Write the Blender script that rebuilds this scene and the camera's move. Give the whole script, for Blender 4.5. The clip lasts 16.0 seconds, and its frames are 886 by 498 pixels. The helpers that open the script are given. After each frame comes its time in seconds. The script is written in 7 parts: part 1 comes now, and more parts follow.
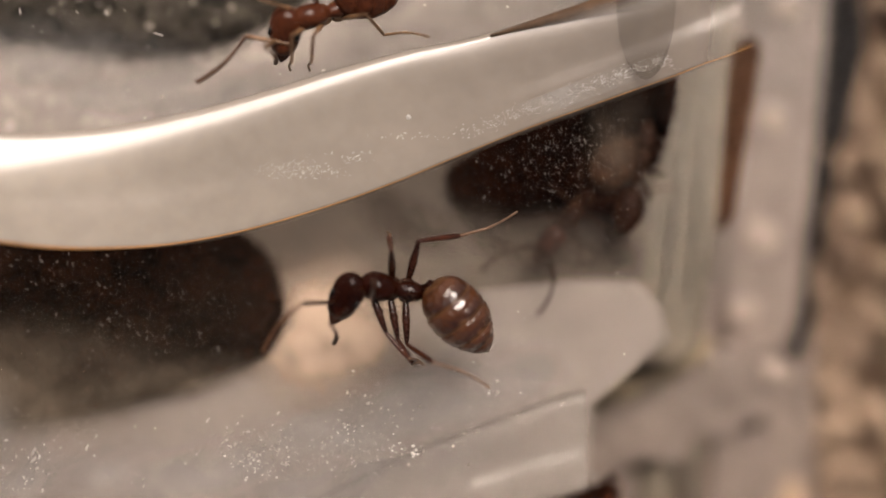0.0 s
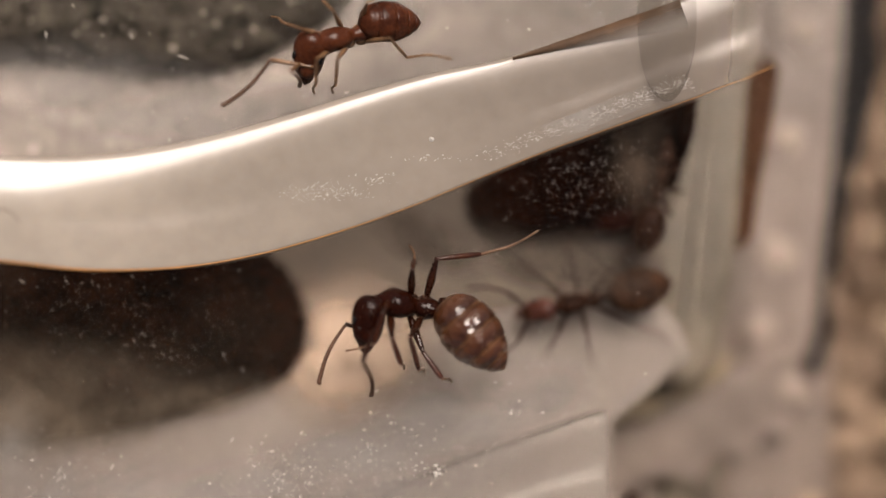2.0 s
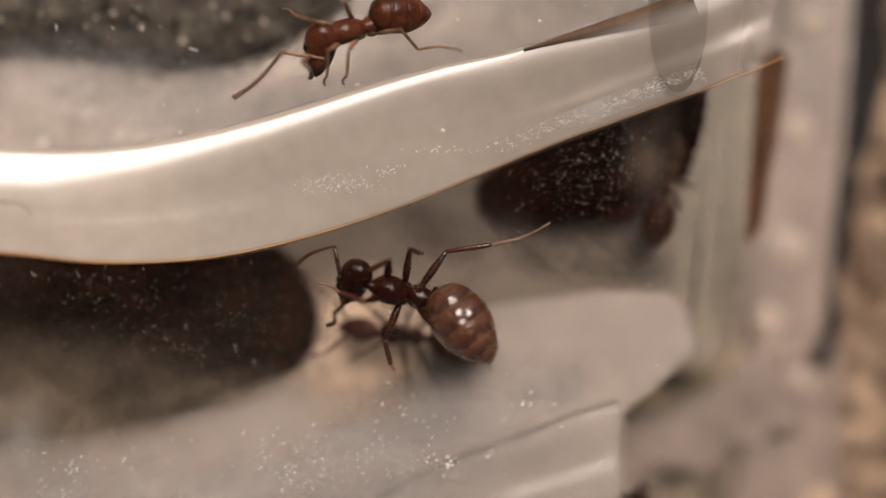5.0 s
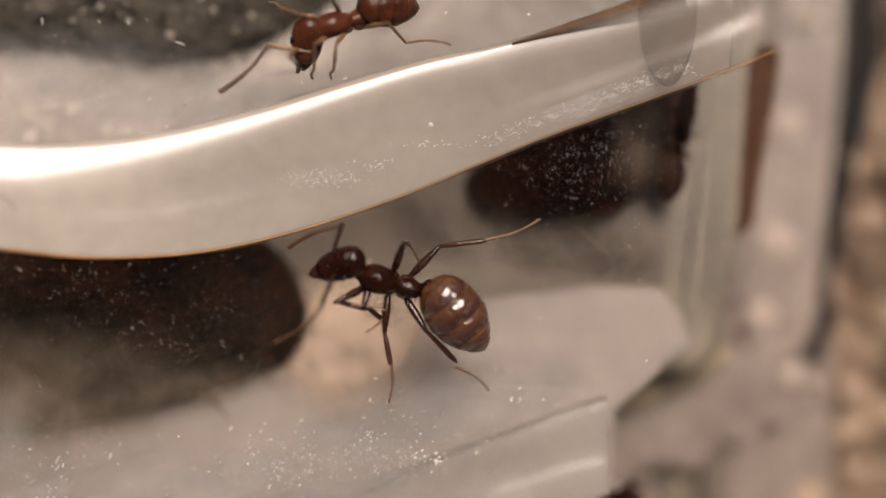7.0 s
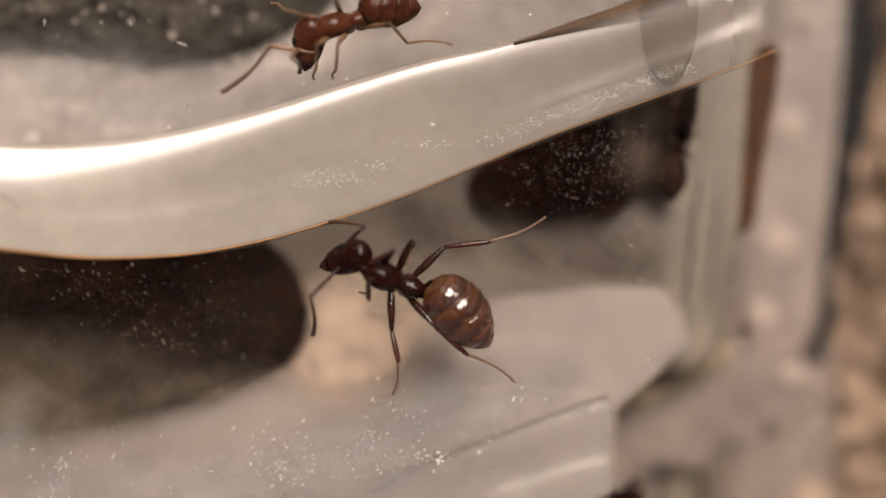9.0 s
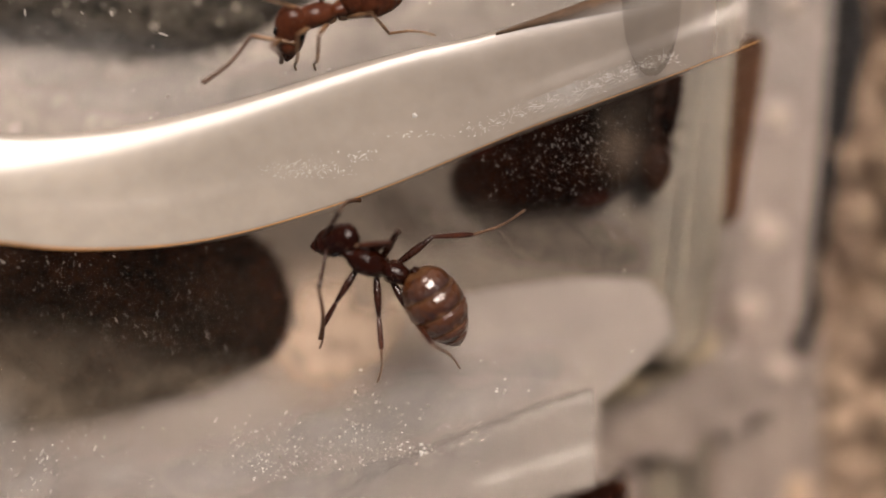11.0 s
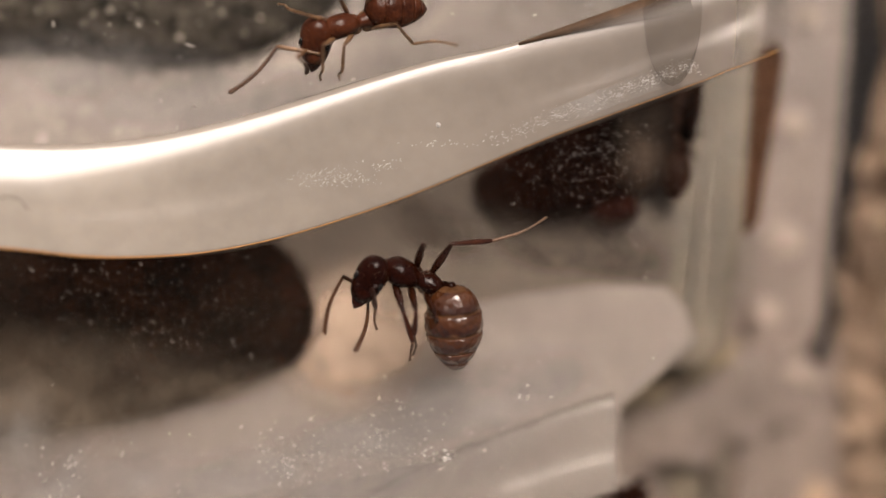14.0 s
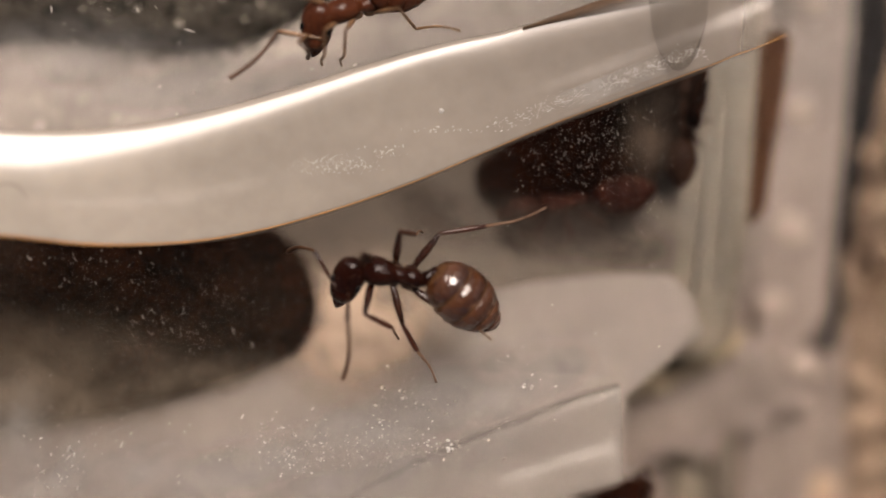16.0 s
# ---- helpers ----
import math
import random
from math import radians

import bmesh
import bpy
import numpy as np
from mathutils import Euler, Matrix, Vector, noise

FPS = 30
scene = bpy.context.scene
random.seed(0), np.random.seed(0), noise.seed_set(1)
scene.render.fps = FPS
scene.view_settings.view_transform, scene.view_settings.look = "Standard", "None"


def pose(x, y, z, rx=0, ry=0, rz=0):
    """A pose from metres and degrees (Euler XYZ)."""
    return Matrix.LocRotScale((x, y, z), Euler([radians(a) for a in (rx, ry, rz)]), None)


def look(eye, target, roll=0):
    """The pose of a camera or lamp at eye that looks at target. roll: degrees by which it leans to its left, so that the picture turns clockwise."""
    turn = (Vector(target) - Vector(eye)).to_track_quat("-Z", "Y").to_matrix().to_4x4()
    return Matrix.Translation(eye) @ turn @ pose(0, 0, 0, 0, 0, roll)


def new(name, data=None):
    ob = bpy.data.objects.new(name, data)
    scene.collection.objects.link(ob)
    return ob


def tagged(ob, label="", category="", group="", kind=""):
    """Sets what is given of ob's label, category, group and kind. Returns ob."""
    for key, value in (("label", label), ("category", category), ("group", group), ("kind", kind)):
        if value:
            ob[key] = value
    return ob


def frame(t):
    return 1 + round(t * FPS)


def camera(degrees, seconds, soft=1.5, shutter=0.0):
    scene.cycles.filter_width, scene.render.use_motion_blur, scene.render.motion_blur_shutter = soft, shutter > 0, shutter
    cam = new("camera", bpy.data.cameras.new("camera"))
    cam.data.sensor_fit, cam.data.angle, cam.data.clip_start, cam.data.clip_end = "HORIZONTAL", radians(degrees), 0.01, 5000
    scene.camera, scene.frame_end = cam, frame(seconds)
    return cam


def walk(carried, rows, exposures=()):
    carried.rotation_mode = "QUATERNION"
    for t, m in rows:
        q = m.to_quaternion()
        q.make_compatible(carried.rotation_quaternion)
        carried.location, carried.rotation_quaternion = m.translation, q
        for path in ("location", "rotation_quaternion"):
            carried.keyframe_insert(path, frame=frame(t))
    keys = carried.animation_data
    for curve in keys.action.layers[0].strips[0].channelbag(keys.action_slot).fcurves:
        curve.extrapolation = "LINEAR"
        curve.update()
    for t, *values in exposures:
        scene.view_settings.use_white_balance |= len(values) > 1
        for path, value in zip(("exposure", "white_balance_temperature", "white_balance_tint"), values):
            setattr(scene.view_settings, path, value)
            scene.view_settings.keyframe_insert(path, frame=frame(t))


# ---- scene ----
# A small clear plastic ant nest that lies flat on the ground in the sun, seen from straight above. Lengths in mm, scaled by MM.
import itertools

MM = 0.001
cam = camera(38.8, 16.0, soft=1.55)
cam.data.dof.use_dof = True
cam.data.dof.focus_distance = 25.2 * MM
cam.data.dof.aperture_fstop = 20.0
walk(cam, [
    (0, pose(-0.000054, 0.000032, 0.025605, -0.067, -0.120, 0.026)),
    (0.5, pose(-0.000189, 0.000029, 0.025718, 0.149, -0.087, -0.032)),
    (1, pose(-0.000211, 0.000207, 0.025647, 0.031, 0.047, -0.023)),
    (1.5, pose(-0.000309, 0.000226, 0.025742, 0.094, -0.056, -0.088)),
    (2, pose(-0.000438, 0.000315, 0.025796, 0.250, 0.043, -0.032)),
    (2.5, pose(-0.000326, 0.000333, 0.025837, 0.116, -0.037, -0.152)),
    (3, pose(-0.000184, 0.000394, 0.025722, 0.105, -0.206, -0.133)),
    (3.5, pose(-0.000085, 0.000219, 0.025543, 0.052, -0.173, -0.150)),
    (4, pose(-0.000358, 0.000086, 0.025640, 0.104, -0.125, -0.169)),
    (4.5, pose(-0.000505, 0.000202, 0.025644, 0.151, 0.149, -0.148)),
    (5, pose(-0.000678, 0.000205, 0.025797, 0.115, 0.025, -0.218)),
    (5.2, pose(-0.000540, 0.000173, 0.025748, 0.220, 0.287, -0.241)),
    (7.3, pose(-0.000397, 0.000195, 0.025599, -0.106, -0.002, -0.190)),
    (7.5, pose(-0.000237, 0.000036, 0.025527, 0.046, 0.249, -0.242)),
    (8, pose(-0.000462, 0.000090, 0.025579, 0.061, 0.233, -0.262)),
    (8.5, pose(-0.000474, 0.000149, 0.025710, 0.050, 0.048, -0.330)),
    (10.8, pose(-0.000317, 0.000019, 0.025546, -0.080, 0.019, -0.140)),
    (11, pose(-0.000185, 0.000021, 0.025590, -0.114, -0.105, -0.364)),
    (11.5, pose(-0.000304, -0.000098, 0.025604, -0.041, 0.033, -0.303)),
    (12, pose(-0.000453, -0.000222, 0.025580, -0.149, 0.013, -0.319)),
    (12.5, pose(-0.000628, -0.000218, 0.025610, 0.134, 0.251, -0.391)),
    (13, pose(-0.000541, -0.000132, 0.025627, 0.125, 0.314, -0.457)),
    (13.5, pose(-0.000675, 0.000138, 0.025739, 0.125, 0.374, -0.505)),
    (14, pose(-0.000488, 0.000040, 0.025869, 0.203, 0.277, -0.440)),
    (14.5, pose(-0.000276, -0.000114, 0.025650, -0.016, 0.171, -0.401)),
    (15, pose(-0.000273, -0.000090, 0.025628, -0.135, -0.026, -0.453)),
    (15.5, pose(-0.000346, -0.000203, 0.025564, 0.118, 0.076, -0.502)),
    (16, pose(-0.000582, -0.000171, 0.025549, 0.120, 0.218, -0.487)),
], exposures=[(0, 0.21, 6780, 17), (5, 0.20, 6780, 17), (7.3, 0.29, 6780, 17), (11, 0.28, 6780, 17), (12, 0.21, 6780, 17), (16, 0.21, 6780, 17)])

# ---- light ----
world = bpy.data.worlds.new("sky")
scene.world = world
world.use_nodes = True
sky = world.node_tree.nodes.new("ShaderNodeTexSky")
sky.sky_type = "NISHITA"
sky.sun_disc = False
sky.sun_elevation, sky.sun_rotation = radians(61.3), radians(18)
background = world.node_tree.nodes["Background"]
background.inputs["Strength"].default_value = 0.030
pale = world.node_tree.nodes.new("ShaderNodeHueSaturation")
pale.inputs["Saturation"].default_value = 0.3
world.node_tree.links.new(sky.outputs["Color"], pale.inputs["Color"])
world.node_tree.links.new(pale.outputs["Color"], background.inputs["Color"])
sun = new("sun", bpy.data.lights.new("sun", "SUN"))
sun.data.energy, sun.data.angle, sun.data.color = 3.05, radians(28), (1.0, 0.91, 0.81)
sun.matrix_world = look((0.149, 0.456, 0.877), (0, 0, 0))


# ---- materials ----
def material(name, base, rough=0.5, spread=0.25, scale=900, bump=0.0, bump_scale=4000, second=None, metal=0.0,
             transmission=0.0, subsurface=0.0, coat=0.0, alpha=1.0, ior=1.45, rough_spread=0.12, spec=0.5, island=False, coat_rough=0.24):
    """A surface with colour that varies at two sizes, uneven gloss and fine relief. scale: blotches for each metre."""
    m = bpy.data.materials.new(name)
    m.use_nodes = True
    nodes, link = m.node_tree.nodes, m.node_tree.links.new
    shader = nodes["Principled BSDF"]
    where = nodes.new("ShaderNodeTexCoord")
    big, fine = nodes.new("ShaderNodeTexNoise"), nodes.new("ShaderNodeTexNoise")
    big.inputs["Scale"].default_value, fine.inputs["Scale"].default_value = scale, scale * 6
    big.inputs["Detail"].default_value = fine.inputs["Detail"].default_value = 5
    for n in (big, fine):
        link(where.outputs["Object"], n.inputs["Vector"])
    blend = nodes.new("ShaderNodeMix")
    blend.data_type = "FLOAT"
    blend.inputs[0].default_value = 0.4
    link(big.outputs["Fac"], blend.inputs[2])
    link(fine.outputs["Fac"], blend.inputs[3])
    ramp = nodes.new("ShaderNodeValToRGB")
    low = second or tuple(c * (1 - spread) for c in base)
    high = base if second else tuple(min(1, c * (1 + spread)) for c in base)
    ramp.color_ramp.elements[0].position, ramp.color_ramp.elements[1].position = 0.36, 0.64
    ramp.color_ramp.elements[0].color, ramp.color_ramp.elements[1].color = (*low, 1), (*high, 1)
    link(blend.outputs[0], ramp.inputs["Fac"])
    if island:
        each = nodes.new("ShaderNodeNewGeometry")
        ramp.color_ramp.elements[0].position, ramp.color_ramp.elements[1].position = 0.1, 0.95
        link(each.outputs["Random Per Island"], ramp.inputs["Fac"])
    link(ramp.outputs["Color"], shader.inputs["Base Color"])
    gloss = nodes.new("ShaderNodeMapRange")
    gloss.inputs["To Min"].default_value, gloss.inputs["To Max"].default_value = max(0.02, rough - rough_spread), min(1, rough + rough_spread)
    link(fine.outputs["Fac"], gloss.inputs["Value"])
    link(gloss.outputs["Result"], shader.inputs["Roughness"])
    shader.inputs["Metallic"].default_value = metal
    shader.inputs["IOR"].default_value = ior
    shader.inputs["Transmission Weight"].default_value = transmission
    shader.inputs["Subsurface Weight"].default_value = subsurface
    shader.inputs["Subsurface Radius"].default_value = (1.0, 0.8, 0.6)
    shader.inputs["Subsurface Scale"].default_value = 0.6 * MM
    shader.inputs["Coat Weight"].default_value = coat
    shader.inputs["Coat Roughness"].default_value = coat_rough
    shader.inputs["Specular IOR Level"].default_value = spec
    shader.inputs["Alpha"].default_value = alpha
    if bump:
        relief, rough_noise = nodes.new("ShaderNodeBump"), nodes.new("ShaderNodeTexNoise")
        rough_noise.inputs["Scale"].default_value, rough_noise.inputs["Detail"].default_value = bump_scale, 4
        link(where.outputs["Object"], rough_noise.inputs["Vector"])
        link(rough_noise.outputs["Fac"], relief.inputs["Height"])
        relief.inputs["Strength"].default_value, relief.inputs["Distance"].default_value = bump, 0.05 * MM
        link(relief.outputs["Normal"], shader.inputs["Normal"])
        link(relief.outputs["Normal"], shader.inputs["Coat Normal"])
    return m


CLEAR = material("clear_acrylic", (0.97, 0.97, 0.95), 0.022, 0.01, transmission=1.0, rough_spread=0.01, ior=1.16)
MILKY = material("milky_plastic", (0.395, 0.360, 0.322), 0.5, 0.10, 420, 0.03, 4000, subsurface=0.3, alpha=0.9, coat=0.8, coat_rough=0.2)
THIN = material("thin_milky_plastic", (0.20, 0.176, 0.158), 0.4, 0.15, 420, 0.10, 4000, alpha=0.4, coat=0.4, coat_rough=0.16)
AMBER = material("amber_glow", (0.52, 0.25, 0.07), 0.35, 0.3, 900)
DULL = material("dull_plastic", (0.103, 0.083, 0.060), 0.45, 0.3, 300, 0.15, 3000, subsurface=0.2)
ROSE = material("rosy_plastic", (0.120, 0.093, 0.079), 0.45, 0.3, 330, 0.3, 2000)
PINK = material("pale_rosy_plastic", (0.215, 0.170, 0.145), 0.5, 0.2, 330, 0.2, 2000)
TRAY = material("dusty_tray", (0.068, 0.051, 0.037), 0.6, 0.25, 350, 0.2, 3000)
STEP = material("pale_plaster", (0.171, 0.145, 0.129), 0.65, 0.13, 260, 0.2, 3000)
UPPER_FLOOR = material("grey_plaster", (0.198, 0.172, 0.155), 0.65, 0.35, 400, 0.3, 3000)
SOIL = material("damp_soil", (0.013, 0.0036, 0.0015), 0.9, 0.6, 600, 0.6, 4000, second=(0.0018, 0.0008, 0.0005), spec=0.03)
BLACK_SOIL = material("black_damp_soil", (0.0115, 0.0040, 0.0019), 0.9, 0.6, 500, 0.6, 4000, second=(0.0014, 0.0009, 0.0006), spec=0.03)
OLIVE = material("olive_crumbs", (0.21, 0.165, 0.11), 0.85, 0.4, 700, 0.4, 3000)
CLAY = material("brown_clay", (0.042, 0.0205, 0.0115), 0.85, 0.4, 700, 0.4, 3000, spec=0.05)
GRAVEL = material("gravel", (0.25, 0.178, 0.125), 0.8, 0.5, 300, 0.3, 4000, second=(0.10, 0.066, 0.044), island=True)
RED_SOIL = material("red_soil_crumbs", (0.021, 0.0056, 0.0023), 0.9, 0.5, 900, 0.5, 4000, second=(0.012, 0.0038, 0.0018), spec=0.03)
PEBBLE = material("grit", (0.34, 0.30, 0.265), 0.8, 0.4, 900, 0.3, 5000)
GAP_SHADE = material("gap_shade", (0.009, 0.008, 0.008), 0.85, 0.3, 700, 0.2, spec=0.12)
STONE = material("speckled_stone", (0.145, 0.094, 0.057), 0.8, 0.3, 500, 0.4, 2500, second=(0.07, 0.043, 0.026))
DUST = material("pale_dust", (0.52, 0.48, 0.44), 0.45, 0.2, 3000, second=(0.22, 0.195, 0.17), island=True, alpha=0.85)
CHITIN = material("dark_chitin", (0.025, 0.0046, 0.0013), 0.3, 0.35, 2500, 0.8, 6000, second=(0.006, 0.0012, 0.0005), coat=0.4, spec=0.05, coat_rough=0.05)
REDDISH = material("red_chitin", (0.040, 0.009, 0.0036), 0.26, 0.35, 2500, 0.25, 14000, second=(0.05, 0.013, 0.007))
LEG = material("leg_chitin", (0.036, 0.0095, 0.0032), 0.28, 0.35, 3000, 0.3, 9000, second=(0.012, 0.0036, 0.0018), coat=0.8, spec=0.15, coat_rough=0.08)
PALE_LEG = material("foot_chitin", (0.18, 0.102, 0.06), 0.35, 0.3, 3000, 0.2, 14000)


def banded_plate():
    """Plates of the gaster: golden brown in front, an uneven dark band behind it, and a thin pale hind rim."""
    m = material("gaster_chitin", (0.110, 0.034, 0.009), 0.36, 0.35, 3600, 1.0, 8000, second=(0.026, 0.0064, 0.0018), coat=1.0, spec=0.45, coat_rough=0.03, rough_spread=0.08)
    nodes, link = m.node_tree.nodes, m.node_tree.links.new
    shader = nodes["Principled BSDF"]
    where, split, along, bands, mix, wave, shift, cells = (nodes.new("ShaderNode" + k) for k in ("TexCoord", "SeparateXYZ", "MapRange", "ValToRGB", "Mix", "TexNoise", "Math", "TexVoronoi"))
    wave.inputs["Scale"].default_value, wave.inputs["Detail"].default_value = 3400, 3
    shift.operation = "MULTIPLY_ADD"
    shift.inputs[1].default_value = 1.1
    along.inputs["From Min"].default_value, along.inputs["From Max"].default_value = 0.4, 1.6
    stops = bands.color_ramp.elements
    stops[0].position, stops[0].color = 0.06, (0.045, 0.011, 0.003, 1)
    stops[1].position, stops[1].color = 0.97, (0.24, 0.115, 0.045, 1)
    for place, colour in ((0.28, (0.135, 0.046, 0.0115, 1)), (0.50, (0.110, 0.033, 0.0085, 1)), (0.64, (0.040, 0.0095, 0.0026, 1)), (0.84, (0.040, 0.0095, 0.0026, 1))):
        stops.new(place).color = colour
    cells.inputs["Scale"].default_value = 7000
    nodes["Bump"].inputs["Distance"].default_value = 0.032 * MM
    shader.inputs["Coat IOR"].default_value = 1.75
    mix.data_type = "RGBA"
    mix.inputs[0].default_value = 0.5
    for a, b in (("Object", wave.inputs["Vector"]), ("Object", cells.inputs["Vector"]), ("Generated", split.inputs["Vector"])):
        link(where.outputs[a], b)
    link(cells.outputs["Distance"], nodes["Bump"].inputs["Height"])
    link(wave.outputs["Fac"], shift.inputs[0])
    link(split.outputs["X"], shift.inputs[2])
    link(shift.outputs["Value"], along.inputs["Value"])
    link(along.outputs["Result"], bands.inputs["Fac"])
    link(shader.inputs["Base Color"].links[0].from_socket, mix.inputs[6])
    link(bands.outputs["Color"], mix.inputs[7])
    link(mix.outputs[2], shader.inputs["Base Color"])
    return m


TIBIA = material("tibia_chitin", (0.070, 0.019, 0.0070), 0.3, 0.35, 3000, 0.3, 9000, second=(0.024, 0.0066, 0.0036), coat=0.8, spec=0.15, coat_rough=0.08)
ANTENNA = material("antenna_chitin", (0.115, 0.052, 0.023), 0.4, 0.35, 3000, 0.08, 9000, second=(0.05, 0.02, 0.009))
PLATE = banded_plate()
MEMBRANE = material("gaster_membrane", (0.125, 0.055, 0.022), 0.3, 0.4, 1500, 0.2, 12000)
WARM_BROWN = material("warm_brown_chitin", (0.022, 0.0072, 0.0030), 0.6, 0.4, 2500, 0.3, 9000, second=(0.009, 0.0032, 0.0015), spec=0.1)
AMBER_BROWN = material("amber_brown_chitin", (0.058, 0.023, 0.0095), 0.6, 0.4, 2600, 0.3, 9000, second=(0.014, 0.0050, 0.0022), spec=0.1)
DARK_RED = material("dark_red_chitin", (0.055, 0.012, 0.006), 0.4, 0.35, 2500, 0.25, 9000, second=(0.022, 0.005, 0.0026), spec=0.35)
HAZY_RED = material("hazy_red_chitin", (0.12, 0.034, 0.013), 0.35, 0.4, 2500, 0.6, 5000, second=(0.035, 0.009, 0.004), spec=0.15, coat=0.3)
RUSSET = material("russet_chitin", (0.026, 0.0045, 0.0016), 0.7, 0.35, 2500, 0.25, 14000, second=(0.009, 0.0020, 0.0009), spec=0.1)
PALE_LIMB = material("pale_limb_chitin", (0.30, 0.17, 0.085), 0.3, 0.35, 3000, 0.1, 9000, second=(0.11, 0.058, 0.03))
SPARK = material("scuffed_plastic", (0.66, 0.63, 0.585), 0.3, 0.1, 3000)


def brightness_along_x(m, near, far, x_near, x_far):
    """Multiplies the base colour along x: a change in brightness put into the colour."""
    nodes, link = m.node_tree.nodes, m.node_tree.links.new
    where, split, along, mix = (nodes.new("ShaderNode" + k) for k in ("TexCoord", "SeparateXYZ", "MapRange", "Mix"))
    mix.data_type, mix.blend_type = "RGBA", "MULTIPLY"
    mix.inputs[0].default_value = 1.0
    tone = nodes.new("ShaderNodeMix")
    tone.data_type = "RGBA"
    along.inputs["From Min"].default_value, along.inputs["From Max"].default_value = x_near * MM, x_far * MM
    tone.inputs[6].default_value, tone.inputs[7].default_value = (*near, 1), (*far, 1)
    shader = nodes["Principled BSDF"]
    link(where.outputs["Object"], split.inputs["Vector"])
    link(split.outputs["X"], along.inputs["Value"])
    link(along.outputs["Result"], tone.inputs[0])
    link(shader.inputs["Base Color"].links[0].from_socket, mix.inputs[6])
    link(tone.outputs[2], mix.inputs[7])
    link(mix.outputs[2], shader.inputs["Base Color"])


# painted falloff: the partition is brighter at its left end, dimmer at its right
brightness_along_x(MILKY, (1.28, 1.25, 1.18), (0.58, 0.525, 0.48), -8.5, 6.5)
def clearing(m, most, x_near, x_far):
    """Plastic that turns clear towards one end."""
    nodes, link = m.node_tree.nodes, m.node_tree.links.new
    where, split, along = (nodes.new("ShaderNode" + k) for k in ("TexCoord", "SeparateXYZ", "MapRange"))
    along.inputs["From Min"].default_value, along.inputs["From Max"].default_value = x_near * MM, x_far * MM
    along.inputs["To Min"].default_value, along.inputs["To Max"].default_value = most, 0.0
    along.interpolation_type = "SMOOTHSTEP"
    link(where.outputs["Object"], split.inputs["Vector"])
    link(split.outputs["X"], along.inputs["Value"])
    link(along.outputs["Result"], nodes["Principled BSDF"].inputs["Alpha"])


clearing(MILKY, 0.9, 4.3, 6.5)
# shading put into the floor's colour: it darkens to the right
brightness_along_x(UPPER_FLOOR, (1.06, 1.06, 1.06), (0.50, 0.485, 0.475), -5.0, 2.0)
EYE = material("eye_black", (0.010, 0.008, 0.008), 0.2, 0.2, 4000)
HAIR = material("hair", (0.05, 0.035, 0.025), 0.4, 0.2, 4000)


def film_of_dirt(m, colour, least, most, scale):
    """Lays a thin uneven film of dried dirt on a clear material."""
    nodes, link = m.node_tree.nodes, m.node_tree.links.new
    where, blotch, share = nodes.new("ShaderNodeTexCoord"), nodes.new("ShaderNodeTexNoise"), nodes.new("ShaderNodeMapRange")
    blotch.inputs["Scale"].default_value, blotch.inputs["Detail"].default_value = scale, 6
    share.inputs["From Min"].default_value, share.inputs["From Max"].default_value = 0.50, 0.72
    share.inputs["To Min"].default_value, share.inputs["To Max"].default_value = least, most
    dirt, mix = nodes.new("ShaderNodeBsdfDiffuse"), nodes.new("ShaderNodeMixShader")
    dirt.inputs["Color"].default_value = (*colour, 1)
    shift = nodes.new("ShaderNodeMapping")
    shift.inputs["Location"].default_value = (0.031, 0.0045, 0.0)
    link(where.outputs["Object"], shift.inputs["Vector"])
    link(shift.outputs["Vector"], blotch.inputs["Vector"])
    link(blotch.outputs["Fac"], share.inputs["Value"])
    link(share.outputs["Result"], mix.inputs["Fac"])
    link(nodes["Principled BSDF"].outputs["BSDF"], mix.inputs[1])
    link(dirt.outputs["BSDF"], mix.inputs[2])
    link(mix.outputs["Shader"], nodes["Material Output"].inputs["Surface"])


for m, ior in ((MILKY, 1.85), (THIN, 1.7)):
    m.node_tree.nodes["Principled BSDF"].inputs["Coat IOR"].default_value = ior
film_of_dirt(CLEAR, (0.42, 0.34, 0.25), 0.0, 0.012, 170)


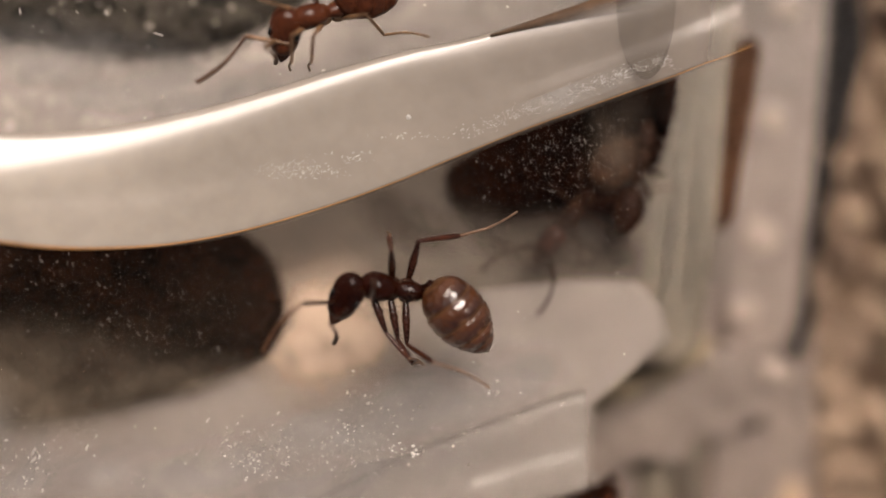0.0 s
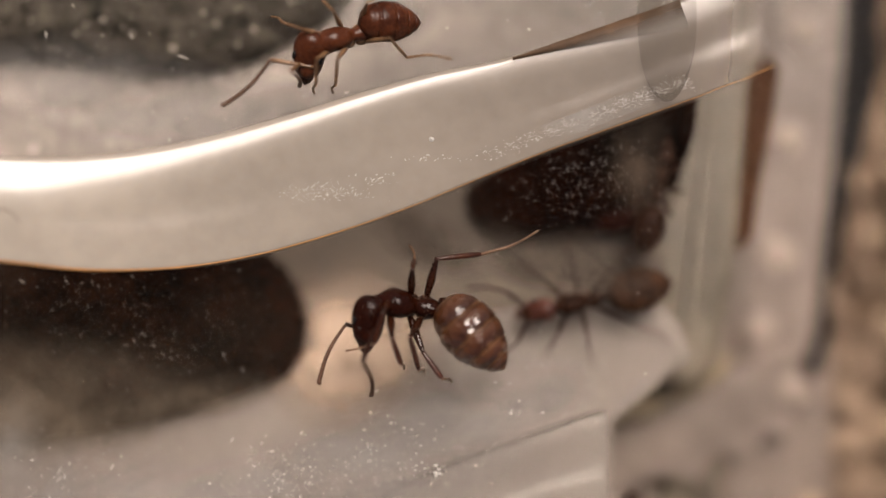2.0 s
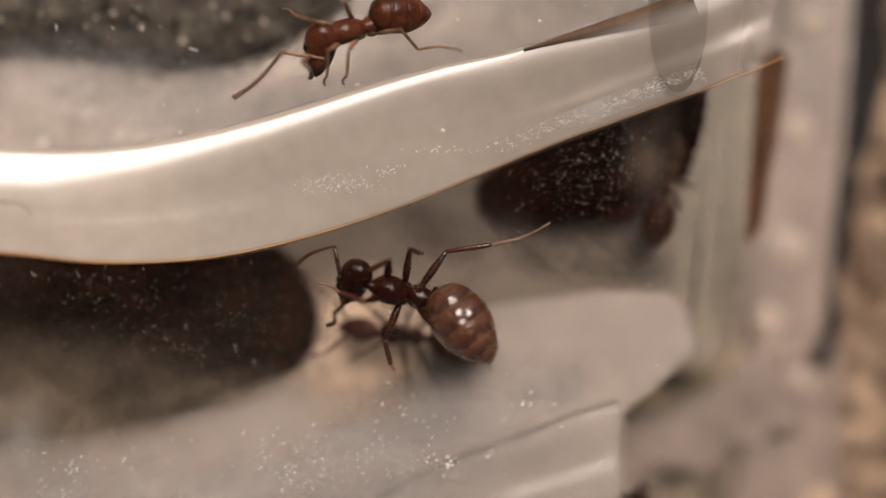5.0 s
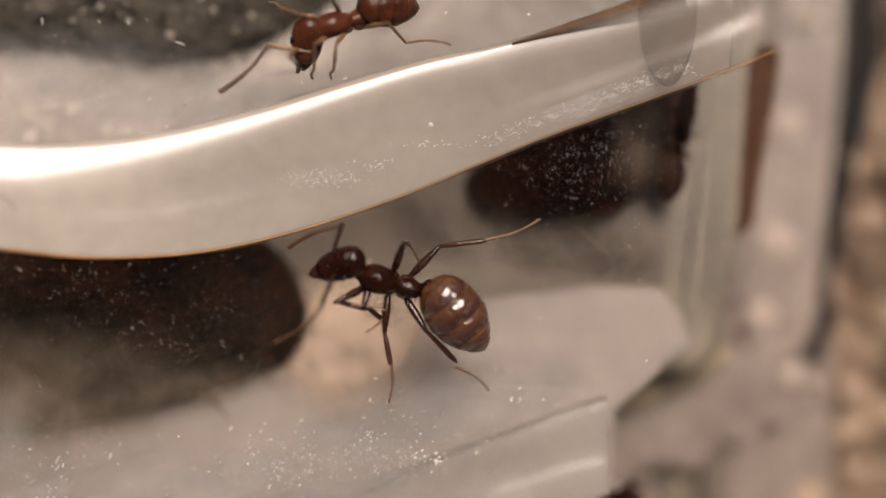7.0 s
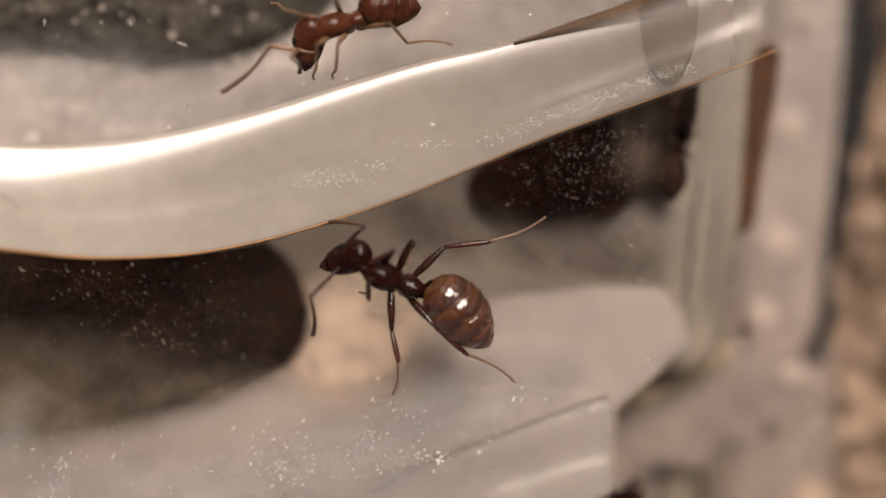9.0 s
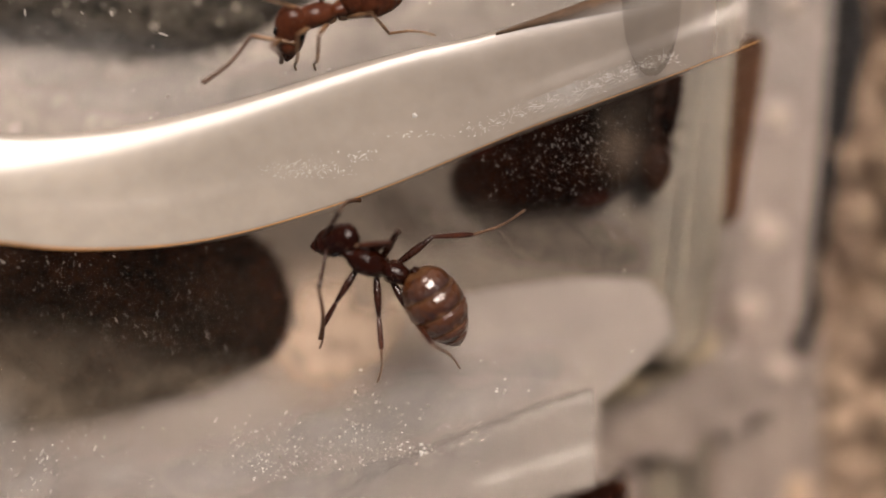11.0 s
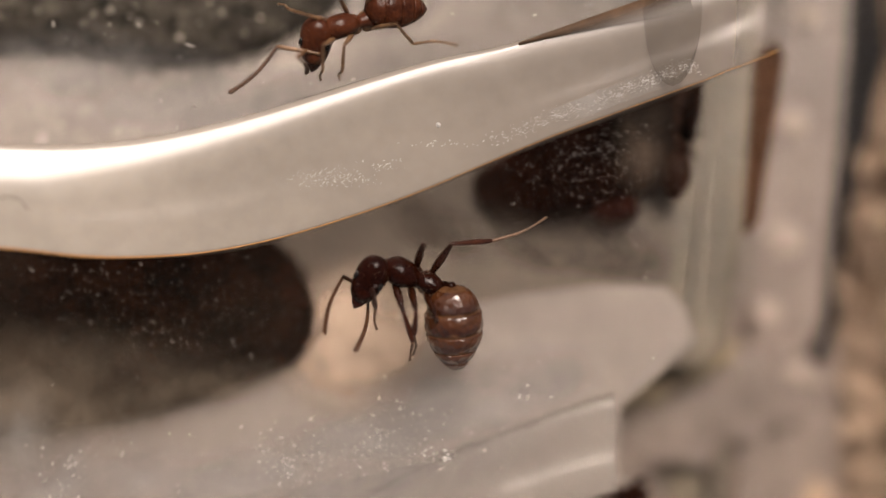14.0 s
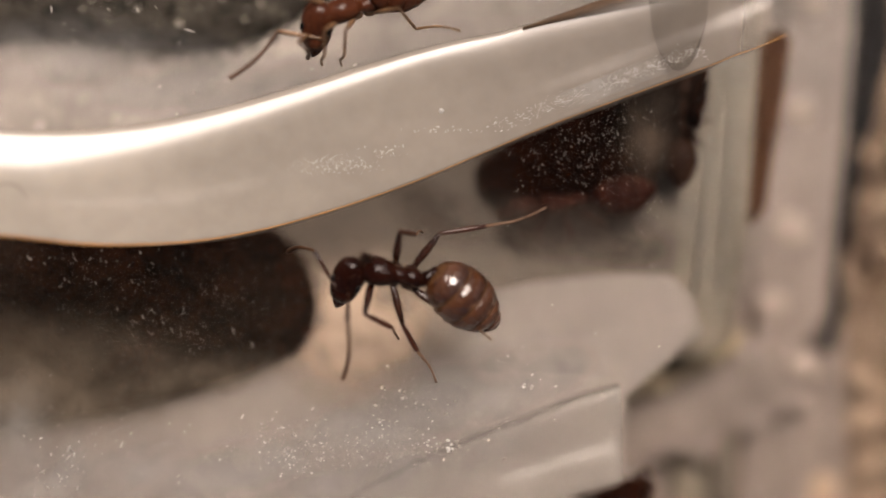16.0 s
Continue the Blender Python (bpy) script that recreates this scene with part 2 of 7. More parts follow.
def soft_patch(name, colour, most):
    """A soft-edged surface: dense in the middle of its patch, thinning out in an uneven way."""
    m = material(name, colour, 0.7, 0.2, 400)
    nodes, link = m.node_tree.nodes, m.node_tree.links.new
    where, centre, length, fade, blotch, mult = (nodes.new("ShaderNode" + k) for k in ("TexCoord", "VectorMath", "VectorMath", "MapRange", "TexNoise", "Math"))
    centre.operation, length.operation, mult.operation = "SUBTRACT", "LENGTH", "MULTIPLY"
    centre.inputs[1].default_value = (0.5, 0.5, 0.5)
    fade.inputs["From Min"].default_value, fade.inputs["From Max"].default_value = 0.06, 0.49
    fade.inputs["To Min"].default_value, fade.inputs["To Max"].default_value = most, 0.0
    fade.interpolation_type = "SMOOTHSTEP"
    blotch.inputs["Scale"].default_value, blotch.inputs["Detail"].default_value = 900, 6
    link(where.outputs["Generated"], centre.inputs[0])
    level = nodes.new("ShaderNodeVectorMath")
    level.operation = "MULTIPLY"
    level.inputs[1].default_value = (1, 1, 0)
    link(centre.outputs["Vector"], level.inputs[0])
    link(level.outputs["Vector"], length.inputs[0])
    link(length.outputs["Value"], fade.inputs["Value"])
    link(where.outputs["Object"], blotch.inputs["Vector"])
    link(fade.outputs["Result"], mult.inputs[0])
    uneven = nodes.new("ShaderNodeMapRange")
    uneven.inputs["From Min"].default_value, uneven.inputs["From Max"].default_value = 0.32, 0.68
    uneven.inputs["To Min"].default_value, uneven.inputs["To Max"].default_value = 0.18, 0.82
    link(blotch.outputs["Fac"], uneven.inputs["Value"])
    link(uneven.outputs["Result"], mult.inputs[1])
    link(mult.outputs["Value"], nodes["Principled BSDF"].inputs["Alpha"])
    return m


# the first four lighten or darken what lies below, brightness set by colour
PALE_TINT = soft_patch("pale_tint", (0.385, 0.362, 0.335), 0.46)
BROWN_TINT = soft_patch("brown_tint", (0.095, 0.064, 0.041), 0.6)
WARM_TINT = soft_patch("warm_tint", (0.33, 0.255, 0.18), 0.34)
DARK_TINT = soft_patch("dark_tint", (0.050, 0.031, 0.019), 0.8)
SOFT_SAND = soft_patch("fine_sand", (0.34, 0.252, 0.19), 1.75)
SMOKY = material("smoky_plastic", (0.10, 0.078, 0.052), 0.35, 0.3, 500, 0.1, 3000, alpha=0.2, coat=0.1)
SCUFF = soft_patch("scraped_plastic", (0.62, 0.59, 0.55), 0.55)
GREY_SOIL = material("grey_gritty_soil", (0.09, 0.078, 0.064), 0.9, 0.6, 1800, 0.6, 4000, second=(0.008, 0.0065, 0.0055), spec=0.08)


def shaded_shoulder():
    """Painted shade on the steep shoulder: dense along the edge, thinning away from it."""
    m = material("shoulder_shade", (0.115, 0.066, 0.036), 0.7, 0.4, 700, 0.3, 3000)
    nodes, link = m.node_tree.nodes, m.node_tree.links.new
    where, split, fade = (nodes.new("ShaderNode" + k) for k in ("TexCoord", "SeparateXYZ", "MapRange"))
    fade.inputs["From Min"].default_value, fade.inputs["From Max"].default_value = 0.1, 0.9
    fade.inputs["To Min"].default_value, fade.inputs["To Max"].default_value = 0.0, 0.95
    link(where.outputs["Generated"], split.inputs["Vector"])
    link(split.outputs["Y"], fade.inputs["Value"])
    link(fade.outputs["Result"], nodes["Principled BSDF"].inputs["Alpha"])
    return m


SHOULDER_SHADE = shaded_shoulder()


# ---- mesh helpers ----
def part(name, bm, mat, parent=None, label="", smooth=True):
    """Links a bmesh, made in mm, as one mesh object."""
    bmesh.ops.scale(bm, vec=(MM, MM, MM), verts=bm.verts)
    bmesh.ops.recalc_face_normals(bm, faces=bm.faces)
    me = bpy.data.meshes.new(name)
    bm.to_mesh(me)
    bm.free()
    me.materials.append(mat)
    me.polygons.foreach_set("use_smooth", [smooth] * len(me.polygons))
    ob = new(name, me)
    ob.parent = parent
    if label:
        tagged(ob, label)
    return ob


def lathe(bm, profile, sides=14, flat=1.0, wide=1.0):
    """A solid round the x axis: (x, radius) from end to end."""
    rings = []
    for x, r in profile:
        rings.append([bm.verts.new((x, wide * r * math.cos(2 * math.pi * k / sides), flat * r * math.sin(2 * math.pi * k / sides)))
                      for k in range(sides)])
    for a, b in zip(rings, rings[1:]):
        for k in range(sides):
            bm.faces.new((a[k], a[(k + 1) % sides], b[(k + 1) % sides], b[k]))
    bm.faces.new(rings[0])
    bm.faces.new(rings[-1])
    return bm


def egg(bm, centre, radii, turn=None, u=16, v=10):
    m = Matrix.Translation(centre) @ (turn or Matrix()) @ Matrix.Diagonal((*radii, 1))
    bmesh.ops.create_uvsphere(bm, u_segments=u, v_segments=v, radius=1, matrix=m)
    return bm


def smooth_line(points, steps=8):
    """A rounded line through points (tuples of any length)."""
    pts = [np.array(p, float) for p in points]
    pts = [2 * pts[0] - pts[1], *pts, 2 * pts[-1] - pts[-2]]
    out = []
    for i in range(1, len(pts) - 2):
        a, b, c, d = pts[i - 1:i + 3]
        for k in range(steps):
            t = k / steps
            out.append(0.5 * (2 * b + (c - a) * t + (2 * a - 5 * b + 4 * c - d) * t * t + (3 * b - a - 3 * c + d) * t ** 3))
    out.append(pts[-2])
    return out


def slab(bm, outline, z0, z1, bevel=0.1, steps=2):
    """An upright prism on an outline, with rounded top edges."""
    low = [bm.verts.new((x, y, z0)) for x, y in outline]
    high = [bm.verts.new((x, y, z1)) for x, y in outline]
    n = len(outline)
    for k in range(n):
        bm.faces.new((low[k], low[(k + 1) % n], high[(k + 1) % n], high[k]))
    bm.faces.new(low)
    top = bm.faces.new(high)
    if bevel:
        bmesh.ops.bevel(bm, geom=list(top.edges), offset=bevel, segments=steps, profile=0.5, affect="EDGES")
        bm.normal_update()
        flat = max((f for f in bm.faces if abs(f.normal.z) > 0.99 and f.calc_center_median().z > (z0 + z1) / 2), key=lambda f: f.calc_area(), default=None)
        if flat:
            bmesh.ops.inset_region(bm, faces=[flat], thickness=0.02)
    return bm


def box(bm, x0, x1, y0, y1, z0, z1, bevel=0.1):
    return slab(bm, [(x0, y0), (x1, y0), (x1, y1), (x0, y1)], z0, z1, bevel)


def crest(x):
    """The height of the partition's crest: it rises towards the far end."""
    return 0.8 + max(0.0, 2.0 - max(x, -10.0)) ** 2 / 104 - 0.75 * max(0.0, x - 5.6)


def rib(bm, upper, lower, z0, height, shoulder, slope, fall, round_lower):
    """A wall between two curved edges. A rounded shoulder runs along its upper edge; from the crest the top falls gently to the lower edge."""
    a, b = smooth_line(upper), smooth_line(lower)
    rows = []
    for i, (p, q) in enumerate(zip(a, b)):
        t = i / (len(a) - 1)
        z1 = height(p[0])
        width = np.linalg.norm(q - p)
        across = (q - p) / width
        r = min(float(np.interp(t, *shoulder)), width * 0.45)
        steep = math.tan(radians(float(np.interp(t, *slope))))
        top, n = [], 24
        for k in range(n + 1):
            d = 0.05 + (width - 0.05 - round_lower) * k / n
            if d < r:
                z = z1 - steep * (r - d) ** 2 / (2 * r)
            else:
                bend = min(1.0, (d - r) / 0.35)
                z = z1 - math.tan(radians(fall)) * ((d - r) - 0.175 if bend == 1 else (d - r) ** 2 / 0.7)
            top.append((p + across * d, z))
        end = top[-1][1]
        low = min(z0, z1 - 0.6)
        ring = [(p, low), (p, top[0][1] - 0.10), (p + across * 0.02, top[0][1] - 0.03)] + top
        for k in range(1, 5):
            w = math.pi / 2 * k / 4
            ring.append((q - across * round_lower * (1 - math.sin(w)), end - round_lower + round_lower * math.cos(w)))
        ring.append((q, low))
        rows.append([bm.verts.new((*v, z)) for v, z in ring])
    for r, s in zip(rows, rows[1:]):
        for k in range(len(r) - 1):
            bm.faces.new((r[k], r[k + 1], s[k + 1], s[k]))
        bm.faces.new((r[-1], r[0], s[0], s[-1]))
    bm.faces.new(rows[0])
    bm.faces.new(rows[-1])
    return [(row[-2].co.copy()) for row in rows]


def inside(x, y, outline):
    hit = False
    for (a, b), (c, d) in zip(outline, outline[1:] + outline[:1]):
        if (b > y) != (d > y) and x < (c - a) * (y - b) / (d - b) + a:
            hit = not hit
    return hit


# ---- the ground ----
def ground():
    bm = bmesh.new()
    bmesh.ops.create_grid(bm, x_segments=8, y_segments=8, size=30000)
    for v in bm.verts:
        v.co.z = -8.0
    tagged(part("ground", bm, STONE, label="brown speckled stone paving in sunlight", smooth=False), category="ground", kind="structure")


ground()

def gravel():
    """Small stones strewn over the paving beside the nest."""
    rng = random.Random(21)
    bm = bmesh.new()
    for _ in range(420):
        x, y, r = rng.uniform(8.6, 17), rng.uniform(-11, 11), rng.choice((0.3, 0.5, 0.8, 1.1)) * rng.uniform(0.7, 1.1)
        m = Matrix.Translation((x, y, -8.0 + r * 0.35)) @ Euler((rng.random() * 6, rng.random() * 6, rng.random() * 6)).to_matrix().to_4x4() @ Matrix.Diagonal((r, r * rng.uniform(0.6, 1), r * rng.uniform(0.5, 0.8), 1))
        bmesh.ops.create_icosphere(bm, subdivisions=1, radius=1, matrix=m)
    tagged(part("gravel", bm, GRAVEL, label="small brown and beige stones on the paving"), category="gravel", kind="stuff")


gravel()

# ---- the nest ----
nest = tagged(new("ant_nest"), "clear and milky moulded plastic ant nest lying on stone", "ant nest")
nest.location = (0, 0, -8.0 * MM)


def nest_part(name, bm, mat, label="", smooth=True):
    for v in bm.verts:
        v.co.z += 8.0
    return part(name, bm, mat, nest, label, smooth)


def tray():
    bm = slab(bmesh.new(), [(-24, -12.1), (2.6, -12.1), (2.8, -4.2), (3.3, -3.2), (4.5, -2.3), (4.3, -0.3), (4.9, 3.6), (5.2, 5.5), (5.4, 19), (-24, 19)], -8.0, -2.7, 0.2)
    nest_part("tray", bm, TRAY, "grey dusty plastic tray floor")
    bm = slab(bmesh.new(), [(-21.11, -4.39), (-9.83, -3.91), (-7.7, -3.63), (-6.07, -3.19), (-4.56, -2.56), (-3.31, -1.87), (-1.8, -1.5), (-0.3, -1.18), (1.21, -0.89),
                            (2.72, -0.72), (3.64, -0.66), (4.35, -0.72), (4.85, -1.3), (5.05, -2.0), (4.12, -2.77), (3.2, -3.35), (3.12, -4.9), (3.8, -5.35), (3.8, -12.05), (-21.11, -12.04)], -2.8, -2.35, 0.14, 3)
    nest_part("step", bm, STEP, "pale plaster step in the tray")
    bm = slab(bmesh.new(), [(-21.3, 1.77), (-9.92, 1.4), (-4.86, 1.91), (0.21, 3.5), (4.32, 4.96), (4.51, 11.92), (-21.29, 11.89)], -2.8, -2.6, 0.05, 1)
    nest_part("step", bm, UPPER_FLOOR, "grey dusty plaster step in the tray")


def clear_plate():
    bm = box(bmesh.new(), -23.5, 14.0, -18.5, 18.5, -0.5, 0, 0.06)
    plate = nest_part("cover_plate", bm, CLEAR, "clear dusty acrylic plate", smooth=False)
    plate.visible_shadow = False


def ribs():
    upper = [(-19.04, 3.28), (-14.52, 2.66), (-11.13, 2.27), (-8.87, 2.2), (-7.51, 2.22), (-6.16, 2.39), (-4.8, 2.71), (-3.44, 3.11), (-2.09, 3.54), (-0.73, 3.92), (0.63, 4.2),
             (1.99, 4.6), (3.35, 5.05), (4.71, 5.56), (5.4, 5.84), (6.2, 6.2), (7.0, 6.6)]
    lower = [(-18.73, 2.01), (-14.29, 1.07), (-10.96, 0.43), (-8.73, 0.18), (-7.62, 0.04), (-6.51, 0.02), (-5.28, 0.11), (-3.94, 0.37), (-2.5, 0.79), (-1.16, 1.26), (0.18, 1.81),
             (1.51, 2.35), (2.96, 2.87), (4.58, 3.45), (5.1, 3.66), (5.75, 3.92), (6.45, 4.25)]
    bm = bmesh.new()
    foot = rib(bm, upper, lower, -0.5, crest, ([0.175, 0.40, 0.53, 0.66, 0.70, 0.75, 1], [1.0, 0.58, 0.36, 0.32, 0.4, 0.5, 0.6]), ([0.175, 0.40, 0.53, 0.58, 0.63, 0.70, 1], [16.5, 16.0, 14.6, 10.0, 5.0, 3, 2]), 10, 0.06)
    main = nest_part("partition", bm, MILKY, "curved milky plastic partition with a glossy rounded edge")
    # amber bead: the refracted glow along the lower edge, put in as colour
    bm, rows = bmesh.new(), []
    for k, p in enumerate(foot):
        d = foot[min(k + 1, len(foot) - 1)] - foot[max(k - 1, 0)]
        side = Vector((d.y, -d.x, 0)).normalized()
        thick = 0.027 - 0.019 * min(1, max(0, k - 40) / 40)
        rows.append([bm.verts.new(p + side * thick * math.cos(w) + Vector((0, 0, thick * math.sin(w) + 0.02))) for w in np.linspace(0, 2 * math.pi, 7)[:-1]])
    for a, b in zip(rows, rows[1:]):
        for k in range(6):
            bm.faces.new((a[k], a[(k + 1) % 6], b[(k + 1) % 6], b[k]))
    main.visible_shadow = False
    nest_part("edge_glow", bm, AMBER, "thin amber line along the edge")
    upper = [(-5.69, -6.7), (-4.28, -6.05), (-2.83, -5.36), (-1.82, -4.85), (-1.0, -4.42), (0.06, -4.0), (1.0, -3.66), (1.82, -3.34), (2.53, -3.1), (2.98, -2.98)]
    lower = [(-5.0, -8.4), (-3.8, -7.75), (-2.3, -7.0), (-1.2, -6.5), (-0.4, -6.1), (0.5, -5.65), (1.34, -5.45), (2.0, -5.25), (2.6, -5.1), (3.02, -5.0)]
    bm = bmesh.new()
    rib(bm, upper, lower, -0.8, lambda x: -0.56, ([0, 1], [0.3, 0.3]), ([0, 0.5, 0.7, 1], [3, 7, 14, 17]), 3, 0.06)
    nest_part("partition", bm, THIN, "straight thin milky plastic partition").visible_shadow = False
    return main


def posts():
    low = -8.0
    bm = slab(bmesh.new(), [(5.7, 13.28), (5.47, 4.76), (5.16, 2.95), (4.23, -0.14), (4.04, -2.2), (4.4, -2.72), (5.3, -2.73), (5.95, -2.22), (6.2, -0.16), (6.59, 5.0), (6.73, 13.27)][::-1], low, -3.2, 0.25, 3)
    post = nest_part("side_wall", bm, DULL, "grey translucent side wall")
    for (a, b), wide in (((6.06, 5.56), 0.07), ((6.32, 5.89), 0.14), ((5.81, 4.98), 0.05)):
        bm = slab(bmesh.new(), [(a + 0.6, 12), (a, 5.0), ((a + b) / 2, 2.0), (b, -1.2), (b + wide, -1.2), ((a + b) / 2 + wide, 2.0), (a + wide, 5.0), (a + wide + 0.6, 12)][::-1], 4.75, 4.9, 0.03)
        part("ridge", bm, DULL, post, "raised moulded ridge")
    bm = slab(bmesh.new(), [(8.04, 19), (8.04, 9.02), (8.01, 5.29), (7.5, 1.85), (7.12, -1.02), (6.98, -3.02), (8.75, -3.04), (9.0, -1.89), (9.2, 0.11), (9.47, 2.55), (9.75, 5.41), (9.93, 9.0), (10.0, 19)][::-1], low, -6.4, 0.45, 3)
    nest_part("outer_wall", bm, ROSE, "rosy grey plastic outer wall")
    rng = random.Random(8)
    # near-black strip that stands in for the deep shade of the gap here
    edge = smooth_line([(10.3, 12.0), (10.2, 7.5), (10.15, 5.32), (9.76, 2.57), (9.42, 0.12), (9.2, -1.6), (9.1, -2.85)], 8)
    sides = [(x - 0.28 - rng.uniform(0, 0.1), y) for x, y in edge], [(x + 0.26 + 0.4 * min(1, max(0, y / 5)) + 0.28 * noise.noise(Vector((y * 0.9, 3.0, 0))), y) for x, y in edge]
    bm = slab(bmesh.new(), sides[0] + sides[1][::-1], low, -6.7, 0.1)
    nest_part("gap_strip", bm, GAP_SHADE, "ragged dark strip for the shade in the gap by the outer wall")
    bm = slab(bmesh.new(), [tuple(p) for p in smooth_line([(2.54, -5.12), (2.83, -3.04), (4.78, -2.71), (5.89, -2.62), (6.87, -2.24), (8.11, -2.46), (8.94, -3.23), (8.37, -4.06), (7.54, -4.6), (6.43, -4.66), (5.45, -4.87), (4.48, -5.69), (2.81, -5.96)], 3)][::-1], low, -5.4, 0.5, 3)
    nest_part("cross_bar", bm, ROSE, "rosy plastic cross bar at the corner")
    for outline, top in (([(6.77, -4.1), (8.31, -4.12), (8.27, -8.06), (8.12, -16.52), (6.29, -16.5), (6.55, -8.05)], -5.9), ([(5.04, -4.84), (6.15, -4.56), (6.01, -8.12), (5.86, -16.66), (4.79, -16.65), (4.98, -8.11)], -6.2), ([(3.49, -5.19), (4.83, -5.2), (4.77, -8.01), (4.59, -16.44), (3.39, -16.43)], -5.8)):
        nest_part("lower_post", slab(bmesh.new(), outline[::-1], low, top, 0.35, 3), ROSE if top > -6.1 else DULL, "rosy plastic post below the cross bar" if top > -6.1 else "grey plastic post below the cross bar")
    bm = slab(bmesh.new(), [(6.09, -4.2), (6.64, -4.28), (6.5, -7.98), (6.23, -16.35), (5.53, -16.34), (5.88, -7.97), (6.02, -5.18)][::-1], low, -5.6, 0.1)
    nest_part("groove", bm, TRAY, "dull brown groove between the posts")
    for x, y, r in ((8.35, 3.3, 0.3), (8.1, 0.3, 0.34), (8.16, -3.06, 0.3), (7.6, -1.6, 0.3), (8.75, 6.02, 0.3)):
        nest_part("knob", egg(bmesh.new(), (x, y, -5.4 if y < -2.5 else -6.4), (r * 1.4, r * 1.25, 0.16), u=20, v=12), PINK, "pale worn knob")
    # strip over the shoulder: its shade and brown reflection, put in as colour
    start, finish = Vector((0.93, 4.2, 0)), Vector((4.24, 5.34, 0))
    way = finish - start
    bm = bmesh.new()
    rows = []
    for k in range(13):
        t = k / 12
        wide = 0.02 + 0.55 * t ** 1.2
        rows.append([bm.verts.new((way.length * t, y, z)) for y, z in ((0.02, 0.02), (0.02, -0.3), (-wide, -0.3), (-wide, 0.0))])
    for a, b in zip(rows, rows[1:]):
        for k in range(4):
            bm.faces.new((a[k], a[(k + 1) % 4], b[(k + 1) % 4], b[k]))
    bm.faces.new(rows[0])
    bm.faces.new(rows[-1])
    streak = part("shade_strip", bm, SHOULDER_SHADE, nest, "brown strip of painted shade along the partition's shoulder")
    streak.matrix_basis = pose((start.x) * MM, (start.y) * MM, 8.86 * MM, 0, 0, math.degrees(math.atan2(way.y, way.x)))
    bm = egg(bmesh.new(), (4.0, 5.05, 0.75), (0.6, 1.7, 0.35), u=40, v=24)
    nest_part("peg", bm, SMOKY, "smoky translucent plastic peg")
    bm = box(bmesh.new(), 2.4, 9.6, -19, 19, low, -6.8, 0.1)
    nest_part("rim", bm, ROSE, "rosy plastic rim of the base")
    bm = slab(bmesh.new(), [(6.6, 4.57), (6.78, 4.83), (7.13, 4.91), (7.35, 4.63), (7.12, 3.33), (6.9, 2.2), (6.72, 0.73), (6.4, 0.43), (6.08, 0.68), (6.1, 2.2), (6.35, 3.6)][::-1], low, -3.3, 0.15)
    nest_part("groove", bm, CLAY, "brown soil in the wall groove")


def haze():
    """Tinted patches on the plate: dusty haze, and local brightness put in as colour."""
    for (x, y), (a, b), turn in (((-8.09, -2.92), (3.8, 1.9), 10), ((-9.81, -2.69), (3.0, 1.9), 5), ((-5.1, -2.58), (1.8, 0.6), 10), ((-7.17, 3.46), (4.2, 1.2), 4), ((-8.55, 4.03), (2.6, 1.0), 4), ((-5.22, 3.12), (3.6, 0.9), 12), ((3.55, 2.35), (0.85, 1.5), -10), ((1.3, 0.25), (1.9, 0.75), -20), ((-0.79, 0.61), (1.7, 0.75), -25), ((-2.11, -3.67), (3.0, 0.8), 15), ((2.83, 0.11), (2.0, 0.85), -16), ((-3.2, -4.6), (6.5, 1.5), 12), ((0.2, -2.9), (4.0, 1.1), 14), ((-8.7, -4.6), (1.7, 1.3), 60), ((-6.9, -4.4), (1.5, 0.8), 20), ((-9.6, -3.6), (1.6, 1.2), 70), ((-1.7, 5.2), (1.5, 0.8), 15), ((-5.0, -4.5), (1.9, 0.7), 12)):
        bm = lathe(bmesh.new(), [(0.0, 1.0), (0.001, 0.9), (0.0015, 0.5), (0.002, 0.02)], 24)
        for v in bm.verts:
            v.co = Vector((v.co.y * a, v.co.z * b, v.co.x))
        patch = part("haze", bm, WARM_TINT if turn in (10, 5) else DARK_TINT if turn < -15 else BROWN_TINT if turn < 0 else PALE_TINT, nest, "faint tinted haze on the plate, its brightness painted")
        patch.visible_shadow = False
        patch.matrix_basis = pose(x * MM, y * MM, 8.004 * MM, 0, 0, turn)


tray()
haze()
clear_plate()
partition = ribs()
posts()


# ---- soil, sand and dust ----
GOLD = (1 + 5 ** 0.5) / 2
LUMP = [Vector(v).normalized() for a in (-1, 1) for b in (-GOLD, GOLD) for v in ((0, a, b), (a, b, 0), (b, 0, a))]
LUMP_FACES = [f for f in itertools.combinations(range(12), 3) if all((LUMP[p] - LUMP[q]).length < 1.1 for p, q in itertools.combinations(f, 2))]


def crumb(bm, centre, size, rng):
    """A small angular lump."""
    turn = Euler((rng.random() * 6, rng.random() * 6, rng.random() * 6)).to_matrix()
    radii = Vector((size, size * rng.uniform(0.6, 1), size * rng.uniform(0.5, 0.9)))
    verts = [bm.verts.new(Vector(centre) + turn @ (v * rng.uniform(0.75, 1.2) * radii)) for v in LUMP]
    for f in LUMP_FACES:
        bm.faces.new([verts[k] for k in f])


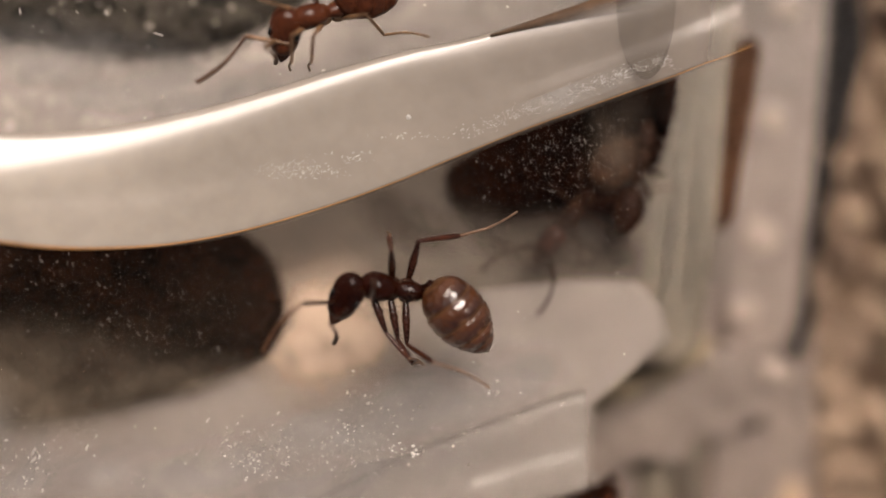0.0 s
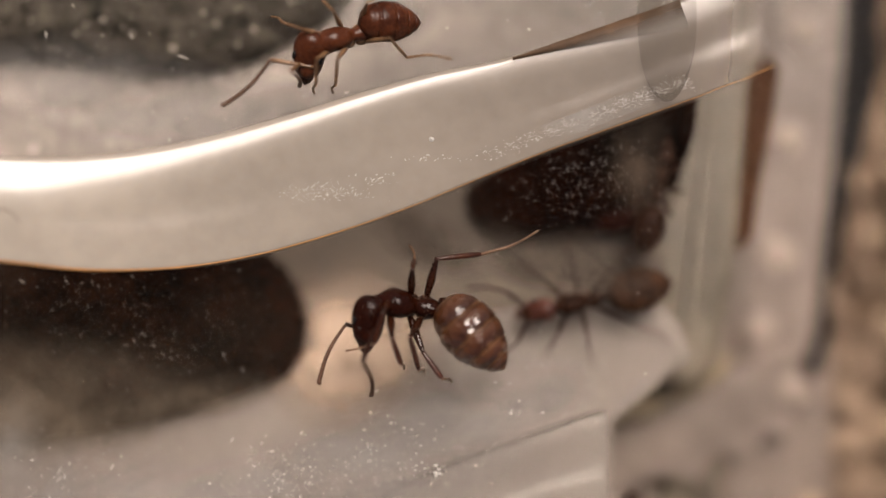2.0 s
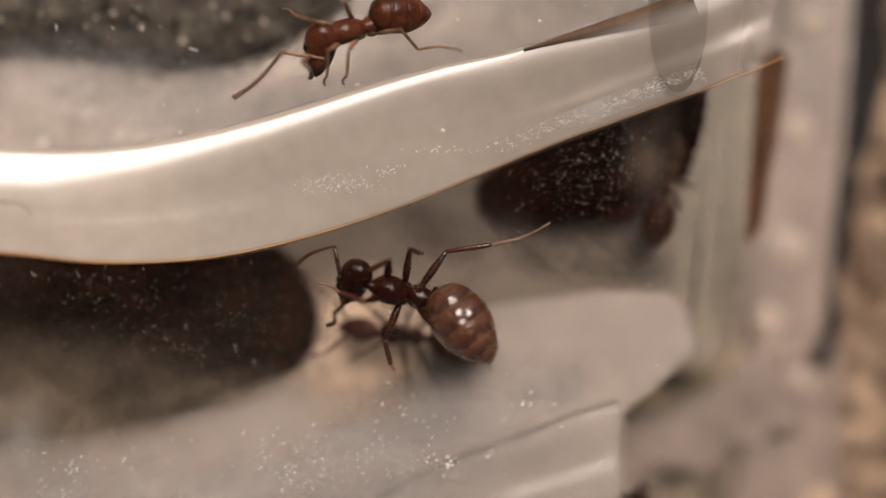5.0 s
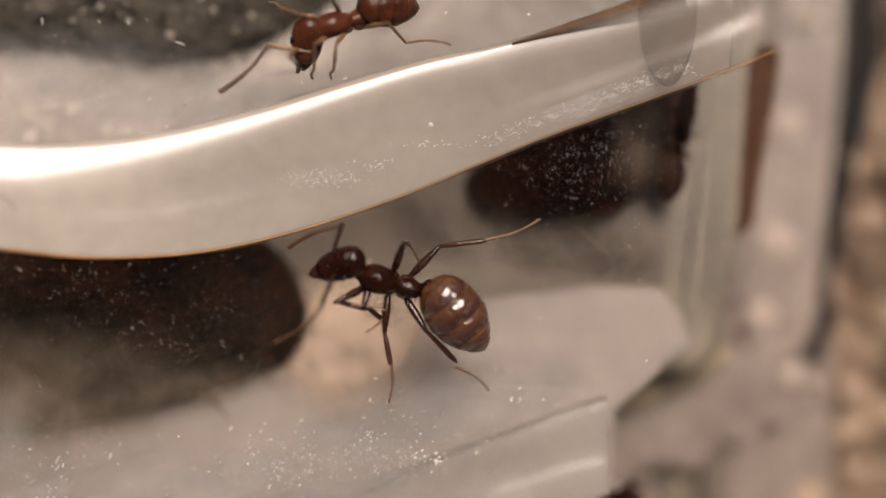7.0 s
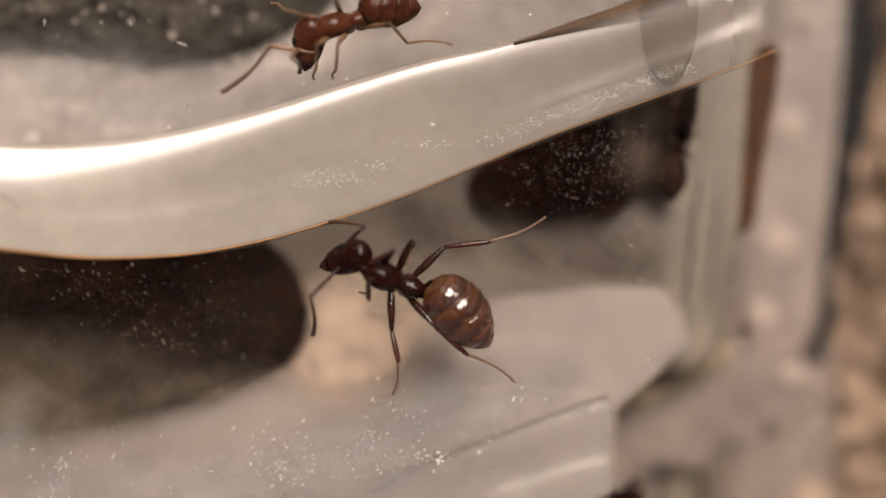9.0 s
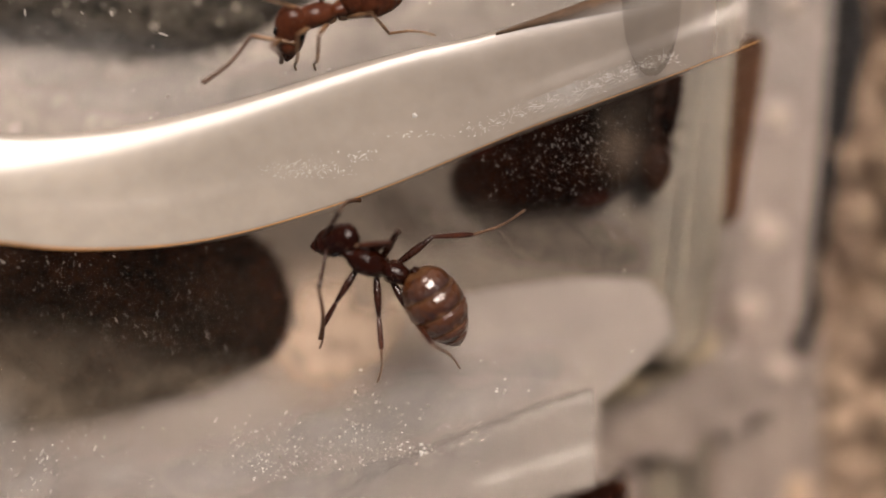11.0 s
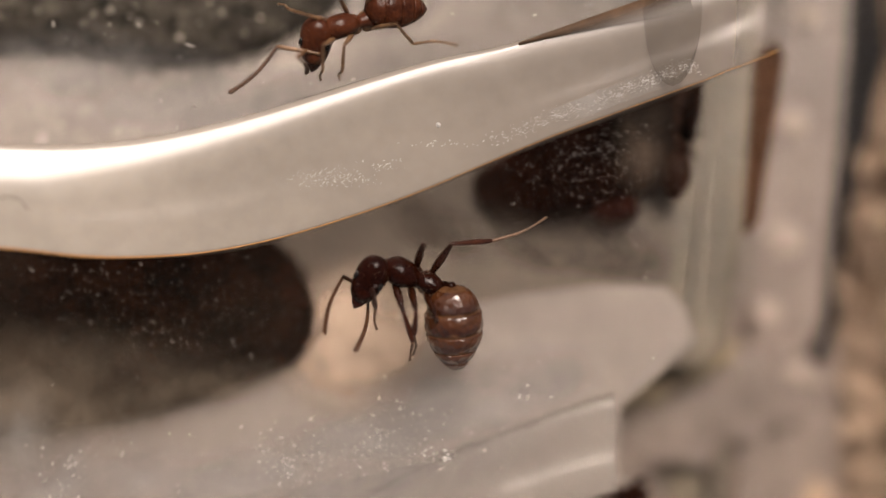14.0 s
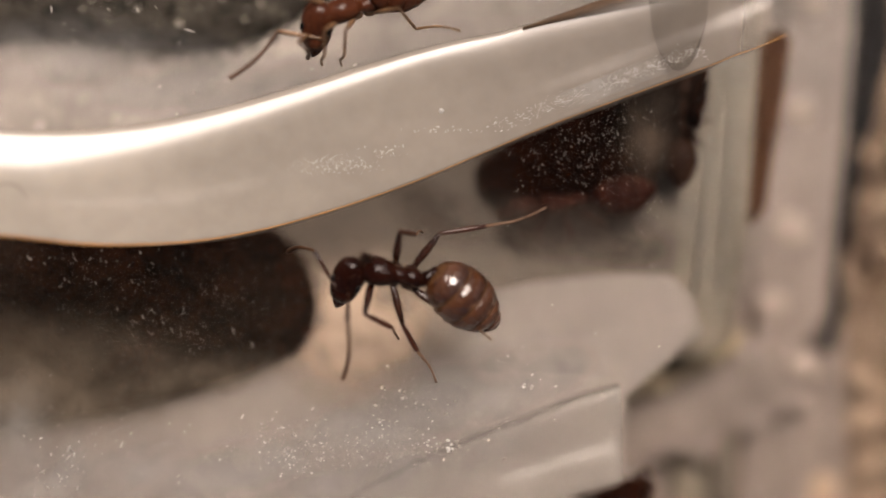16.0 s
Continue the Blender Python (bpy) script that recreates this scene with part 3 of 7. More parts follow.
def soil_heap(outline, z0, height, grains, seed, label, pale=0.0, size=(0.05, 0.2), mat=SOIL, fringe=RED_SOIL, rim=(0.03, 0.09), spread=0.14):
    """A heap of crumbs on an outline: a base with sloping sides, under crumbs of many sizes."""
    rng = random.Random(seed)
    bm = bmesh.new()
    xs, ys = [p[0] for p in outline], [p[1] for p in outline]
    cx, cy = sum(xs) / len(xs), sum(ys) / len(ys)
    line = [tuple(p) for p in smooth_line(outline + outline[:1], 9)][:-1]
    ragged = lambda x, y: 1 + 0.018 * noise.noise(Vector((x * 2.1, y * 2.1, seed))) + 0.012 * noise.noise(Vector((x * 5.3, y * 5.3, seed)))
    line = [(cx + (x - cx) * ragged(x, y), cy + (y - cy) * ragged(x, y)) for x, y in line]
    rings = []
    for k in range(8):
        w = math.pi / 2 * k / 7
        shrink = 0.3 + 0.7 * math.cos(w)
        rings.append([bm.verts.new((cx + (x - cx) * shrink, cy + (y - cy) * shrink, z0 + height * math.sin(w) ** 0.85 * (0.965 + 0.06 * noise.noise(Vector((x * 1.5, y * 1.5, k * 0.2 + seed)))))) for x, y in line])
    for a, b in zip(rings, rings[1:]):
        for k in range(len(line)):
            bm.faces.new((a[k], a[(k + 1) % len(line)], b[(k + 1) % len(line)], b[k]))
    bm.faces.new(rings[-1])
    bm.faces.new(rings[0])
    me_pale, loose = bmesh.new(), bmesh.new()
    count = 0
    while count < grains:
        x, y = rng.uniform(min(xs), max(xs)), rng.uniform(min(ys), max(ys))
        if not inside(cx + (x - cx) / 0.98, cy + (y - cy) / 0.98, line):
            continue
        count += 1
        r = rng.uniform(*size) * rng.uniform(0.6, 1)
        near, far = 0.0, 1.0
        for _ in range(7):
            u = (near + far) / 2
            if inside(cx + (x - cx) / u, cy + (y - cy) / u, line):
                far = u
            else:
                near = u
        w = math.acos(min(1, max(0, (far - 0.3) / 0.7)))
        crumb(me_pale if rng.random() < pale else loose if far > 0.9 and rng.random() < 0.7 else bm, (x, y, z0 + height * math.sin(w) ** 0.85 - r * 0.1), r, rng)
    for (x, y), (u, v) in zip(line * 4, (line[1:] + line[:1]) * 4):
        f = rng.random()
        x, y = x + (u - x) * f, y + (v - y) * f
        r = rng.uniform(*rim)
        crumb(loose, (cx + (x - cx) * rng.uniform(0.95, 1.0) + rng.gauss(0, spread), cy + (y - cy) * rng.uniform(0.93, 1.0) + rng.gauss(0, spread), z0 + r * 0.7 + rng.uniform(0, 0.3)), r, rng)
    heap = tagged(part("soil", bm, mat, label=label, smooth=False), category="soil", kind="stuff")
    part("crumbs", loose, fringe, heap, "loose crumbs", smooth=False)
    if pale:
        part("grit", me_pale, PEBBLE, heap, "pale grey grit", smooth=False)
    else:
        me_pale.free()


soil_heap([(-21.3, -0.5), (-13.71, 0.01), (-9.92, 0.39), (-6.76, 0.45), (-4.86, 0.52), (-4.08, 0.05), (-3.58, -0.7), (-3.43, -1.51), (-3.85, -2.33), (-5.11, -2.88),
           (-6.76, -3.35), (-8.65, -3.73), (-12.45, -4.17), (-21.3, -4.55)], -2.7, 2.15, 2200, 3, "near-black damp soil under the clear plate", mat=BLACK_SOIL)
soil_heap([(0.13, 1.74), (0.87, 2.29), (2.11, 2.82), (3.35, 3.43), (4.59, 4.01), (5.11, 4.13), (5.02, 3.33), (4.86, 2.03), (4.46, 1.84), (3.96, 1.35), (3.22, 0.98), (2.6, 0.8), (1.61, 0.72), (0.62, 0.81), (0.19, 1.24)], -2.7, 1.3, 800, 5, "dark red-brown soil beside the side wall", size=(0.04, 0.13), rim=(0.02, 0.06), spread=0.06)
soil_heap([(4.5, 2.75), (4.6, 3.3), (4.8, 3.7), (5.08, 3.72), (4.98, 3.0), (4.86, 2.5), (4.7, 2.4), (4.55, 2.5)], -2.0, 0.7, 60, 6, "small dark lump of soil by the side wall", size=(0.03, 0.09), rim=(0.02, 0.05), spread=0.05)
soil_heap([(-21.14, 11.8), (-1.06, 11.83), (-1.81, 7.56), (-2.81, 5.79), (-3.95, 5.04), (-4.83, 4.6), (-6.33, 4.35), (-7.97, 4.47), (-9.85, 4.66), (-13.62, 4.53), (-21.14, 5.03)],
          -2.7, 1.2, 3600, 7, "black gritty soil with pale crumbs", pale=0.14, size=(0.025, 0.12), mat=GREY_SOIL, fringe=GREY_SOIL)


soil_heap([(3.44, -3.53), (4.67, -2.75), (5.56, -2.3), (6.45, -2.2), (6.31, -2.67), (5.49, -3.07), (4.67, -3.57), (3.64, -3.88)], -5.5, 0.9, 60, 9, "olive-brown crumbs in the corner of the nest", mat=OLIVE, fringe=OLIVE)
soil_heap([(2.33, -5.75), (2.89, -5.41), (3.58, -5.24), (3.79, -5.39), (3.75, -7.11), (2.32, -7.1)], -2.45, 0.5, 90, 10, "dark soil under the ledge", size=(0.03, 0.1))


def sand_mound():
    bm = bmesh.new()
    egg(bm, (-2.57, -1.89, -2.36), (2.9, 1.9, 0.1), Matrix.Rotation(radians(-32), 4, "Z"))
    tagged(part("sand", bm, SOFT_SAND, label="low mound of pale beige sand"), category="sand", kind="stuff")


sand_mound()


def dust(zones, z, seed, label, flat=0.5, on=None, mat=DUST):
    """Pale flecks lying on a surface. zones: centre, spread, count, size. on: an object on which they lie."""
    rng = random.Random(seed)
    verts, faces = [], []
    for (cx, cy), (sx, sy), count, size, angle, stretch in zones:
        for _ in range(count):
            x, y = cx + rng.gauss(0, sx), cy + rng.gauss(0, sy)
            if on:
                hit, place, _, _ = on.ray_cast((x * MM, y * MM, 0.05), (0, 0, -1))
                if not hit:
                    continue
                z = (place.z + on.matrix_basis.translation.z) / MM - 8.0
            r = size * (0.35 + 0.65 * rng.random() ** 3)
            long = rng.uniform(0.8, 1.0) * stretch ** rng.uniform(0.35, 1)
            a = radians(angle) + rng.gauss(0, 0.5)
            n = len(verts)
            for k in range(6):
                w = math.pi * k / 3
                rr = r * rng.uniform(0.6, 1.1)
                u, v = rr * long * math.cos(w), rr * math.sin(w)
                verts.append(((x + u * math.cos(a) - v * math.sin(a)) * MM, (y + u * math.sin(a) + v * math.cos(a)) * MM, (z + 0.002) * MM))
            verts.append((x * MM, y * MM, (z + 0.002 + r * flat) * MM))
            faces += [(n + k, n + (k + 1) % 6, n + 6) for k in range(6)]
    me = bpy.data.meshes.new("dust")
    me.from_pydata(verts, [], faces)
    me.materials.append(mat)
    tagged(new("dust", me), label, "dust", kind="stuff")


dust([((-2.57, -4.01), (1.5, 0.32), 90, 0.034, 40, 3), ((-2.57, -4.13), (1.3, 0.3), 150, 0.014, 40, 3), ((-3.61, -4.13), (0.5, 0.3), 54, 0.04, 60, 2), ((-1.54, -3.55), (0.6, 0.3), 36, 0.045, 60, 2), ((0.19, -2.86), (1.2, 0.5), 30, 0.03, 20, 2),
      ((-7.29, -4.01), (1.2, 0.5), 26, 0.035, 60, 4), ((-8.32, -4.59), (0.3, 0.4), 16, 0.05, 70, 4), ((-8.7, -4.2), (0.3, 0.5), 40, 0.012, 75, 12), ((-7.6, -3.7), (0.9, 0.5), 260, 0.006, 75, 16), ((-4.19, 2.89), (1.2, 0.2), 12, 0.035, 20, 2), ((-1.66, 3.46), (0.8, 0.12), 16, 0.045, 20, 2),
      ((-6.14, -1.37), (1.9, 0.9), 600, 0.0060, -58, 18), ((-3.09, -0.68), (0.07, 0.12), 3, 0.005, 88, 75), ((-2.58, 0.13), (0.15, 0.1), 2, 0.005, -40, 60), ((3.27, 1.11), (0.04, 0.08), 2, 0.005, -60, 45), ((-8.32, -0.33), (0.9, 0.3), 36, 0.012, -60, 8), ((2.35, 1.84), (1.0, 0.6), 640, 0.0062, -70, 14), ((2.94, 2.43), (0.7, 0.35), 90, 0.009, -75, 8),
      ((1.1, 4.38), (0.6, 0.35), 14, 0.04, 30, 2), ((-7.63, 4.38), (1.0, 0.4), 24, 0.03, -50, 6), ((2.49, -2.06), (1.2, 0.6), 18, 0.022, 0, 2), ((1, -2.94), (0.05, 0.03), 3, 0.06, 10, 2), ((-0.58, -4.15), (0.16, 0.06), 5, 0.07, 15, 2),
      ((0.99, 0.73), (0.3, 0.3), 4, 0.02, 0, 2), ((3.41, 0.25), (0.2, 0.5), 7, 0.02, 60, 6)],
     0.0, 11, "fine pale dust flecks and scratches on the clear plate")
dust([((-8.05, 3.5), (1.6, 0.5), 60, 0.1, 50, 3), ((-9.19, 3.06), (0.9, 0.4), 36, 0.12, 50, 3), ((-5.77, 3.19), (0.9, 0.3), 12, 0.07, 30, 2), ((2.75, 5.48), (1.2, 0.4), 8, 0.07, 30, 2)],
     -2.595, 13, "pale grit strewn on the tray floor")
dust([((-2.83, 1.55), (0.42, 0.09), 220, 0.0095, 35, 9), ((-1.83, 1.8), (0.2, 0.06), 30, 0.016, 25, 6), ((0.62, 2.38), (0.14, 0.06), 39, 0.0078, 18, 11), ((0.99, 2.52), (0.14, 0.06), 49, 0.0078, 18, 11), ((1.36, 2.66), (0.14, 0.06), 60, 0.0078, 18, 11), ((1.72, 2.79), (0.14, 0.06), 70, 0.0078, 18, 11), ((2.09, 2.92), (0.14, 0.06), 81, 0.0078, 18, 11), ((2.46, 3.06), (0.14, 0.06), 91, 0.0078, 18, 11), ((2.83, 3.2), (0.14, 0.06), 102, 0.0078, 18, 11), ((3.19, 3.34), (0.14, 0.06), 112, 0.0078, 18, 11), ((3.56, 3.47), (0.14, 0.06), 123, 0.0078, 18, 11), ((3.93, 3.6), (0.14, 0.06), 133, 0.0078, 18, 11), ((4.3, 3.74), (0.14, 0.06), 144, 0.0078, 18, 11), ((-0.49, 2.24), (0.4, 0.03), 30, 0.02, 20, 3),
      ((-0.69, 2.61), (0.01, 0.01), 2, 0.1, 0, 1)],
     0.815, 12, "fine scuffs and dust on the milky partition", on=partition, mat=SPARK)


dust([((-2.57, -4.13), (0.8, 0.22), 160, 0.018, 40, 2), ((-1.9, -3.75), (0.7, 0.25), 50, 0.022, 30, 2), ((-0.75, -4.05), (0.25, 0.07), 12, 0.038, 18, 2), ((-3.6, -4.3), (0.5, 0.15), 30, 0.022, 30, 2), ((-8.6, -4.9), (0.35, 0.5), 30, 0.022, 70, 4), ((-0.27, -3.44), (0.9, 0.35), 50, 0.014, 40, 2), ((-6.94, -4.13), (1.1, 0.4), 34, 0.015, 60, 4), ((-3.5, 2.77), (1.0, 0.2), 40, 0.016, 30, 2), ((1.33, 4.15), (0.6, 0.25), 20, 0.016, 30, 2), ((-3.61, -4.42), (0.4, 0.15), 40, 0.022, 40, 2), ((1, -2.94), (0.05, 0.03), 3, 0.05, 10, 2), ((-0.58, -4.15), (0.12, 0.05), 4, 0.06, 15, 2)],
     0.0, 14, "bright dust grains on the clear plate", mat=SPARK)


def scuffed_band():
    """A dull scraped band on the partition, along its lower edge."""
    bm = bmesh.new()
    rows = []
    for k in range(25):
        x = 0.7 + 4.0 * k / 24
        row = []
        for d in (0.10, 0.22, 0.36, 0.5):
            y = 2.05 + 0.383 * (x - 0.7) + d * 1.05
            _, place, _, _ = partition.ray_cast((x * MM, y * MM, 0.05), (0, 0, -1))
            row.append(bm.verts.new((x, y, place.z / MM + 0.006)))
        rows.append(row)
    for a, b in zip(rows, rows[1:]):
        for k in range(3):
            bm.faces.new((a[k], a[k + 1], b[k + 1], b[k]))
    part("scuff", bm, SCUFF, nest, "dull whitish scraped band")


scuffed_band()


def stray_hair():
    bm = bmesh.new()
    path = smooth_line([(-9.27, 1.14), (-8.84, 1.18), (-8.65, 1.11), (-8.52, 0.93)], 5)
    line = []
    for x, y in path:
        _, place, _, _ = partition.ray_cast((x * MM, y * MM, 0.05), (0, 0, -1))
        line.append(np.array((x, y, place.z / MM - 8.0 + 0.02)))
    for p, q in zip(line, line[1:]):
        d = Vector(q - p)
        m = Matrix.Translation(p) @ d.to_track_quat("X", "Z").to_matrix().to_4x4()
        n = len(bm.verts)
        lathe(bm, [(0, 0.007), (d.length, 0.007)], 6)
        bm.verts.ensure_lookup_table()
        for v in bm.verts[n:]:
            v.co = m @ v.co
    tagged(part("hair", bm, HAIR, label="thin dark hair on the milky partition"), category="hair")


stray_hair()

# ---- ants ----
LENGTH = {"head": 1.1, "thorax": 1.28, "gaster": 1.8, "fore_femur": 0.84, "fore_tibia": 0.66, "fore_tarsus": 0.72, "mid_femur": 0.88, "mid_tibia": 0.64, "mid_tarsus": 0.9, "hind_femur": 0.92, "hind_tibia": 0.93, "hind_tarsus": 1.24, "scape": 0.84, "funiculus": 1.32}


def limb(name, length, profile, mat, ant, sides=10, bend=0.0):
    bm = lathe(bmesh.new(), [(x * length, r) for x, r in profile], sides)
    for v in bm.verts:
        v.co.y += bend * length * math.sin(math.pi * min(max(v.co.x / length, 0), 1))
    return part(name, bm, mat, ant)


def build_ant(label, body=CHITIN, limbs=LEG, feet=PALE_LEG, plates=PLATE, between=MEMBRANE, shins=TIBIA, feelers=ANTENNA, slim=1.0):
    """A worker ant; each piece starts at its joint and points along x. Returns the ant and its pieces by name."""
    ant = tagged(new("ant"), label, "ant", "ants in the nest")
    p = {}
    n = LENGTH["head"]
    bm = lathe(bmesh.new(), [(-0.05, 0.04), (-0.035, 0.12), (0.01, 0.205), (0.09, 0.275), (0.2, 0.315), (0.34, 0.33), (0.48, 0.322), (0.60, 0.305), (0.72, 0.28), (0.82, 0.245), (0.90, 0.19), (0.96, 0.08)], 20, 0.78)
    p["head"] = part("head", bm, body, ant, "glossy head")
    for s in (1, -1):
        part("eye", egg(bmesh.new(), (0.46, 0.265 * s, 0.13), (0.10, 0.055, 0.08), u=12, v=8), EYE, p["head"], "black eye")
        bm = lathe(bmesh.new(), [(0, 0.06), (0.12, 0.088), (0.24, 0.065), (0.34, 0.012)], 10, 0.6)
        for v in bm.verts:
            v.co = Vector((0.82 + v.co.x * 0.98, s * (0.13 - v.co.x * 0.42 + 0.2 * v.co.x * v.co.x) + v.co.y, v.co.z - 0.03))
        part("mandible", bm, REDDISH, p["head"], "reddish mandible")
    part("clypeus", egg(bmesh.new(), (0.70, 0, 0.115), (0.22, 0.20, 0.12), u=12, v=8), body, p["head"], "smooth face plate")
    bm = bmesh.new()
    lathe(bm, [(0.0, 0.05), (0.03, 0.12), (0.10, 0.17), (0.22, 0.21), (0.36, 0.195), (0.48, 0.15), (0.56, 0.165), (0.66, 0.225), (0.80, 0.28), (0.95, 0.295), (1.08, 0.28), (1.20, 0.22), (1.28, 0.15), (1.36, 0.10), (1.44, 0.08)], 18, 1.05)
    egg(bm, (1.0, 0, 0.05), (0.27, 0.27, 0.23))
    egg(bm, (0.72, 0, 0.08), (0.19, 0.17, 0.19))
    egg(bm, (0.24, 0, 0.05), (0.22, 0.15, 0.17))
    for v in bm.verts:
        swell = 1 + 0.07 * noise.noise(v.co * 5.5) + 0.03 * noise.noise(v.co * 13.0)
        v.co.y, v.co.z = v.co.y * swell, v.co.z * swell + 0.02 * math.sin(v.co.x * 9.0)
    p["thorax"] = part("thorax", bm, body, ant, "glossy thorax")
    for x in (1.0, 0.62, 0.30):
        for s in (1, -1):
            part("coxa", egg(bmesh.new(), (x, 0.15 * s, -0.17), (0.16, 0.11, 0.15), u=10, v=8), limbs, p["thorax"])
    bm = lathe(bmesh.new(), [(-0.1, 0.07), (0.0, 0.085), (0.08, 0.12), (0.14, 0.125), (0.2, 0.09), (0.28, 0.085), (0.36, 0.08)], 14, 0.85, 1.15)
    p["petiole"] = part("petiole", bm, body, ant, "dark waist scale")
    g = LENGTH["gaster"]
    hull = [(0.0, 0.15), (0.03, 0.28), (0.10, 0.41), (0.20, 0.50), (0.32, 0.56), (0.46, 0.575), (0.60, 0.54), (0.72, 0.455), (0.82, 0.35), (0.90, 0.24), (0.96, 0.135), (1.0, 0.04)]
    bm = lathe(bmesh.new(), [(x * g, r) for x, r in smooth_line(hull, 3)], 28, 0.92)
    p["gaster"] = part("gaster", bm, between, ant, "glossy banded brown gaster")
    radius = lambda x: float(np.interp(x, [h[0] for h in hull], [h[1] for h in hull]))
    for a, b in ((0.03, 0.25), (0.275, 0.50), (0.522, 0.715), (0.735, 0.865), (0.88, 0.97)):
        xs = np.linspace(a, b, 9)
        lift = [0.012 + 0.014 * math.sin(math.pi * min(1, 0.15 + 0.85 * k / 8)) for k in range(9)]
        prof = [(a * g, radius(a) - 0.02)] + [(x * g, radius(x) + l) for x, l in zip(xs, lift)] + [(b * g, radius(b) - 0.03)]
        bm = lathe(bmesh.new(), prof, 36, 0.92)
        for v in bm.verts:
            swell = 1 + 0.022 * noise.noise(v.co * 7.0) + 0.012 * noise.noise(v.co * 17.0)
            v.co.y, v.co.z = v.co.y * swell, v.co.z * swell
        part("tergite", bm, plates, p["gaster"], "brown shiny plate")
    def setae(owner, count, x0, x1, size, girth, flat, low, high):
        """Fine hairs standing on a rounded piece."""
        rng = random.Random(4)
        bm = bmesh.new()
        for k in range(count):
            x, w = rng.uniform(x0, x1), rng.uniform(low, high)
            d = Vector((rng.uniform(0.2, 1.0), math.cos(w), flat * math.sin(w))).normalized()
            a = Vector((x, girth(x) * math.cos(w), flat * girth(x) * math.sin(w)))
            e = a + d * rng.uniform(*size)
            side_way = d.cross(Vector((0.3, 0.5, 0.8))).normalized() * 0.005
            up_way = d.cross(side_way).normalized() * 0.005
            base = [bm.verts.new(a + side_way), bm.verts.new(a - side_way * 0.5 + up_way), bm.verts.new(a - side_way * 0.5 - up_way)]
            tip = bm.verts.new(e)
            for q in range(3):
                bm.faces.new((base[q], base[(q + 1) % 3], tip))
        part("setae", bm, PALE_LEG, owner, "fine pale hairs")

    setae(p["gaster"], 130, 0.08 * g, 0.97 * g, (0.07, 0.14), lambda x: radius(x / g), 0.92, 0, 2 * math.pi)
    setae(p["thorax"], 40, 0.15, 1.2, (0.08, 0.17), lambda x: 0.2, 0.98, 0, math.pi)
    setae(p["head"], 36, 0.1, 0.85, (0.05, 0.1), lambda x: 0.3 if x < 0.6 else 0.22, 0.78, 0, math.pi)
    for kind in ("fore", "mid", "hind"):
        for side in ("right", "left"):
            p[f"{kind}_femur_{side}"] = limb("femur", LENGTH[kind + "_femur"], [(x, r * slim) for x, r in ((-0.03, 0.03), (0.05, 0.05), (0.25, 0.075), (0.5, 0.085), (0.8, 0.06), (0.95, 0.045), (1.02, 0.03))], limbs, ant)
            p[f"{kind}_tibia_{side}"] = limb("tibia", LENGTH[kind + "_tibia"], [(x, r * slim) for x, r in ((-0.04, 0.03), (0.05, 0.04), (0.3, 0.052), (0.7, 0.058), (0.92, 0.05), (1.02, 0.02))], shins, ant)
            steps = [(-0.03, 0.02), (0.0, 0.032), (0.42, 0.026), (0.44, 0.018), (0.46, 0.026), (0.62, 0.022), (0.64, 0.016), (0.66, 0.022), (0.78, 0.02), (0.8, 0.015), (0.82, 0.022), (0.97, 0.024), (1.0, 0.01)]
            p[f"{kind}_tarsus_{side}"] = limb("tarsus", LENGTH[kind + "_tarsus"], steps, feet, ant, 8, 0.06 if side == "left" else -0.06)
    for side in ("right", "left"):
        p["scape_" + side] = limb("scape", LENGTH["scape"], [(-0.03, 0.03), (0.03, 0.045), (0.1, 0.033), (0.6, 0.043), (0.95, 0.045), (1.0, 0.02)], limbs, ant)
        beads = [(-0.02, 0.02)]
        for k in range(11):
            r = 0.032 + 0.017 * k / 10
            beads += [((k + 0.08) / 11, r * 0.72), ((k + 0.35) / 11, r), ((k + 0.8) / 11, r)]
        beads += [(0.995, 0.03), (1.0, 0.01)]
        p["funiculus_" + side] = limb("funiculus", LENGTH["funiculus"], beads, feelers, ant, 10, 0.07 if side == "left" else -0.07)
    return ant, p


def aim(start, end):
    start, end = Vector(start), Vector(end)
    return Matrix.Translation(start * MM) @ (end - start).to_track_quat("X", "Z").to_matrix().to_4x4()


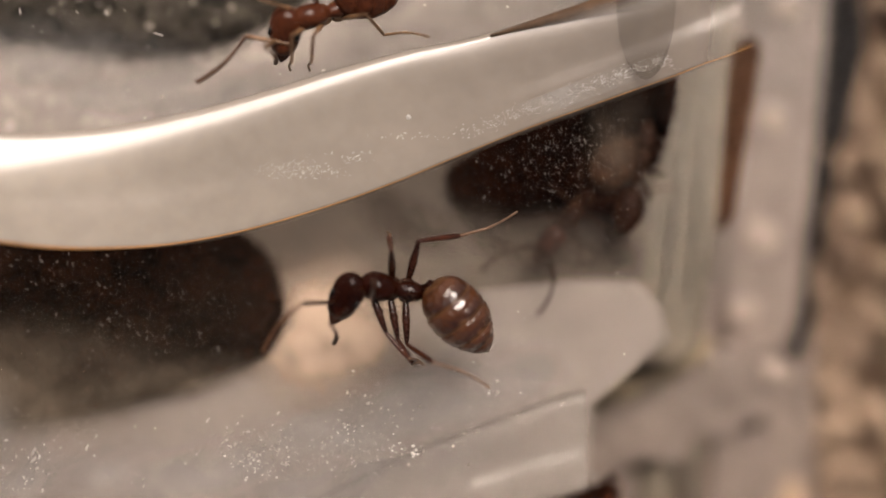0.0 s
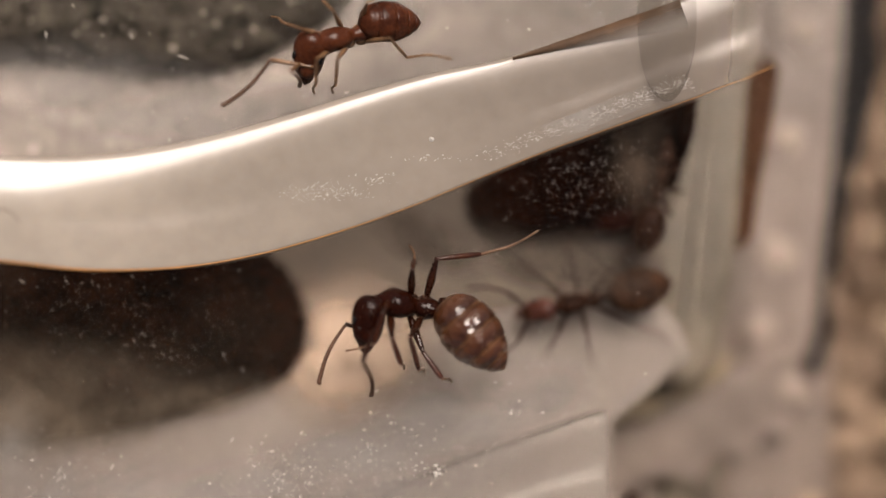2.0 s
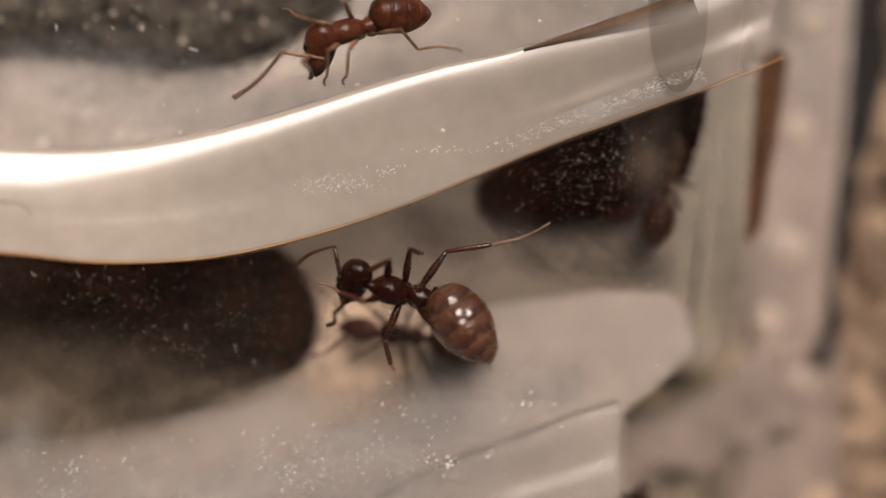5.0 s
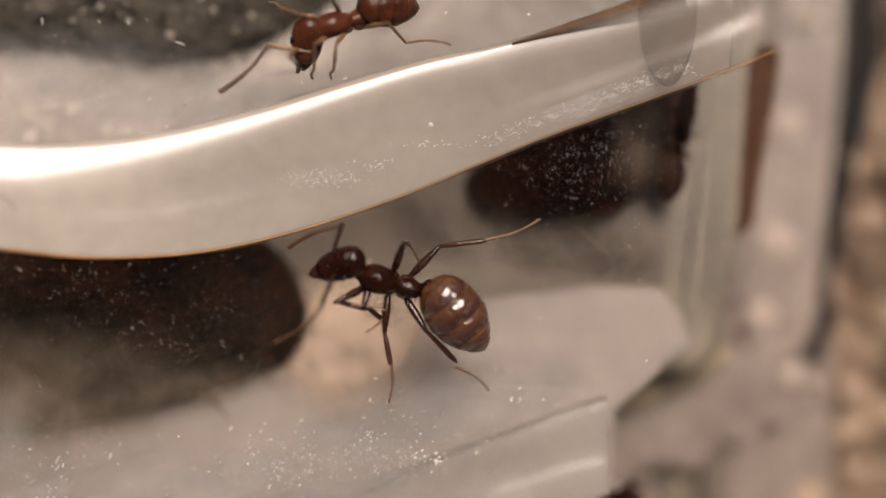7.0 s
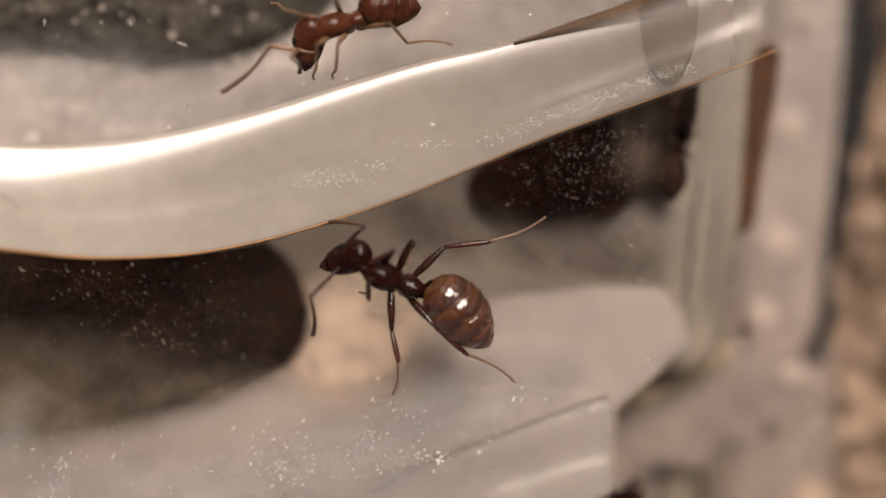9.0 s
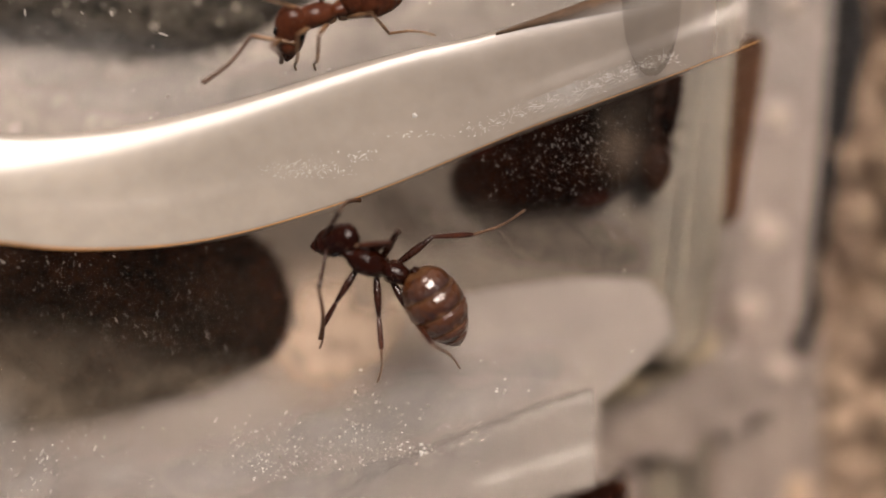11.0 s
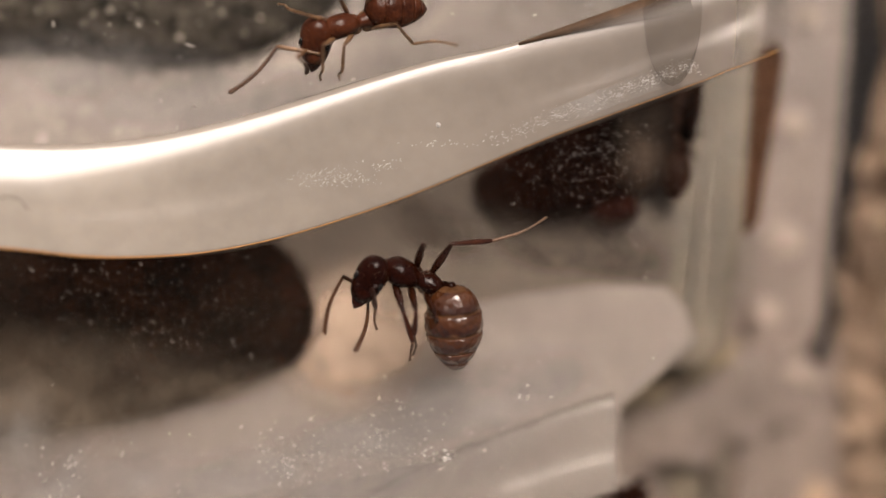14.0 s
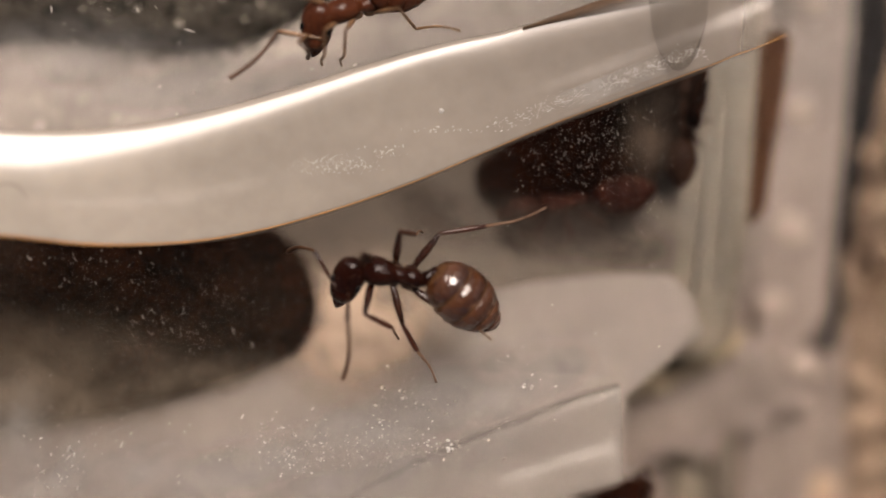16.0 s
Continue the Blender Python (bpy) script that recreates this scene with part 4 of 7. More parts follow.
def stance(p, tucked=False):
    """The pose of a standing ant, or of one with its legs drawn in, in its own space: x ahead, the ground at 0."""
    base = {"thorax": aim((-0.64, 0, 0.95), (0.64, 0, 1.05)), "head": aim((0.72, 0, 1.12), (1.72, 0, 0.78)),
            "gaster": aim((-0.80, 0, 0.95), (-2.5, 0, 0.8)), "petiole": aim((-0.72, 0, 0.93), (-0.9, 0, 0.93))}
    for kind, x, yaw in (("fore", 0.36, 48), ("mid", 0.0, 95), ("hind", -0.35, 138)):
        for side, s in (("right", -1), ("left", 1)):
            a = Vector((x, 0.16 * s, 0.85))
            way = Vector((math.cos(radians(yaw)), s * math.sin(radians(yaw)), 0))
            rise, out = (0.1, -0.5) if tucked else (0.43, 0.62)
            b = a + (way * 0.9 + Vector((0, 0, rise))).normalized() * LENGTH[kind + "_femur"]
            c = b + (way * out - Vector((0, 0, 0.78))).normalized() * LENGTH[kind + "_tibia"]
            drop = min(c.z - 0.03, LENGTH[kind + "_tarsus"] * 0.9)
            e = c + way * (-1 if tucked else 1) * math.sqrt(LENGTH[kind + "_tarsus"] ** 2 - drop * drop) - Vector((0, 0, drop))
            base[f"{kind}_femur_{side}"], base[f"{kind}_tibia_{side}"], base[f"{kind}_tarsus_{side}"] = aim(a, b), aim(b, c), aim(c, e)
    for side, s in (("right", -1), ("left", 1)):
        a, b = Vector((1.42, 0.14 * s, 1.02)), Vector((1.85, 0.62 * s, 1.4))
        if tucked:
            b = a + Vector((-0.3, 0.5 * s, -0.35))
        b = a + (b - a).normalized() * LENGTH["scape"]
        base["scape_" + side] = aim(a, b)
        base["funiculus_" + side] = aim(b, b + (Vector((-0.4, -0.5 * s, -0.5)) if tucked else Vector((0.9, 0.25 * s, -0.7))))
    for k, m in base.items():
        p[k].matrix_basis = m
    return base


ant, ant_parts = build_ant("dark brown glossy ant grooming on the clear plate")
walking_ant, walker_parts = build_ant("blurred brown ant wandering on the tray below", WARM_BROWN, WARM_BROWN, TIBIA, AMBER_BROWN, AMBER_BROWN, WARM_BROWN, LEG, slim=0.75)
walker_stance = stance(walker_parts)
walker_parts["head"].data.materials[0] = DARK_RED
walking_ant.scale = (0.8, 0.8, 0.8)
soil_ant, soil_ant_parts = build_ant("dark red-brown ant half hidden in dark soil", RUSSET, RUSSET, RUSSET, RUSSET, RUSSET, RUSSET, RUSSET)
stance(soil_ant_parts, tucked=True)
soil_ant.scale = (0.8, 0.8, 0.8)
wall_ant, wall_ant_parts = build_ant("dark brown ant half hidden in soil beside the side wall", WARM_BROWN, WARM_BROWN, WARM_BROWN, WARM_BROWN, WARM_BROWN, WARM_BROWN, WARM_BROWN, slim=0.75)
stance(wall_ant_parts, tucked=True)
wall_ant.scale = (0.6, 0.6, 0.6)
resting_ant, resting_parts = build_ant("red-brown ant resting beside the milky partition", HAZY_RED, PALE_LIMB, PALE_LIMB, HAZY_RED, HAZY_RED, PALE_LIMB, ANTENNA, slim=0.62)
resting_pose = pose(-0.002359, 0.004652, 0, 0, 0, -161.4)
resting_joints = {
    "thorax": pose(-0.000596, 0, 0.000582, 0, -21.4, 0) @ Matrix.Diagonal((1, 0.84, 0.84, 1)),
    "head": pose(0.000633, -0.000205, 0.00115, 0, 33.8, 58.8),
    "gaster": pose(-0.000337, -0.000195, 0.0009, 0, 22.8, -196) @ Matrix.Diagonal((0.72, 0.68, 0.68, 1)),
    "petiole": pose(-0.000609, 0.00001, 0.000566, 0, -44.4, -37),
    "fore_femur_right": pose(0.000397, -0.00015, 0.000789, 0, -58, -21.8),
    "fore_tibia_right": pose(0.000811, -0.000315, 0.001502, 0, 48.3, -45.7),
    "fore_tarsus_right": pose(0.001117, -0.00063, 0.001009, 0, 58, -55.1),
    "fore_femur_left": pose(0.000397, 0.00015, 0.000789, 0, -64.3, 36.6),
    "fore_tibia_left": pose(0.000689, 0.000367, 0.001546, 0, 49.6, 63.1),
    "fore_tarsus_left": pose(0.000883, 0.000748, 0.001043, 142.1, 79.5, 17),
    "mid_femur_right": pose(0.000044, -0.00015, 0.000651, 0, -71.9, -81.2),
    "mid_tibia_right": pose(0.000085, -0.00042, 0.001487, 0, 49.7, -68.7),
    "mid_tarsus_right": pose(0.000236, -0.000806, 0.000999, 0, 52.7, -82.3),
    "mid_femur_left": pose(0.000044, 0.00015, 0.000651, 0, -61.5, 50.5),
    "mid_tibia_left": pose(0.000311, 0.000474, 0.001424, 0, 47, 61.8),
    "mid_tarsus_left": pose(0.000517, 0.000858, 0.000955, 130.1, 81.4, 4.8),
    "hind_femur_right": pose(-0.000254, -0.00015, 0.000534, 0, -63.2, -143.9),
    "hind_tibia_right": pose(-0.000589, -0.000394, 0.001355, 0, 44.2, -160.4),
    "hind_tarsus_right": pose(-0.001218, -0.000617, 0.000707, 0, 43.3, -177.4) @ Matrix.Diagonal((0.65, 1, 1, 1)),
    "hind_femur_left": pose(-0.000254, 0.00015, 0.000534, 0, -50.8, 156.3),
    "hind_tibia_left": pose(-0.000786, 0.000384, 0.001247, 0, 65.1, 122.9),
    "hind_tarsus_left": pose(-0.000999, 0.000712, 0.000403, 0, 42.5, 166.4),
    "scape_right": pose(0.00106, 0.000249, 0.000983, 0, -72, 52.7),
    "funiculus_right": pose(0.001218, 0.000456, 0.001782, -150.3, 84.9, 82.1),
    "scape_left": pose(0.000838, 0.000384, 0.000983, 0, -9.6, -27.2),
    "funiculus_left": pose(0.001575, 0.000005, 0.001123, 0, -2.6, 25.9),
}
resting_ant.matrix_basis = resting_pose
for piece, m in resting_joints.items():
    resting_parts[piece].matrix_basis = m


def motions():
    """All that moves, from the start to the end."""
    walk(ant, [
        (0, pose(-0.001002, -0.000776, 0, 0, 0, 171.1)),
        (0.5, pose(-0.001047, -0.000707, 0, 0, 0, 169.2)),
        (1, pose(-0.001037, -0.000714, 0, 0, 0, 170)),
        (1.5, pose(-0.001063, -0.000697, 0, 0, 0, 173)),
        (2, pose(-0.001096, -0.000696, 0, 0, 0, 169.7)),
        (2.5, pose(-0.001075, -0.000618, 0, 0, 0, 166.9)),
        (3, pose(-0.001042, -0.00059, 0, 0, 0, 177.7)),
        (3.5, pose(-0.001358, -0.000749, 0, 0, 0, 169.6)),
        (4, pose(-0.001524, -0.000536, 0, 0, 0, 164.7)),
        (4.5, pose(-0.001552, -0.000437, 0, 0, 0, 161.3)),
        (5, pose(-0.001461, -0.000619, 0, 0, 0, 165.8)),
        (7.5, pose(-0.001472, -0.000461, 0, 0, 0, 161.2)),
        (8, pose(-0.001502, -0.000423, 0, 0, 0, 155.9)),
        (8.5, pose(-0.001473, -0.000485, 0, 0, 0, 156.6)),
        (11, pose(-0.00138, -0.000368, 0, 0, 0, 157.3)),
        (11.5, pose(-0.001458, -0.000411, 0, 0, 0, 150.2)),
        (12, pose(-0.001288, -0.000577, 0, 0, 0, 153.3)),
        (12.5, pose(-0.001288, -0.000445, 0, 0, 0, 154)),
        (13, pose(-0.001182, -0.000442, 0, 0, 0, 151.9)),
        (13.5, pose(-0.001147, -0.000346, 0, 0, 0, 156.1)),
        (14, pose(-0.001192, -0.00043, 0, 0, 0, 157.3)),
        (14.5, pose(-0.001183, -0.000441, 0, 0, 0, 153.2)),
        (15, pose(-0.001451, -0.000547, 0, 0, 0, 160.7)),
        (15.5, pose(-0.001736, -0.000525, 0, 0, 0, 168.9)),
        (16, pose(-0.001671, -0.000599, 0, 0, 0, 167.7)),
    ])
    walk(ant_parts["thorax"], [
        (0, pose(-0.000614, 0, 0.000692, 0, -16.2, 0)),
        (0.5, pose(-0.000613, 0, 0.000679, 0, -16.9, 0)),
        (1, pose(-0.000609, 0, 0.000659, 0, -17.8, 0)),
        (1.5, pose(-0.000609, 0, 0.000657, 0, -17.9, 0)),
        (2, pose(-0.000608, 0, 0.000652, 0, -18.1, 0)),
        (2.5, pose(-0.00061, 0, 0.000665, 0, -17.5, 0)),
        (3, pose(-0.000612, 0, 0.000673, 0, -17.1, 0)),
        (3.5, pose(-0.000615, 0, 0.000699, 0, -15.9, 0)),
        (4, pose(-0.00061, 0, 0.00066, 0, -17.7, 0)),
        (4.5, pose(-0.000614, 0, 0.000687, 0, -16.5, 0)),
        (5, pose(-0.000608, 0, 0.000652, 0, -18.1, 0)),
        (7.5, pose(-0.000613, 0, 0.000684, 0, -16.6, 0)),
        (8, pose(-0.000612, 0, 0.000679, 0, -16.9, 0)),
        (8.5, pose(-0.000611, 0, 0.000669, 0, -17.3, 0)),
        (11, pose(-0.000612, 0, 0.000674, 0, -17.1, 0)),
        (11.5, pose(-0.000625, 0, 0.000778, 0, -12.2, 0)),
        (12, pose(-0.000614, 0, 0.000687, 0, -16.5, 0)),
        (12.5, pose(-0.000615, 0, 0.000695, 0, -16.1, 0)),
        (13, pose(-0.000611, 0, 0.000672, 0, -17.2, 0)),
        (13.5, pose(-0.00061, 0, 0.000662, 0, -17.6, 0)),
        (14, pose(-0.000613, 0, 0.00068, 0, -16.8, 0)),
        (14.5, pose(-0.000614, 0, 0.000687, 0, -16.5, 0)),
        (15, pose(-0.000624, 0, 0.000767, 0, -12.8, 0)),
        (15.5, pose(-0.00064, 0, 0.001018, 0, -1.4, 0)),
        (16, pose(-0.00064, 0, 0.001035, 0, -0.7, 0)),
    ])
    walk(ant_parts["head"], [
        (0, pose(0.000717, -0.000133, 0.00115, 0, 18.5, 70.7)),
        (0.5, pose(0.000749, -0.000125, 0.00115, 0, 6.2, 69.8)),
        (1, pose(0.000681, -0.000109, 0.00115, 0, -5.8, 69)),
        (1.5, pose(0.000765, -0.000026, 0.00115, 0, 1.5, 89.8)),
        (2, pose(0.000798, -0.000029, 0.00115, 0, 5.9, 94.4)),
        (2.5, pose(0.000781, -0.000114, 0.00115, 0, 7.6, 90.1)),
        (3, pose(0.00064, -0.000148, 0.00115, 0, -5.2, 84.2)),
        (3.5, pose(0.000781, -0.00015, 0.00115, 0, 16.3, 75.9)),
        (4, pose(0.00064, -0.000138, 0.00115, 0, 35, 46)),
        (4.5, pose(0.000734, -0.000282, 0.00115, 0, 26.7, 53.4)),
        (5, pose(0.000944, -0.00036, 0.00115, 0, 35.7, 76.1)),
        (7.5, pose(0.000646, -0.000309, 0.00115, 0, 8.9, 29.9)),
        (8, pose(0.00066, -0.000245, 0.00115, 0, 11.7, 38.6)),
        (8.5, pose(0.000697, -0.000296, 0.00115, 0, 18.3, 40.3)),
        (11, pose(0.00066, -0.000374, 0.00115, 0, 32.1, 35.5)),
        (11.5, pose(0.000755, 0.000003, 0.00115, 0, 28.4, 74.1)),
        (12, pose(0.000771, -0.000058, 0.00115, 0, 24.1, 76.5)),
        (12.5, pose(0.000719, -0.000017, 0.00115, 0, 17.5, 80.6)),
        (13, pose(0.00073, -0.000041, 0.00115, 0, 13.2, 73.3)),
        (13.5, pose(0.000699, -0.000062, 0.00115, 0, 11.9, 64.6)),
        (14, pose(0.00074, -0.000081, 0.00115, 0, 15, 83.5)),
        (14.5, pose(0.000744, -0.000071, 0.00115, 0, 28.1, 89.7)),
        (15, pose(0.000725, -0.000223, 0.00115, 0, 7.8, 76)),
        (15.5, pose(0.000749, -0.000134, 0.00115, 0, 17.6, 80.1)),
        (16, pose(0.000747, -0.000102, 0.00115, 0, 26.3, 77.5)),
    ])
    walk(ant_parts["gaster"], [
        (0, pose(-0.000765, -0.000226, 0.0009, 0, 11.3, 138.4)),
        (0.5, pose(-0.000681, -0.000193, 0.0009, 0, 9.2, 139.2)),
        (1, pose(-0.000675, -0.000205, 0.0009, 0, 3.5, 140)),
        (1.5, pose(-0.000717, -0.000167, 0.0009, 0, 5.8, 136.2)),
        (2, pose(-0.000621, -0.000205, 0.0009, 0, -5.8, 142.2)),
        (2.5, pose(-0.000695, -0.000186, 0.0009, 0, 8.9, 141.6)),
        (3, pose(-0.000766, -0.000181, 0.0009, 0, 17, 121.5)),
        (3.5, pose(-0.000709, -0.000245, 0.0009, 0, 16.5, 152.3)),
        (4, pose(-0.000684, -0.000212, 0.0009, 0, 15.1, 151.7)),
        (4.5, pose(-0.000716, -0.000218, 0.0009, 0, 1.6, 145.6)),
        (5, pose(-0.00062, -0.000236, 0.0009, 0, -5.6, 140.6)),
        (7.5, pose(-0.000759, -0.000241, 0.0009, 0, 16.6, 147.7)),
        (8, pose(-0.000684, -0.000248, 0.0009, 0, 16.1, 154.6)),
        (8.5, pose(-0.000707, -0.000274, 0.0009, 0, 16.8, 155.2)),
        (11, pose(-0.000691, -0.000188, 0.0009, 0, 16.8, 142.5)),
        (11.5, pose(-0.000773, -0.000316, 0.0009, 0, 16.3, 162.5)),
        (12, pose(-0.000767, -0.000155, 0.0009, 0, 17.8, 126.1)),
        (12.5, pose(-0.000774, -0.000133, 0.0009, 0, 17.2, 124)),
        (13, pose(-0.000727, -0.000211, 0.0009, 0, 16.8, 121.4)),
        (13.5, pose(-0.000708, -0.000127, 0.0009, 0, 15.3, 117.1)),
        (14, pose(-0.000771, -0.000121, 0.0009, 0, 17, 115)),
        (14.5, pose(-0.000739, -0.000089, 0.0009, 0, 17.8, 121.3)),
        (15, pose(-0.000798, -0.000099, 0.0009, 0, 18.2, 134.5)),
        (15.5, pose(-0.000812, -0.00027, 0.001018, 0, 19.8, 150.3)),
        (16, pose(-0.000798, -0.000205, 0.001035, 0, 21.1, 150.2)),
    ])
    walk(ant_parts["petiole"], [
        (0, pose(-0.000607, 0.000011, 0.000682, 0, -37.5, -123.7)),
        (0.5, pose(-0.000609, 0.00001, 0.000668, 0, -47.2, -109.6)),
        (1, pose(-0.000606, 0.00001, 0.000646, 0, -48.3, -107.8)),
        (1.5, pose(-0.000604, 0.000008, 0.000645, 0, -50.6, -122.9)),
        (2, pose(-0.000608, 0.00001, 0.000639, 0, -50.4, -93.7)),
        (2.5, pose(-0.000606, 0.000009, 0.000654, 0, -49, -114.5)),
        (3, pose(-0.000604, 0.000009, 0.000662, 0, -43.7, -130.4)),
        (3.5, pose(-0.000611, 0.000012, 0.000689, 0, -37.4, -110.8)),
        (4, pose(-0.000606, 0.000011, 0.000648, 0, -46.9, -109.4)),
        (4.5, pose(-0.000609, 0.000011, 0.000676, 0, -41.5, -115.1)),
        (5, pose(-0.000608, 0.000012, 0.00064, 0, -46.4, -92.8)),
        (7.5, pose(-0.000606, 0.000012, 0.000674, 0, -37.5, -121.1)),
        (8, pose(-0.000609, 0.000012, 0.000668, 0, -40.6, -106.1)),
        (8.5, pose(-0.000606, 0.000014, 0.000657, 0, -38.5, -109.4)),
        (11, pose(-0.000608, 0.000009, 0.000663, 0, -47.9, -113)),
        (11.5, pose(-0.000618, 0.000016, 0.000772, 0, -19.2, -115)),
        (12, pose(-0.000606, 0.000008, 0.000676, 0, -44.3, -134.8)),
        (12.5, pose(-0.000607, 0.000007, 0.000685, 0, -44.6, -140)),
        (13, pose(-0.000606, 0.000011, 0.000661, 0, -43.5, -118.8)),
        (13.5, pose(-0.000605, 0.000006, 0.00065, 0, -56, -127.8)),
        (14, pose(-0.000605, 0.000006, 0.00067, 0, -47.7, -142.6)),
        (14.5, pose(-0.000608, 0.000004, 0.000677, 0, -54.1, -144.8)),
        (15, pose(-0.000615, 0.000005, 0.000761, 0, -33.5, -150.3)),
        (15.5, pose(-0.000631, 0.000014, 0.001018, 0, 0, -122.5)),
        (16, pose(-0.000632, 0.00001, 0.001035, 0, 0, -127.7)),
    ])
    walk(ant_parts["fore_femur_right"], [
        (0, pose(0.000393, -0.00015, 0.000808, -35.8, -78.9, 117.1)),
        (0.5, pose(0.000394, -0.00015, 0.000806, -23.8, -71.7, 104.8)),
        (1, pose(0.000395, -0.00015, 0.000803, -32.6, -13.8, 116.1)),
        (1.5, pose(0.000395, -0.00015, 0.000802, -30.4, -15.1, 107.4)),
        (2, pose(0.000395, -0.00015, 0.000801, -8.9, -63, 76.6)),
        (2.5, pose(0.000394, -0.00015, 0.000804, -116, -66.8, -171)),
        (2.75, pose(0.000394, -0.00015, 0.000804, -39.5, -46.6, 103.2)),
        (3, pose(0.000394, -0.00015, 0.000805, -28.6, -4.7, 80)),
        (3.5, pose(0.000393, -0.00015, 0.00081, -32.4, -23.2, 95.4)),
        (3.75, pose(0.000394, -0.00015, 0.000806, -29.4, -64.6, 91.3)),
        (4, pose(0.000395, -0.00015, 0.000803, 136.4, -73.6, -75.3)),
        (4.5, pose(0.000393, -0.00015, 0.000808, 140.8, -67.8, -80)),
        (5, pose(0.000395, -0.00015, 0.000801, 147.1, -58.5, -87)),
        (6.25, pose(0.000394, -0.00015, 0.000804, -24.6, -62.5, 85.7)),
        (7.5, pose(0.000394, -0.00015, 0.000807, -27, -3.8, 89.5)),
        (8, pose(0.000394, -0.00015, 0.000806, -11.4, -62.9, 65)),
        (8.5, pose(0.000394, -0.00015, 0.000804, 135.2, -65.9, -84.6)),
        (11, pose(0.000394, -0.00015, 0.000805, -178.5, -49.1, -137.8)),
        (11.5, pose(0.000388, -0.00015, 0.000824, -5.6, -67.7, 48.3)),
        (11.75, pose(0.000391, -0.00015, 0.000816, -43.7, -38.4, 93.6)),
        (12, pose(0.000393, -0.00015, 0.000808, -49.5, -2.7, 109.3)),
        (12.5, pose(0.000393, -0.00015, 0.000809, -46.2, -8.8, 77.2)),
        (13, pose(0.000394, -0.00015, 0.000805, -49.1, -3.2, 104.6)),
        (13.5, pose(0.000395, -0.00015, 0.000803, -52.5, -19.3, 121.5)),
        (14, pose(0.000394, -0.00015, 0.000806, -27.8, -32.2, 68.3)),
        (14.5, pose(0.000393, -0.00015, 0.000808, -31.1, -3.8, 78.7)),
        (14.75, pose(0.000391, -0.00015, 0.000815, -51.7, -60, 112.5)),
        (15, pose(0.000389, -0.00015, 0.000822, -164.1, -48.7, -124.8)),
        (15.5, pose(0.000364, -0.00015, 0.000873, 133.6, -77.1, -58.1)),
        (16, pose(0.000362, -0.00015, 0.000877, 107.2, -71.1, -30.8)),
    ])
    walk(ant_parts["fore_tibia_right"], [
        (0, pose(0.000319, -0.000006, 0.001633, 0, 66.1, 79.3)),
        (0.5, pose(0.000326, 0.000106, 0.001603, 7.6, 66.7, 87.6)),
        (1, pose(0.000035, 0.000582, 0.001004, 40.9, 49.2, 126)),
        (1.5, pose(0.000152, 0.000624, 0.001021, -29.5, 47.4, 39.2)),
        (2, pose(0.000484, 0.000221, 0.001549, -3.7, 20.4, 82.9)),
        (2.5, pose(0.000068, -0.000202, 0.001576, -8.7, -4.1, 49.3)),
        (2.75, pose(0.000303, 0.000236, 0.001225, -3.5, 32.6, 69.1)),
        (3, pose(0.000539, 0.000675, 0.000873, 32.1, 62, 114.8)),
        (3.5, pose(0.00032, 0.000619, 0.00114, -58, 50.5, 14.6)),
        (4, pose(0.000455, -0.00038, 0.001609, -13.7, 49.2, 70.6)),
        (4.5, pose(0.000449, -0.000462, 0.001585, -7.8, 43.6, 78.8)),
        (5, pose(0.000418, -0.000588, 0.001518, -32.2, 35.8, 41.4)),
        (6.25, pose(0.000409, 0.00005, 0.001191, 17, 54.4, 106.5)),
        (7.5, pose(0.000401, 0.000688, 0.000863, 59.8, 30.9, 165.5)),
        (8, pose(0.000555, 0.000196, 0.001554, 60.8, 30, 167.5)),
        (8.5, pose(0.000427, -0.000491, 0.001571, -2.2, 45.4, 77.9)),
        (11, pose(-0.000014, -0.000519, 0.00144, -31.4, 20.9, 27.9)),
        (11.5, pose(0.0006, 0.000088, 0.001602, 21.2, 51.7, 105.6)),
        (12, pose(0.000116, 0.000642, 0.000848, 56.1, 13.9, 163.1)),
        (12.5, pose(0.000576, 0.00066, 0.000938, 44.1, 42.6, 138.8)),
        (13, pose(0.000183, 0.000662, 0.000852, 35.9, -3.9, 116.4)),
        (13.25, pose(0.000082, 0.000594, 0.000966, 33.8, 33.1, 108.4)),
        (13.5, pose(-0.00002, 0.000526, 0.00108, 15.4, 68.7, 86)),
        (14, pose(0.000656, 0.00051, 0.001255, 42.7, 53.8, 116.7)),
        (14.5, pose(0.000558, 0.000672, 0.000863, 46.8, 31.6, 122.7)),
        (15, pose(0.000072, -0.000605, 0.001454, 10.6, 33.8, 60.3)),
        (15.5, pose(0.000463, -0.00031, 0.001692, 19.3, 58.7, 72.1)),
        (16, pose(0.000596, -0.000289, 0.001671, 29.4, 61, 83.7)),
    ])
